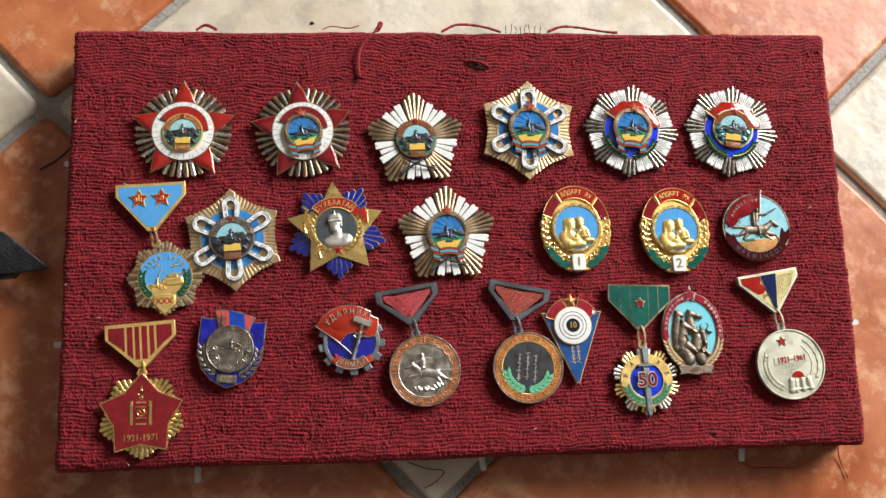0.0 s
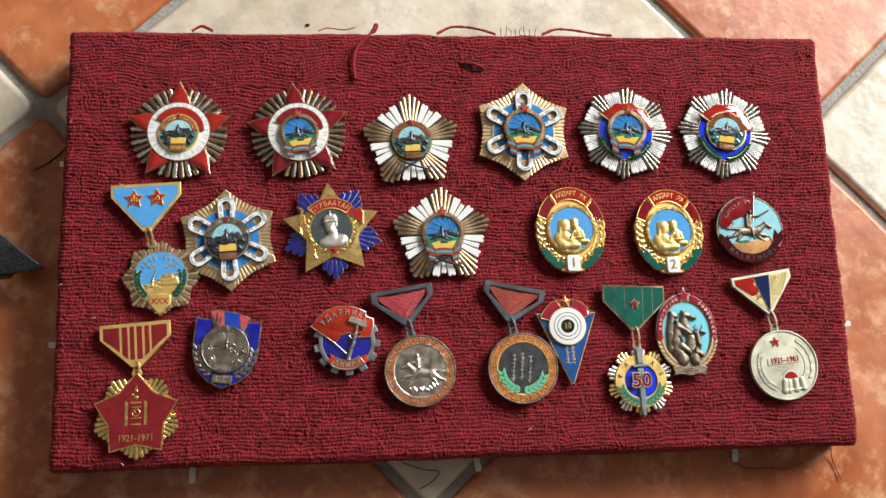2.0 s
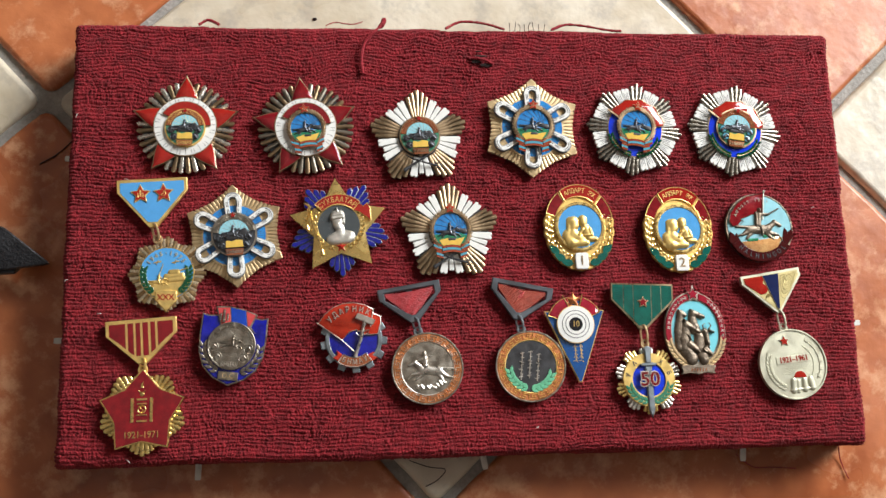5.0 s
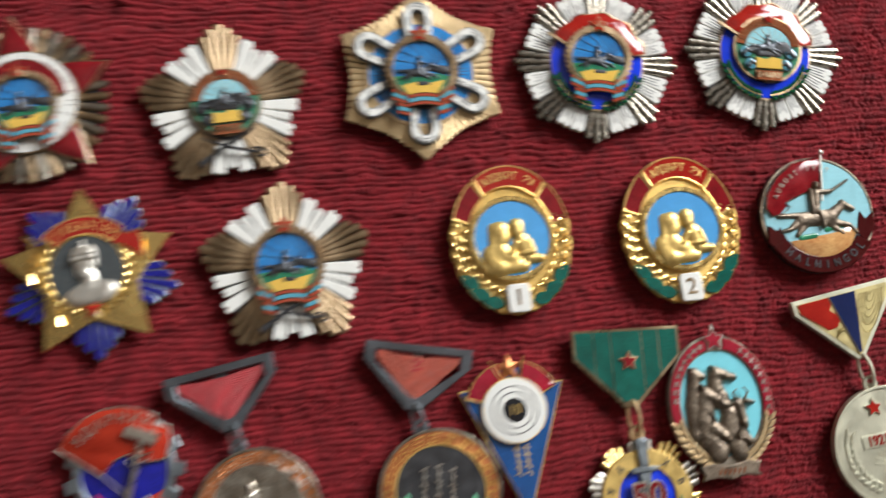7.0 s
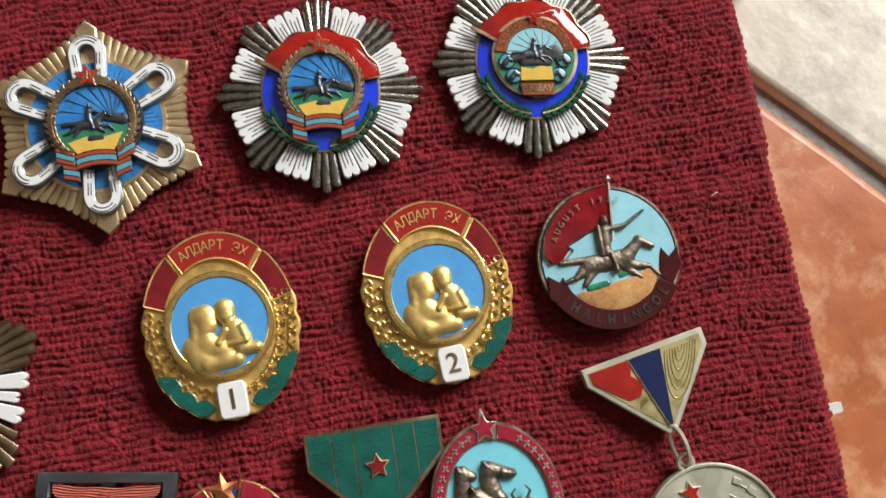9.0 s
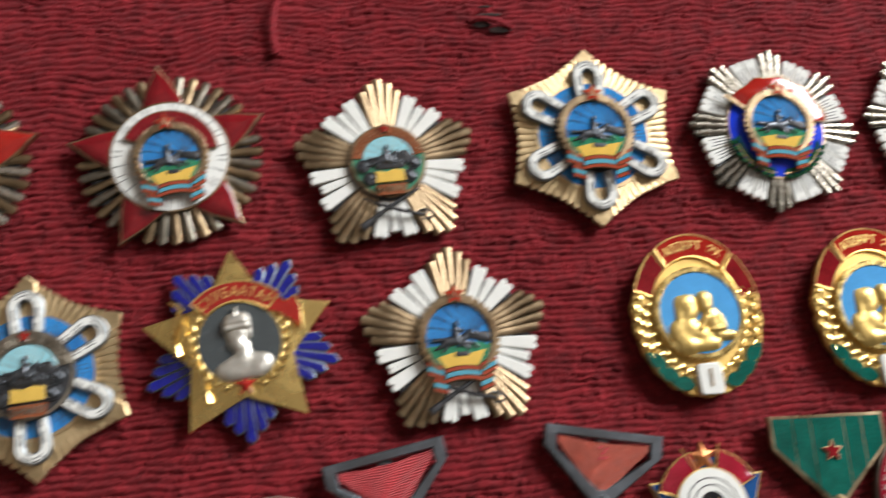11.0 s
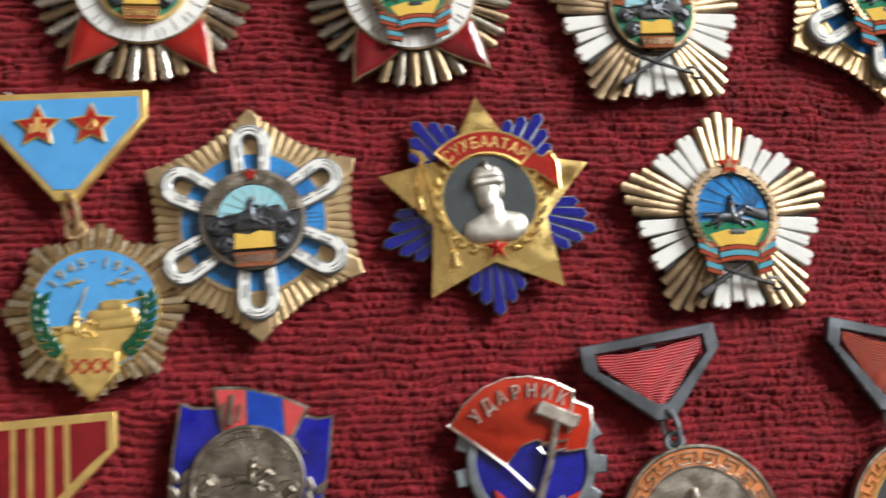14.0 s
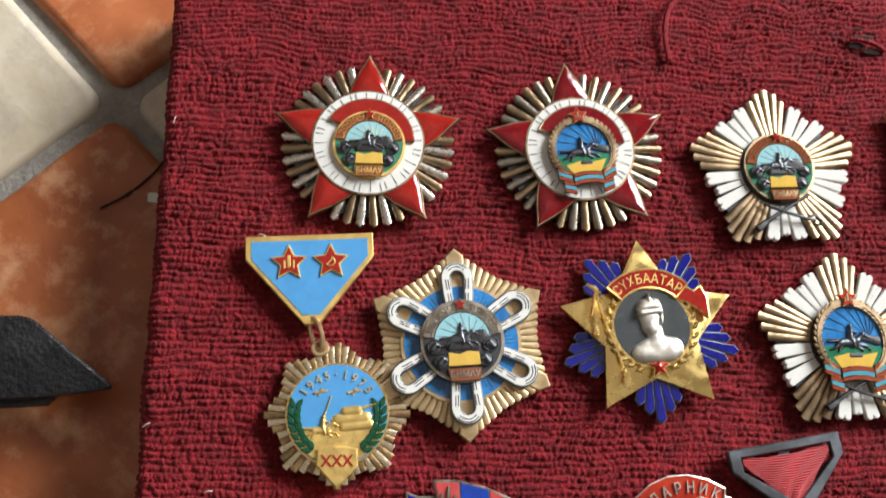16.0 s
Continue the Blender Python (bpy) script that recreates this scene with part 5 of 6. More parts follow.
def security_shield(x, y, turn, label):
    t = thing("badge", x, y, LIE, turn, label, "badge")
    poly = [(-15.4, 14.6), (-12.4, 13.8), (-8.4, 14.2), (8.4, 14.2), (12.4, 13.8), (15.4, 14.6), (15.6, 4), (15.0, -4), (12.4, -10.6), (7.4, -15.4), (0, -18.6),
            (-7.4, -15.4), (-12.4, -10.6), (-15.0, -4), (-15.6, 4)]
    made("body", TARNISH, t, plate, poly, 0.3, 2.2, 0.25)
    made("enamel", COBALT, t, plate, inset(poly[::-1] if area2(poly) < 0 else poly, 0.6), 1.9, 2.5, 0.3, crown=0.12, label="cobalt blue translucent enamel field")
    flag = [(-9.4, 18.0), (-3, 18.6), (4, 17.6), (10.4, 15.6), (8.0, 9.4), (10.8, 6.2), (7.0, 8.6), (-6.2, 9.2)]
    f = made("flag", TARNISH, t, plate, flag, 1.8, 3.1, 0.2)
    made("red_field", CORAL, f, plate, [(-8.6, 17.4), (-2.8, 17.9), (-1.6, 10.0), (-5.8, 9.8)], 3.0, 3.3, 0.06)
    made("blue_field", ULTRAMARINE, f, plate, [(-2.4, 17.9), (4.6, 16.9), (6.0, 9.6), (-1.2, 10.0)], 3.0, 3.3, 0.06)
    made("red_tip", CORAL, f, plate, [(5.0, 16.8), (9.5, 15.2), (7.4, 9.9), (6.4, 9.7)], 3.0, 3.3, 0.06)
    bm = bmesh.new()
    for xx in (-6.5, -3.3):
        line(bm, xx, 11.6, xx - 0.1, 15.0, 3.25, 0.7, 0.3)
    tube(bm, [(-4.9, 10.8, 3.4), (-5.0, 13.4, 3.6), (-5.1, 16.8, 3.4)], [0.8, 0.6, 0.5], 6)
    part("mark", bm, TARNISH, f)
    d = made("medallion", TARNISH, t, dome, 11.2, 1.8, 0.4, rim=1.9, n=48, label="dull silver round emblem with a rider in relief")
    bm = ring_poly_pair(bmesh.new(), 10.5, 11.2, 3.5, 4.1)
    meander(bm, 9.4, 18, 82, 6, 3.95, 1.1, 0.15)
    meander(bm, 9.4, 98, 162, 6, 3.95, 1.1, 0.15)
    plate(bm, star_poly(5, 1.5, 0.6, 0, 9.6), 3.8, 4.4, 0.1)
    for k in range(9):
        a = radians(15 + k * 18)
        line(bm, 2.4 + 1.2 * math.cos(a), 1.8 + 1.2 * math.sin(a), 8.0 * math.cos(a), 8.0 * math.sin(a), 3.85, 0.2, 0.15)
    for cx, cy in ((-8.0, -1.0), (8.0, -1.0), (-6.2, -5.4), (6.2, -5.4)):
        tube(bm, [(cx + 2.1 * math.cos(k * math.pi / 9), cy + 2.1 * math.sin(k * math.pi / 9), 3.95) for k in range(18)], 0.2, 4, True)
        relief(bm, [(cx - 0.6, cy - 0.8, 0.8, cx + 0.3, cy + 0.6, 0.7, 0.7), (cx + 0.3, cy + 0.6, 0.6, cx + 1.2, cy, 0.4, 0.6)], 3.8, 1.0, 0.15)
    relief(bm, HORSE + RIDER, 3.9, 0.9, 0.14, 0.85, 0.4, 0.4)
    for lx, ly in ((-3.4, -3.4), (-1, -3.0), (1.5, -3.6), (-0.5, -5.0), (2.8, -2.8)):
        line(bm, lx - 1.2, ly, lx + 1.2, ly, 3.85, 0.3, 0.25)
    part("relief", bm, TARNISH, d)
    rb = made("ribbon", TARNISH, d, plate, [(-3.8, -7.4), (3.8, -7.4), (3.6, -10.6), (-3.6, -10.6)], 3.4, 4.3, 0.15)
    bm = bmesh.new()
    letters(bm, "БНМАУ", 2.5, 4.25, 0.2, 0, -9.0, 0, 0.9, 0.02)
    part("lettering", bm, SILVER, rb)
    for a0, a1 in ((246, 186), (294, 354)):
        laurel("laurel", t, TARNISH, 13.2, a0, a1, 6, 2.4, 3.6, 1.5)
    pl = made("plaque", TARNISH, t, plate, [(-4.6, -12.2), (4.6, -12.2), (4.6, -16.0), (-4.6, -16.0)], 2.2, 3.2, 0.15)
    bm = bmesh.new()
    letters(bm, "D.C", 3.4, 3.15, 0.25, 0, -14.1, 0, 1.0, 0.02)
    part("lettering", bm, BRASS, pl)
    return t


def shock_worker_badge(x, y, turn, label):
    t = thing("badge", x, y, LIE, turn, label, "badge")
    gear = []
    n = 13
    for k in range(n):
        a = 360 / n * k
        for o, r in ((-0.30, 13.6), (-0.22, 16.0), (0.22, 16.0), (0.30, 13.6)):
            b = radians(a + o * 360 / n)
            gear.append((r * math.cos(b), r * math.sin(b)))
    made("gear", GUNMETAL, t, plate, gear, 0.4, 1.8, 0.25, label="grey toothed gear wheel")
    bm = ring_poly_pair(bmesh.new(), 11.6, 13.4, 1.6, 2.5)
    part("gear_ring", bm, GUNMETAL, t)
    made("field", COBALT, t, dome, 11.9, 1.7, 0.5, rim=0.2, label="cobalt blue enamel field")
    flag = [(-17.2, 6.6), (-14.6, 11.0), (-10.6, 14.6), (-6, 16.8), (-1, 17.4), (4.0, 16.6), (8.6, 14.6), (8.6, 12.6), (12.2, 11.4), (12.4, 8.0), (11.2, 3.0), (7.6, 2.4), (4.4, 2.4), (1.0, 4.6), (-2.4, 3.2), (-5.6, -0.8)]
    f = made("flag", ORANGE_RED, t, plate, flag, 1.8, 3.2, 0.3, tilt=lambda u, v: 0.25 * math.sin(u * 0.5), label="orange red enamel flag lettered in silver")
    bm = bmesh.new()
    outline(bm, flag, 3.05, 0.26)
    tube(bm, [(-17.8, 7.0, 2.9), (-5.6, -0.8, 3.1), (1.0, -6.4, 2.9)], 0.24, 5)
    line(bm, 8.6, 14.6, 7.6, 6.0, 3.1, 0.4, 0.3)
    arc_letters(bm, "УДАРНИК", 3.9, 14.9, 104, 12.6, 3.3, 0.3, cy=-0.6, squeeze=0.8, bold=0.02)
    part("lettering", bm, SILVER, f)
    bm = bmesh.new()
    plate(bm, moved([(-4.6, -1.5), (4.0, -1.5), (4.6, -0.6), (4.6, 1.5), (-4.0, 1.5), (-4.6, 0.8)], 5.0, 9.6, -20), 3.2, 5.0, 0.3)
    tube(bm, [(4.9, 9.0, 3.9), (3.4, 0.0, 4.0), (1.0, -8.6, 3.6)], [0.8, 0.85, 0.9], 8)
    part("hammer", bm, SILVER, t)
    bm = bmesh.new()
    tube(bm, [(1.0, 3.0, 3.5), (2.2, 1.6, 3.6), (6.6, 2.8, 3.6), (7.2, 4.6, 3.6), (2.2, 3.8, 3.6)], 0.3, 5, True)
    part("fist", bm, SILVER, t)
    rb = made("ribbon", BROWN, t, plate, sector(8.8, 13.2, 238, 312, 16), 2.2, 3.6, 0.2, label="dull red ribbon lettered in silver")
    bm = bmesh.new()
    outline(bm, sector(8.8, 13.2, 238, 312, 16), 3.5, 0.24)
    arc_letters(bm, "БНМАУ", 3.2, 11.0, 275, 14.0, 3.55, 0.25, inward=True, squeeze=0.85, bold=0.02)
    part("lettering", bm, SILVER, rb)
    for pts in ([(-4.8, -7.8), (-7.8, -5.6), (-7.4, -8.0), (-9.6, -9.2), (-6.6, -11.0)], [(6.6, -7.2), (10.0, -5.4), (9.2, -7.6), (11.6, -8.4), (8.6, -10.4)]):
        made("ribbon_end", ORANGE_RED, t, plate, pts, 2.0, 3.0, 0.2)
    return t


def ribbed_ribbon(bm, w, side, h, z, top=-2.2):
    """Folded silk: rows of fine ribs that sag in the middle, filling a five-sided opening."""
    ribs, per, n = 24, 4, 14
    lines_ = []
    for k in range(ribs * per + 1):
        y0 = top - k * (h - 2.6) / (ribs * per)
        f = max(0.0, (-y0 - side) / (h - side))
        half = (w / 2) * (1 - f) + 0.8 * f - 0.4 if -y0 > side else w / 2 - 0.5
        lines_.append([bm.verts.new((-half + 2 * half * i / n, y0 - 0.75 * math.cos(math.pi * (i / n - 0.5)) + 0.12 * math.sin(i * 1.3 + k * 0.2),
                                     z + 0.24 * math.sin(2 * math.pi * k / per) + 0.2 * math.sin(i * 0.9 + k * 0.11))) for i in range(n + 1)])
    for lo, hi in zip(lines_, lines_[1:]):
        for i in range(n):
            bm.faces.new((lo[i], lo[i + 1], hi[i + 1], hi[i]))
    return bm


SILK = material("red_silk_ribbon", (0.55, 0.045, 0.055), 0.6, 0, 0.2, 400, 0.0002, 3000, sheen=0.3)
SILK_FADED = material("faded_red_silk_ribbon", (0.56, 0.13, 0.08), 0.65, 0, 0.2, 400, 0.0002, 3000, sheen=0.3)


def ribbon_medal(x, y, turn, px, py, pturn, silk, kind, label):
    t = thing("medal", x, y, LIE, turn, label, "medal", "medals hung from dark ribbon frames")
    out, hole = bar_poly(30.6, 5.4, 18.4, 2.0), [(u, v - 2.3) for u, v in bar_poly(24.4, 3.6, 12.6, 1.0)]
    bm = bmesh.new()
    n = len(out)
    rings = []
    for poly, z in ((out, 0.6), (out, 2.3), (inset(out[::-1], 0.3)[::-1], 2.6), (inset(hole[::-1], -0.3)[::-1], 2.6), (hole, 2.3), (hole, 0.6)):
        rings.append([bm.verts.new((u, v, z)) for u, v in poly])
    for lo, hi in zip(rings, rings[1:]):
        for i in range(n):
            bm.faces.new((lo[i], lo[(i + 1) % n], hi[(i + 1) % n], hi[i]))
    part("frame", bm, STEEL, t, "dark steel five-sided frame")
    made("ribbon", silk, t, ribbed_ribbon, 24.4, 4.2, 16.4, 1.9, -2.6, label="ribbed red silk ribbon")
    if kind == "writing":
        bm = bmesh.new()
        for u, v in ((-0.7, -4.6), (0.7, -5.0), (0, -6.0), (-0.7, -7.4), (0.6, -7.2)):
            line(bm, u - 0.6, v, u + 0.5, v + 0.4, 2.25, 0.6, 0.12)
        part("stain", bm, SILK, t)
    jump_rings(t, 0.2, -17.2, GUNMETAL, *[v / MM for v in hung(t, x, y, px, py, turn)[0][:2]], 17.2)
    p = made("pendant", TARNISH, t, dome, 17.2, 0.6, 0.1, rim=1.8, n=64, label="round medal with a copper meander border")
    p.location, p.rotation_euler.z = hung(t, x, y, px, py, turn, pturn)
    bm = ring_poly_pair(bmesh.new(), 16.5, 17.2, 2.2, 2.9)
    part("rim", bm, TARNISH, p)
    bm = ring_poly_pair(bmesh.new(), 12.8, 16.4, 2.2, 2.6)
    part("border", bm, COPPER, p)
    bm = bmesh.new()
    meander(bm, 14.6, 0, 360, 20, 2.75, 2.1, 0.21, close=True)
    tube(bm, [(12.7 * math.cos(radians(a)), 12.7 * math.sin(radians(a)), 2.6) for a in range(0, 360, 8)], 0.3, 5, True)
    part("key_pattern", bm, GOLD_SOFT if kind == "writing" else SILVER, p)
    if kind == "rider":
        made("field", TARNISH, p, dome, 12.5, 2.4, 0.2, rim=0.15, label="worn silver field with a rider in relief")
        bm = bmesh.new()
        relief(bm, HORSE, 2.55, 1.5, 0.15, 1.85, 0.6, -1.6, True)
        relief(bm, [(u0, v0, r0, u1, v1, r1, h) for u0, v0, r0, u1, v1, r1, h in RIDER], 2.6, 1.6, 0.14, 1.75, -0.8, -1.0, True)
        tube(bm, [(-1.6, 5.2, 4.0), (-0.4, 6.2, 3.8), (2.8, 5.8, 3.4)], 0.22, 4)
        part("rider_relief", bm, SILVER, p)
        bm = bmesh.new()
        relief(bm, [(-5 + k * 1.5, -8.6 + 0.5 * math.sin(k * 2.1) + max(0, k - 5) * 0.9, 1.0, -4 + k * 1.5, -9.4 + max(0, k - 5) * 0.8, 0.8, 0.6 + 0.3 * (k % 2)) for k in range(9)], 2.4, 1.0, 0.16)
        part("cloud", bm, SILVER, p)
    else:
        made("field", OXIDE, p, dome, 12.5, 2.4, 0.1, rim=0.15, label="blackened field with raised vertical strokes")
        bm = bmesh.new()
        for c, cx in enumerate((-4.6, -0.6, 3.4)):
            for k in range(7):
                y0 = 7.4 - k * 1.9 - (1.0 if c != 1 else 0)
                line(bm, cx, y0, cx + 0.1, y0 - 1.9, 2.55, 0.45, 0.4)
                line(bm, cx - 1.0 + 0.5 * (k % 2), y0 - 0.7, cx + 0.9, y0 - 0.2 - 0.5 * (k % 3), 2.55, 0.4, 0.4)
        part("stroke", bm, SILVER, p)
        for a1 in (204, 336):
            laurel("laurel", p, MINT, 10.6, 270 + (5 if a1 > 270 else -5), a1, 6, 2.65, 3.7, 1.8, label="mint green laurel branch")
    return t


def marksman_badge(x, y, turn, label):
    t = thing("badge", x, y, LIE, turn, label, "badge")
    tri = [(-15.0, 7.0), (15.0, 6.6), (1.4, -28.0), (-0.2, -28.0)]
    b = made("pennant", GOLD_SOFT, t, plate, tri, 0.3, 1.8, 0.2, label="blue enamel triangular pennant edged in gilt")
    made("enamel", PENNANT, b, plate, inset(tri[::-1], 0.4), 1.7, 1.95, 0.05)
    bm = bmesh.new()
    for cx in (-1.0, 1.8):
        for k in range(5):
            tube(bm, [(cx - 0.9 + 0.4 * math.sin(k), -11 - k * 1.7, 2.0), (cx + 0.2, -10.2 - k * 1.8 + 0.4 * math.cos(2 * k), 2.0), (cx + 1.0, -11.2 - k * 1.8, 2.0)], 0.16, 4)
        line(bm, cx, -10, cx + 0.2, -18.6 + abs(cx), 1.9, 0.35, 0.15)
    part("stroke", bm, GOLD_SOFT, b)
    for a0, a1 in ((24, 72), (104, 160)):
        poly = sector(7.5, 13.8, a0, a1, 14)
        f = made("red_fan", PINK_RED, t, plate, poly, 1.4, 2.9, 0.3, tilt=lambda u, v: 0.3 * math.sin(math.atan2(v, u) * 22), label="crimson enamel pleated flag")
        bm = bmesh.new()
        outline(bm, poly, 2.75, 0.2)
        part("edge", bm, GOLD_SOFT, f)
    bm = bmesh.new()
    tube(bm, [(-2.4, 8.5, 2.8), (-5.4, 14.6, 2.6)], 0.34, 5)
    tube(bm, [(2.6, 8.5, 2.8), (4.6, 14.8, 2.6)], 0.34, 5)
    part("flagstaff", bm, GOLD, t)
    made("blue_gusset", PENNANT, t, plate, [(-4.2, 11.6), (4.0, 11.6), (2.6, 8.0), (-2.6, 8.0)], 1.2, 2.3, 0.1)
    made("star", COPPER, t, plate, star_poly(5, 4.2, 1.8, -0.2, 12.0), 2.2, 2.9, 0.15, crown=0.7)
    tg = made("target", GOLD_SOFT, t, dome, 9.3, 1.6, 0.1, rim=1.6, n=52)
    made("white_field", WHITE, tg, dome, 9.0, 3.1, 0.3, rim=0.25, n=52, label="white enamel target")
    bm = bmesh.new()
    for r in (6.7, 5.0):
        tube(bm, [(r * math.cos(radians(a)), r * math.sin(radians(a)), 3.36 + 0.3 * (1 - (r / 8.9) ** 2)) for a in range(0, 360, 9)], 0.17, 4, True)
    part("target_ring", bm, INK, tg)
    ds = made("bull", BLACK, tg, dome, 3.4, 3.3, 0.15, rim=0.35, n=32)
    bm = bmesh.new()
    letters(bm, "10", 4.0, 3.74, 0.15, 0, 0, 0, 0.9, 0.04)
    part("numeral", bm, GOLD, ds)
    return t


def guard_medal(x, y, turn, px, py, label):
    t = thing("medal", x, y, LIE, turn, label, "medal")
    poly = bar_poly(31.6, 8.4, 22.6, 2.0)
    b = made("bar", BRONZE, t, plate, poly, 0.6, 2.5, 0.2, label="brass five-sided bar with teal green enamel")
    def low(q):
        return -8.6 - (14.4 - abs(q)) * 0.98 if abs(q) < 14.6 else -8.0
    for x0, x1 in ((-15.0, -9.7), (-9.4, -4.7), (-4.4, 4.4), (4.7, 9.4), (9.7, 15.0)):
        pts = [(x0, -0.8), (x0, max(-20.2, low(x0)))] + ([(-2.0, -20.9), (2.0, -20.9)] if x0 < 0 < x1 else []) + [(x1, max(-20.2, low(x1))), (x1, -0.8)]
        e = made("enamel", TEAL, b, plate, pts, 2.3, 2.62, 0.05)
        if not x0 < 0 < x1:
            bm = bmesh.new()
            for k in range(6):
                yy = -2.4 - k * 1.15
                tube(bm, [(x0 + 0.5 + (x1 - x0 - 1.0) * i / 5, yy + 0.35 * math.sin(i * 1.6 + k), 2.58) for i in range(6)], 0.10, 3)
            part("ripple", bm, TEAL, e)
    small_star(b, 0.2, -9.4, 3.0, 2.6, DEEP_RED, BRASS)
    jump_rings(t, 0.1, -21.4, BRASS, *[v / MM for v in hung(t, x, y, px, py, turn)[0][:2]], 16.4)
    p = made("pendant", BRASS, t, dome, 13.0, 0.4, 0.1, rim=1.4, label="ray-edged pendant with sword and blue middle")
    p.location, p.rotation_euler.z = hung(t, x, y, px, py, turn, 1)
    for g in range(10):
        for o in (-10.8, -3.6, 3.6, 10.8):
            r1 = 16.2 if abs(o) < 5 else 15.2
            made("ray", GOLD if g % 2 else SILVER, p, flute, 90 + 36 * g + o, 9, r1, 0.6, 0.92, 0.5, 2.4, ridge=0.6, tip=0.4, fall=0.6)
    bm = ring_poly_pair(bmesh.new(), 8.2, 12.9, 1.4, 2.9)
    part("gilt_ring", bm, GOLD_SOFT, p)
    made("blue_disc", BRIGHT_BLUE, p, dome, 8.4, 1.8, 0.4, rim=0.4, label="royal blue enamel disc")
    bm = bmesh.new()
    for k in range(40):
        a = radians(k * 9)
        line(bm, 4.8 * math.cos(a), 4.8 * math.sin(a), 8.1 * math.cos(a), 8.1 * math.sin(a), 2.3, 0.12, 0.1)
    part("blue_ray", bm, BRIGHT_BLUE, p)
    bm = bmesh.new()
    for ch, a in (("У", 166), ("А", 130), ("Х", 52), ("Б", 16)):
        letters(bm, ch, 2.9, 2.85, 0.2, 10.5 * math.cos(radians(a)), 10.5 * math.sin(radians(a)), a - 90, 0.9, 0.03)
    part("lettering", bm, INK, p)
    laurel("laurel", p, LEAF, 10.4, 262, 205, 6, 2.8, 3.4, 1.5)
    laurel("laurel", p, LEAF, 10.4, 278, 335, 6, 2.8, 3.4, 1.5)
    bm = bmesh.new()
    bl = [(-1.7, 6.5), (1.7, 6.5), (1.6, -14.6), (0, -18.4), (-1.6, -14.6)]
    plate(bm, bl, 2.9, 3.7, 0.6)
    plate(bm, [(-4.4, 7.6), (-3.4, 6.6), (3.4, 6.6), (4.4, 7.6), (2.0, 8.2), (-2.0, 8.2)], 3.0, 4.0, 0.3)
    plate(bm, [(-1.3, 8.0), (1.3, 8.0), (1.5, 13.6), (1.9, 15.4), (0, 16.4), (-1.9, 15.4), (-1.5, 13.6)], 3.0, 4.1, 0.4)
    part("sword", bm, GUNMETAL, p)
    bm = bmesh.new()
    letters(bm, "50", 9.4, 3.7, 0.5, 0, 0, 0, 1.04, 0.30)
    nm = part("numeral", bm, SILVER, p)
    bm = bmesh.new()
    letters(bm, "50", 9.4, 4.15, 0.15, 0, 0, 0, 1.04, 0.04)
    part("enamel", bm, DEEP_RED, nm)
    return t


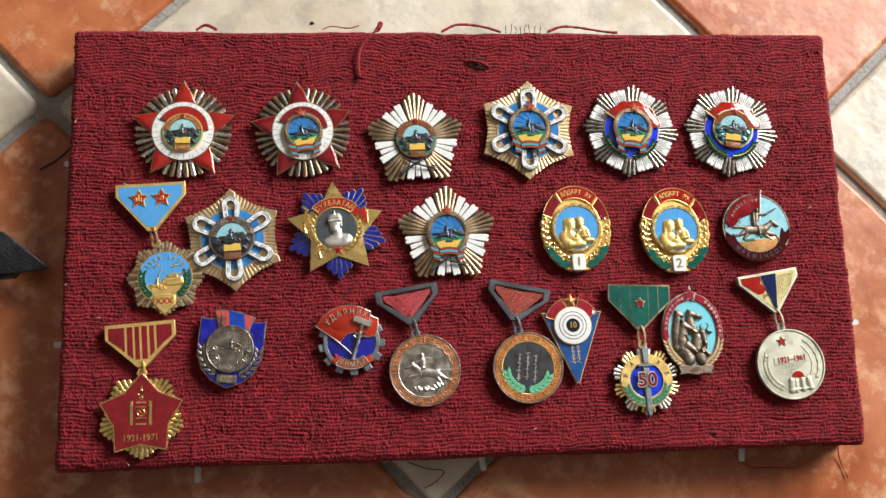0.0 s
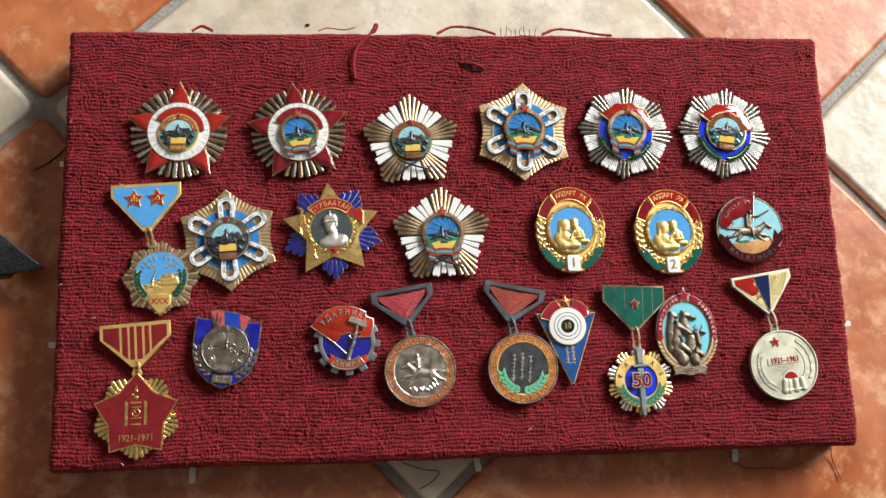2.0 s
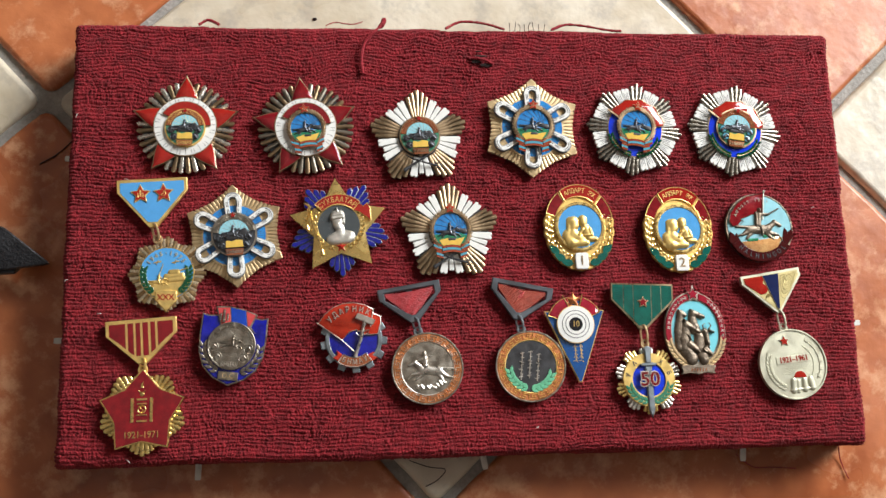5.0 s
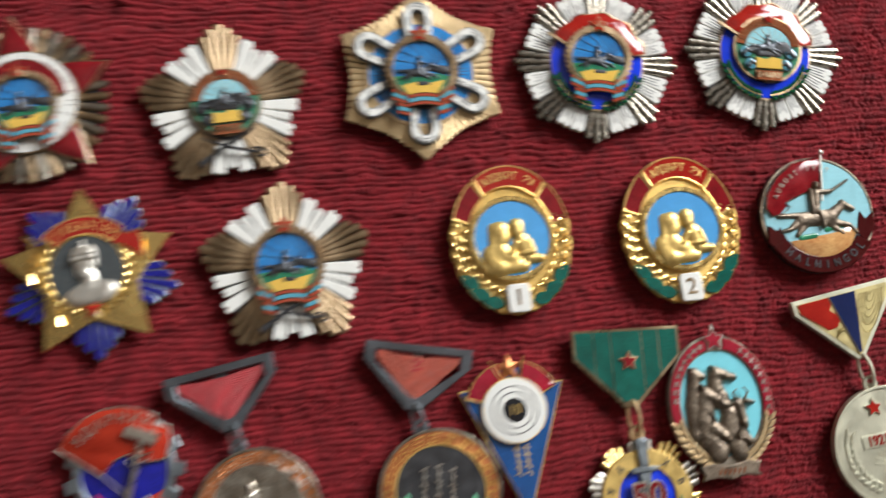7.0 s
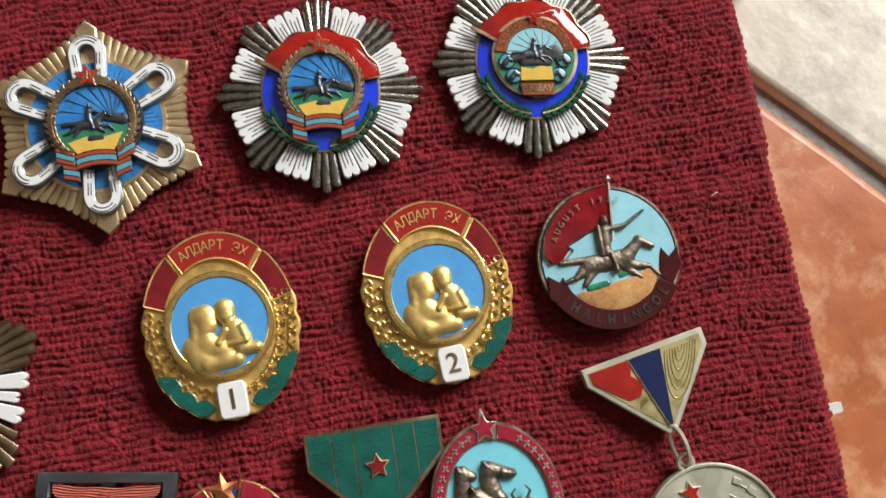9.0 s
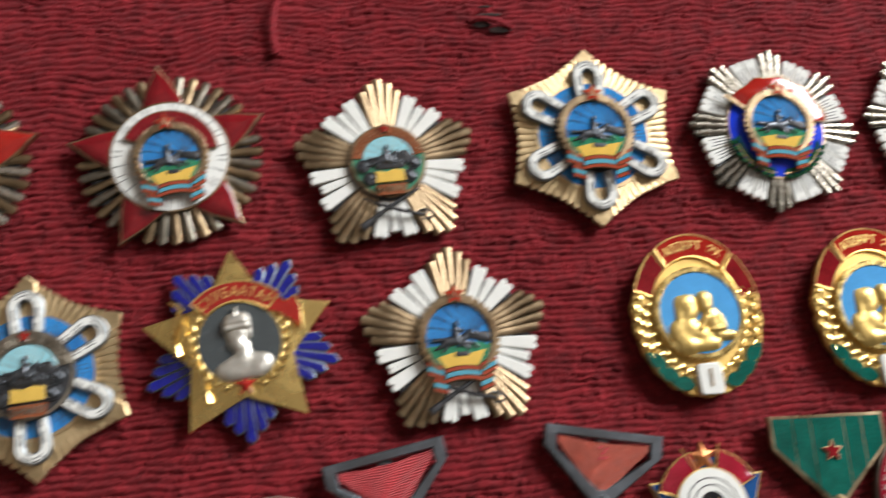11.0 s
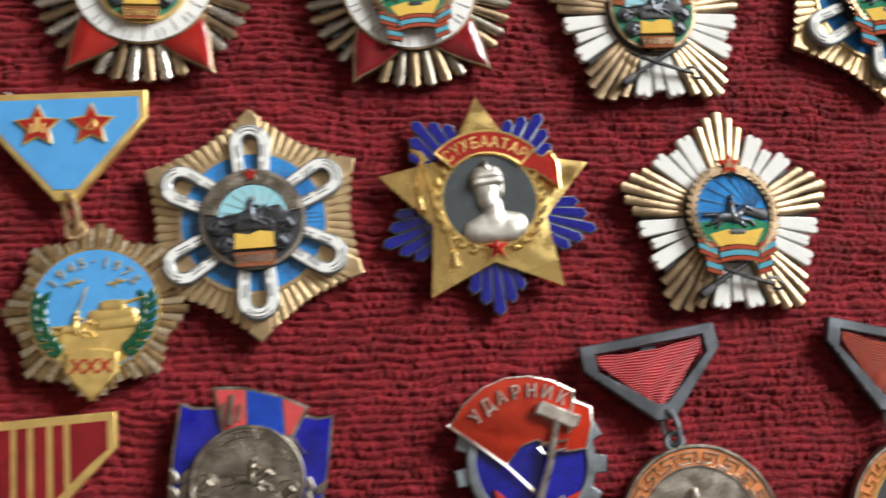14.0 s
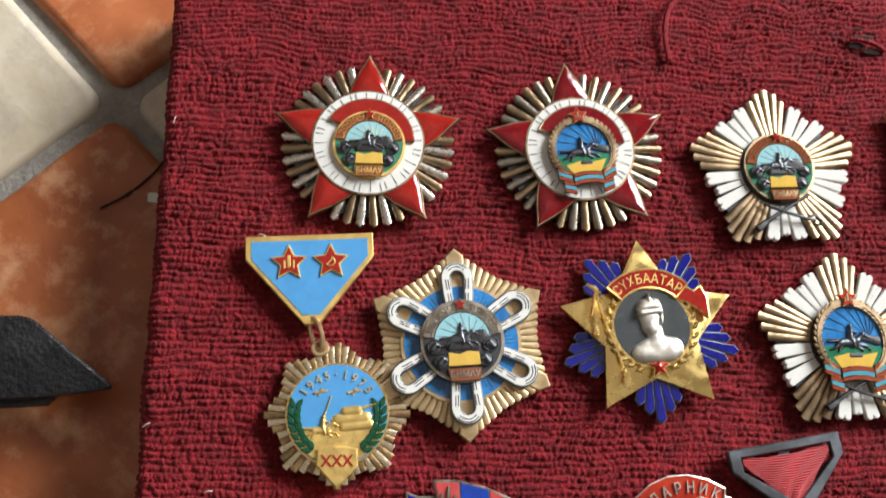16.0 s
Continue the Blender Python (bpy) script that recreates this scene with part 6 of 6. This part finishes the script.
def herder_badge(x, y, turn, label):
    t = thing("badge", x, y, LIE, turn, label, "badge")
    made("body", TARNISH, t, dome, 15.6, 0.3, 0.4, sy=1.26, rim=1.5, n=52)
    made("field", TURQUOISE, t, dome, 12.0, 2.0, 0.3, sy=1.36, rim=0.2, n=52, label="turquoise enamel field")
    bm = ring_poly_pair(bmesh.new(), 12.0 / 15.4, 1.0, 1.9, 2.6, 15.4, 19.4)
    part("border", bm, TARNISH, t)
    for a0, a1 in ((100, 196), (-16, 78)):
        poly = sector(0.80, 0.97, a0, a1, 24, 15.5, 19.5)
        b = made("red_border", PINK_RED, t, plate, poly, 2.2, 3.0, 0.2)
        bm = bmesh.new()
        for k in range(9):
            a = radians(a0 + 8 + (a1 - a0 - 30) * k / 8)
            c, s = 13.7 * math.cos(a), 17.3 * math.sin(a)
            line(bm, c - 0.7, s - 0.5, c + 0.7, s + 0.6, 2.95, 0.45, 0.25)
            line(bm, c + 0.6, s - 0.7, c - 0.3, s + 0.8, 2.95, 0.4, 0.25)
        part("stroke", bm, SILVER, b)
    small_star(t, 0, 18.2, 3.6, 2.9, PINK_RED, SILVER)
    bm = bmesh.new()
    plate(bm, [(-0.9, 19.6), (0.9, 19.6), (0.2, 23.0), (-0.4, 22.6)], 2.6, 3.4, 0.2)
    part("finial", bm, SILVER, t)
    laurel("grain", t, BRASS, 14.0, 256, 200, 9, 2.6, 3.0, 1.3, 1, 1.24)
    laurel("grain", t, BRASS, 14.0, 284, 340, 9, 2.6, 3.0, 1.3, 1, 1.24)
    bm = bmesh.new()
    relief(bm, [(-6.9, 9.0, 1.8, -4.9, 8.0, 1.2, 1.5), (-7.2, 7.6, 1.7, -7.8, 0.0, 2.8, 1.4), (-8.0, -2.0, 2.6, -8.4, -8.0, 2.2, 1.3), (-7.8, 10.4, 0.5, -7.6, 9.6, 0.6, 1.6)], 2.4, 1.0, 0.16)
    part("camel", bm, DARK_BRONZE, t)
    bm = bmesh.new()
    relief(bm, [(-0.6, 8.8, 1.9, 2.4, 7.8, 1.4, 1.8), (2.4, 7.6, 1.3, 4.4, 7.0, 1.15, 1.8), (-1.2, 7.6, 1.9, -0.6, 1.0, 2.8, 1.6), (0.8, 2.0, 1.6, 1.4, -2.0, 2.2, 1.5), (-1.6, 10.6, 0.5, -1.2, 9.8, 0.6, 1.8)], 2.4, 1.0, 0.15)
    part("camel", bm, DARK_BRONZE, t)
    bm = bmesh.new()
    relief(bm, [(-4.6, 3.4, 2.1, -1.4, 1.2, 1.7, 2.2), (-1.4, 1.2, 1.5, 1.4, -0.6, 1.25, 2.1), (-5.2, 2.6, 2.4, -5.6, -4.0, 3.4, 2.0), (-5.8, -5.0, 3.4, -5.2, -10.0, 3.2, 1.8), (-5.6, 5.8, 0.45, -5.2, 4.6, 0.7, 2.4)], 2.4, 1.0, 0.15)
    part("horse", bm, DARK_BRONZE, t)
    bm = bmesh.new()
    relief(bm, [(4.6, -0.6, 2.0, 5.6, -5.6, 1.4, 2.2), (2.0, -3.0, 2.6, 1.4, -8.0, 3.2, 1.8), (2.2, -0.4, 0.5, 4.0, 0.0, 0.6, 2.0), (7.0, 0.2, 0.7, 9.2, -0.6, 0.5, 1.9), (5.6, -6.0, 1.4, 5.8, -6.8, 1.2, 2.3)], 2.4, 1.0, 0.15)
    tube(bm, [(3.8, 0.8, 4.2), (3.2, 2.6, 4.2), (4.4, 3.6, 4.0)], [0.45, 0.35, 0.2], 5)
    tube(bm, [(6.4, 0.8, 4.2), (7.6, 2.6, 4.2), (6.6, 4.0, 4.0)], [0.45, 0.35, 0.2], 5)
    part("cow", bm, DARK_BRONZE, t)
    bm = bmesh.new()
    relief(bm, [(-3.6, -6.6, 2.4, -0.6, -9.0, 1.7, 2.6), (-5.0, -9.0, 3.2, -3.0, -13.5, 3.4, 2.0), (-1.0, -9.2, 1.4, 0.6, -10.2, 1.0, 2.5)], 2.4, 1.0, 0.15)
    tube(bm, [(-3.0, -4.6, 4.6), (-4.2, -2.2, 4.4), (-6.6, -0.8, 4.0)], [0.5, 0.4, 0.25], 5)
    part("goat", bm, DARK_BRONZE, t)
    bm = bmesh.new()
    relief(bm, [(4.2, -8.8, 1.9, 6.6, -11.4, 1.3, 2.4), (3.0, -12.0, 3.0, 3.4, -14.6, 2.4, 1.8)], 2.4, 1.0, 0.15)
    tube(bm, [(4.6 + 1.3 * math.cos(k * 0.8), -9.0 + 1.3 * math.sin(k * 0.8), 4.6) for k in range(7)], 0.4, 5)
    part("sheep", bm, DARK_BRONZE, t)
    rb = made("ribbon", DARK_BRONZE, t, plate, [(-9.0, -17.2), (-5.0, -16.6), (0, -17.6), (5.0, -16.6), (9.0, -17.2), (7.8, -19.6), (8.6, -21.2), (4, -20.6), (0, -21.4), (-4, -20.6), (-8.6, -21.2), (-7.8, -19.6)], 1.6, 3.4, 0.3)
    bm = bmesh.new()
    for k in range(6):
        line(bm, -3.6 + k * 1.4, -19.8, -3.3 + k * 1.4, -18.4, 3.35, 0.45, 0.2)
    part("stroke", bm, BROWN, rb)
    return t


def anniversary_medal(x, y, turn, px, py, pturn, label):
    t = thing("medal", x, y, LIE, turn, label, "medal")
    poly = bar_poly(31.6, 4.2, 21.0, 1.0)
    b = made("bar", CREAM_METAL, t, plate, poly, 0.6, 2.6, 0.25, label="pale gilt five-sided bar, red enamel partly chipped off")
    field = inset(poly[::-1], 1.2)
    made("bed", OLIVE_GILT, b, plate, field, 2.3, 2.72, 0.04, label="bare gilt bed with wavy engine turning")
    made("red_enamel", RED, b, plate, [(-14.2, -1.4), (-4.6, -1.4), (-4.2, -3.4), (-5.0, -5.2), (-3.6, -6.6), (-3.0, -8.6), (-4.4, -10.4), (-7.2, -10.6), (-14.0, -4.2)], 2.6, 2.95, 0.06)
    made("blue_enamel", NAVY, b, plate, [(-4.2, -1.4), (4.2, -1.4), (0.7, -19.0), (-0.3, -19.0)], 2.6, 2.95, 0.06)
    bm = bmesh.new()
    for k in range(6):
        w_, h_ = 0.6 + 0.7 * k, 1.2 + 2.1 * k
        tube(bm, [(9.2 + w_ * math.cos(th) - 0.42 * h_ * math.sin(th), -2.4 - h_ * math.sin(th), 2.72) for th in [q * math.pi / 12 for q in range(13)]], 0.17, 4)
        tube(bm, [(-3.2 + 0.45 * k * math.cos(i), -12.0 + 0.55 * k * math.sin(i) - 0.3 * k, 2.72) for i in (0.3, 1.0, 1.7, 2.4, 3.1)], 0.14, 4)
    tube(bm, [(-4.4, -1.2, 2.85), (-0.3, -19.4, 2.85)], 0.22, 4)
    part("ripple", bm, OLIVE_GILT, b)
    jump_rings(t, 0.2, -20.4, CREAM_METAL, *[v / MM for v in hung(t, x, y, px, py, turn)[0][:2]], 17.4)
    p = made("pendant", CREAM_METAL, t, dome, 17.4, 0.6, 0.1, rim=1.8, n=64, label="pale nickel round medal dated in red")
    p.location, p.rotation_euler.z = hung(t, x, y, px, py, turn, pturn)
    bm = ring_poly_pair(bmesh.new(), 16.6, 17.4, 2.2, 2.95)
    part("rim", bm, CREAM_METAL, p)
    small_star(p, -3.6, 11.4, 2.9, 2.4, RED, CREAM_METAL, turn=4)
    bm = bmesh.new()
    for k in range(17):
        a = radians(6 + k * 10.5)
        r1 = 11.4 if 5 < k < 13 else 9.0
        line(bm, 3.4 + 3.4 * math.cos(a), -5.6 + 3.4 * math.sin(a), 3.4 + r1 * math.cos(a), -5.6 + r1 * math.sin(a), 2.4, 0.25, 0.25)
    part("sun_ray", bm, CREAM_METAL, p)
    bm = bmesh.new()
    for r in (10.6, 13.8):
        tube(bm, [(r * math.cos(radians(a)), r * math.sin(radians(a)), 2.5) for a in range(-32, 66, 7)], 0.24, 4)
    for a in range(-28, 66, 16):
        plate(bm, sector(13.4, 15.0, a, a + 8, 3), 2.3, 2.8, 0.12)
    part("gear", bm, CREAM_METAL, p)
    laurel("grain", p, CREAM_METAL, 12.4, 250, 165, 11, 2.35, 2.8, 1.3)
    made("label_panel", CREAM_METAL, p, plate, moved([(-9.0, -1.9), (9.0, -1.9), (9.0, 1.9), (-9.0, 1.9)], 0.4, 2.4, 6), 2.3, 2.75, 0.1)
    bm = bmesh.new()
    letters(bm, "1921–1961", 3.9, 2.72, 0.18, 0.4, 2.4, 6, 0.86, 0.05)
    part("date", bm, RED, p)
    made("sun", RED, p, plate, sector(0, 3.2, 0, 180, 14, cx=3.0, cy=-6.6), 2.3, 2.85, 0.15)
    bm = bmesh.new()
    relief(bm, [(-0.6, -8.0, 1.6, -0.8, -13.0, 1.6, 0.8), (1.8, -8.4, 1.2, 1.6, -13.2, 1.2, 0.6), (5.0, -7.8, 1.5, 5.2, -12.4, 1.5, 0.8), (8.2, -7.4, 1.6, 9.0, -11.6, 1.6, 0.8), (-2.0, -12.8, 0.7, 10, -11.6, 0.7, 0.6)], 2.35, 1.2, 0.18)
    part("book", bm, CREAM_METAL, p)
    return t


# ---- the collection, row by row ----
banner_order(-128.5, 61.8, 0.0, "old", "silver order with red enamel star points around a white ring")
banner_order(-69.9, 61.7, 7.0, "new", "tarnished order with dark red star points around a white ring")
star_order(-13.5, 57.0, 2.5, "old", "star-shaped order of white and gilt rays with green emblem")
polar_order(44.4, 62.2, -1.5, "new", "gilt six-pointed order with white loops and blue rider emblem")
labour_order(98.0, 61.7, -6.5, "new", "dark and white rayed order with blue oval and red banner")
labour_order(151.2, 61.2, -8.0, "old", "dark and white rayed order with green emblem and red banner")
victory_medal(-143.6, 35.2, 3.2, 5.8, -47.1, -2.5, "gilt medal hung from a sky blue bar with two red stars")
polar_order(-103.8, 6.9, 4.0, "old", "gilt six-pointed order with white loops and dark emblem")
leader_order(-53.8, 11.0, 4.5, "gilt star order with silver portrait on cobalt blue rays")
star_order(0.6, 7.8, 1.0, "new", "star-shaped order of white and gilt rays with blue emblem")
mother_order(65.7, 10.0, 0.5, "1", "gilt oval order with red banner and plaque numbered one")
mother_order(116.6, 8.5, 1.0, "2", "gilt oval order with red banner and plaque numbered two")
battle_badge(159.4, 9.2, -4, "round enamel badge of a galloping rider under a crimson flag")
jubilee_star_medal(-146.4, -33.0, 4.2, -144.1, -76.2, "gilt medal with wine red star hung from a striped bar")
security_shield(-104.2, -46.4, -6.0, "cobalt blue shield badge with a dull silver medallion")
shock_worker_badge(-47.0, -44.2, -3.0, "gear-edged badge with orange red flag and silver hammer")
ribbon_medal(-20.7, -18.3, 9.6, -12.1, -58.8, 0, SILK, "rider", "worn silver medal of a rider hung from red ribbon")
ribbon_medal(36.0, -18.0, -11.5, 37.9, -58.8, -6, SILK_FADED, "writing", "blackened medal with green laurel hung from faded ribbon")
marksman_badge(60.9, -38.9, 1.5, "white target badge on a blue triangular pennant")
guard_medal(95.6, -19.1, -2.2, 95.9, -66.5, "ray-edged medal with sword hung from a green bar")
herder_badge(121.0, -43.2, 0.0, "oval turquoise badge with livestock heads in bronze relief")
anniversary_medal(162.1, -14.0, 8.8, 169.7, -60.5, 0, "pale nickel medal hung from a chipped enamel bar")

# each one is held off the pile by the post of its clasp
for ob_ in [o for o in scene.objects if o.parent is None and o.name.split(".")[0] in ("order_badge", "medal", "badge")]:
    bm_ = bmesh.new()
    tube(bm_, [(0, -3.0, -3.4), (0, -3.0, 1.0)], 1.6, 10)
    part("clasp_post", bm_, STEEL, ob_)

# ---- strips, threads and specks round the board ----
STRIP = material("clear_plastic", (0.62, 0.62, 0.56), 0.3, 0, 0.1, 300)
GROUND = FLOOR / MM


def strip(x, y, turn, z, length=7.0, w=2.9):
    t = thing("plastic_strip", x, y, z, turn, "small clear plastic strip sticking out from under the board", "strip", "strips along the board")
    bm = bmesh.new()
    plate(bm, [(-length, -w / 2), (length * 0.9, -w / 2), (length, -w / 2 + 0.4), (length, w / 2 - 0.3), (length * 0.85, w / 2), (-length, w / 2)], 0, 0.6, 0.12)
    me = part("strip", bm, STRIP, t)
    return t


for sx_, sy_, st_ in ((-182.6, 50.2, 180), (-183.0, -41.0, 178), (-121.5, -101.0, 268), (15.8, -100.4, 280), (149.0, -100.2, 264), (208.8, -38.8, 2)):
    strip(sx_, sy_, st_, 6.0 if sy_ > -90 else 0.5)

THREAD = material("red_thread", (0.26, 0.012, 0.02), 0.9, 0, 0.25, 900, 0.0003, 4000)
DARK_THREAD = material("dark_thread", (0.03, 0.015, 0.012), 0.9, 0, 0.2, 900)


def thread(pts, r, mat, label, wobble=0.3, seed=0):
    """A loose yarn through points, smoothed, with fluff in its thickness."""
    rng, fine = random.Random(seed), []
    P = [Vector(p) for p in pts]
    for i in range(len(P) - 1):
        a, b, c, d = P[max(0, i - 1)], P[i], P[i + 1], P[min(len(P) - 1, i + 2)]
        for k in range(10):
            u = k / 10
            fine.append(0.5 * ((2 * b) + (c - a) * u + (2 * a - 5 * b + 4 * c - d) * u * u + (3 * b - a - 3 * c + d) * u ** 3) + Vector((rng.uniform(-1, 1), rng.uniform(-1, 1), 0)) * wobble * 0.2)
    fine.append(P[-1])
    base = Vector(pts[0])
    t = thing("loose_thread", base.x, base.y, base.z, 0, label, "thread", "loose threads")
    bm = bmesh.new()
    tube(bm, [tuple(p - base) for p in fine], [r * rng.uniform(0.7, 1.15) for _ in fine], 6)
    part("yarn", bm, mat, t)
    return t


thread([(-41.2, 91.5, 19.6), (-42.0, 98.7, 20.2), (-40.3, 107.7, 20.4), (-35.0, 114.2, 20.4), (-31.5, 118.2, 18.6)], 0.85, THREAD, "loose red yarn lying on the cloth", seed=1)
thread([(-31.8, 117.7, 18.8), (-30.5, 120.2, 17.6), (-30.0, 122.7, 16.1)], 1.3, THREAD, "frayed red yarn end at the board edge", seed=2)
thread([(2.0, 117.3, 18.2), (7.5, 121.1, 16.6), (12.0, 122.3, 16.2), (20.0, 121.9, 16.0), (27.0, 120.3, 16.2), (33.0, 117.5, 17.6)], 0.8, THREAD, "loop of red yarn over the board edge", seed=3)
thread([(58.0, 117.7, 17.6), (66.0, 121.3, 16.4), (76.0, 120.9, 16.2), (88.0, 118.7, 16.6), (96.0, 117.7, 17.2)], 0.8, THREAD, "loop of red yarn over the board edge", seed=4)
thread([(-124.0, 117.7, 17.6), (-119.5, 120.7, 17.0), (-114.0, 117.9, 17.6)], 0.9, THREAD, "loop of red yarn over the board edge", seed=5)
thread([(-60.0, 118.3, 17.6), (-55.0, 121.1, 15.6), (-47.0, 120.1, 15.6), (-41.0, 122.1, 14.6)], 0.35, THREAD, "thin frayed red thread at the board edge", seed=6)
thread([(149.0, -104.0, GROUND + 2), (158.0, -110.5, GROUND + 0.8), (168.0, -111.0, GROUND + 0.8), (181.0, -112.0, GROUND + 0.8)], 0.28, THREAD, "thin red thread lying on the tiles", seed=7)
thread([(203.0, -99.0, GROUND + 6), (205.5, -108.0, GROUND + 1), (209.0, -118.0, GROUND + 0.8)], 0.32, THREAD, "thin red thread lying on the tiles", seed=8)
thread([(-20.0, -102.0, GROUND + 2), (-10.0, -105.5, GROUND + 1), (-2.0, -107.0, GROUND + 1), (-6.0, -112.0, GROUND + 0.8), (-12.0, -115.0, GROUND + 0.8)], 0.25, DARK_THREAD, "thin dark thread lying on the tiles", seed=9)
thread([(-207.0, 52.5, GROUND + 0.7), (-199.0, 57.5, GROUND + 0.7), (-192.0, 64.5, GROUND + 0.8), (-186.0, 72.0, GROUND + 3)], 0.42, DARK_THREAD, "dark brown thread lying on the tiles", seed=10)
PALE_THREAD = material("pale_thread", (0.55, 0.5, 0.45), 0.8, 0, 0.1, 900)
thread([(-182.6, 36.0, 4.0), (-184.4, 24.0, 5.0), (-183.0, 12.0, 6.0), (-184.6, -8.0, 4.0), (-183.4, -20.0, 5.0)], 0.22, PALE_THREAD, "thin pale thread hanging along the board side", seed=11)
for k, (fx, fy, fa) in enumerate(((-181.0, 68.0, 70), (-166.0, -30.0, 10), (-182.0, -14.0, 30), (-150.0, -98.0, 140), (-156.0, 35.5, -20), (40.0, -88.0, 30), (190.0, 20.0, 20))):
    ca, sa = math.cos(radians(fa)), math.sin(radians(fa))
    thread([(fx - ca, fy - sa, 19.6), (fx, fy + 0.2, 20.0), (fx + ca, fy + sa, 19.7)], 0.16, PALE_THREAD, "tiny pale fibre on the red cloth", seed=20 + k)
for k in range(8):
    fx = 36.0 + 2.6 * k
    thread([(fx, 117.0, 17.1), (fx + 0.5 * math.sin(k), 119.6, 16.6), (fx + 0.9 * math.sin(2.1 * k), 121.6 + 0.8 * math.sin(k * 1.7), 17.0)], 0.2, DARK_THREAD, "short dark frayed thread at the board edge", seed=40 + k)

# worn place in the cloth where the backing shows
worn = thing("worn_patch", 19.7, 99.3, 18.9, 0, "dark worn gap between the yarns of the cloth", "worn patch")
for wx, wy, wl, ww in ((0, 2.6, 7.5, 1.1), (-2.4, -0.4, 5.0, 2.0), (3.0, -2.2, 7.0, 2.0), (-1.0, 5.2, 4.0, 0.8)):
    made("gap", DARK_THREAD, worn, dome, 1.0, 0.2, 0.35, sx=wl / 2, sy=ww / 2, cx=wx, cy=wy, n=14, m=3)
thread([(15.5, 100.7, 19.6), (19.0, 100.1, 20.2), (23.0, 98.9, 20.0), (26.0, 97.1, 19.4)], 0.9, THREAD, "loose red yarn across the worn patch", seed=60)

speck = thing("speck", -66.8, 135.5, GROUND, 0, "small black speck of dirt on the tile", "speck")
made("grain", DARK_THREAD, speck, dome, 1.2, 0, 1.0, sy=0.8, n=10, m=3)

# ---- the black forged foot beside the board ----
IRON = material("black_painted_iron", (0.016, 0.016, 0.018), 0.36, 0.0, 0.3, 160, 0.0006, 700, rough_vary=0.15)


def iron_stand():
    """The end of a low iron stand: pointed leaves, bent up from a foot and worn to bare metal on their edges."""
    t = thing("iron_stand", -226.0, -6.0, GROUND, 0, "black painted iron stand with pointed flat leaves", "stand")
    made("foot", IRON, t, plate, [(-30, -15), (-16, -13), (-13, -9), (-13, 6), (-17, 9), (-30, 9)], 0, 14, 1.2)
    bm = bmesh.new()
    poly = [(-40, 22), (6.5, 22), (9.5, 21.2), (30.5, 4.4), (31.0, 3.4), (29.5, 2.8), (13, 0.6), (-40, -2)]
    plate(bm, poly, 14.5, 18.0, 0.6, tilt=lambda u, v: -0.02 * u + 0.03 * v)
    part("leaf", bm, IRON, t)
    bm = bmesh.new()
    plate(bm, [(-40, 4), (4, 3), (17, 2), (14, -1.0), (-40, -4)], 11.5, 15.0, 0.5)
    part("lower_leaf", bm, IRON, t)
    bm = bmesh.new()
    plate(bm, [(-46, 58), (-13, 67), (-8.5, 63), (-8.0, 57), (-16, 46), (-46, 34)], 12, 17, 0.8)
    part("leaf", bm, IRON, t)
    made("stem", IRON, t, plate, [(-46, -30), (-34, -30), (-34, 70), (-46, 70)], 0, 13, 1.5)
    return t


iron_stand()

# ---- the tiles, last of all ----
lay_tiles()
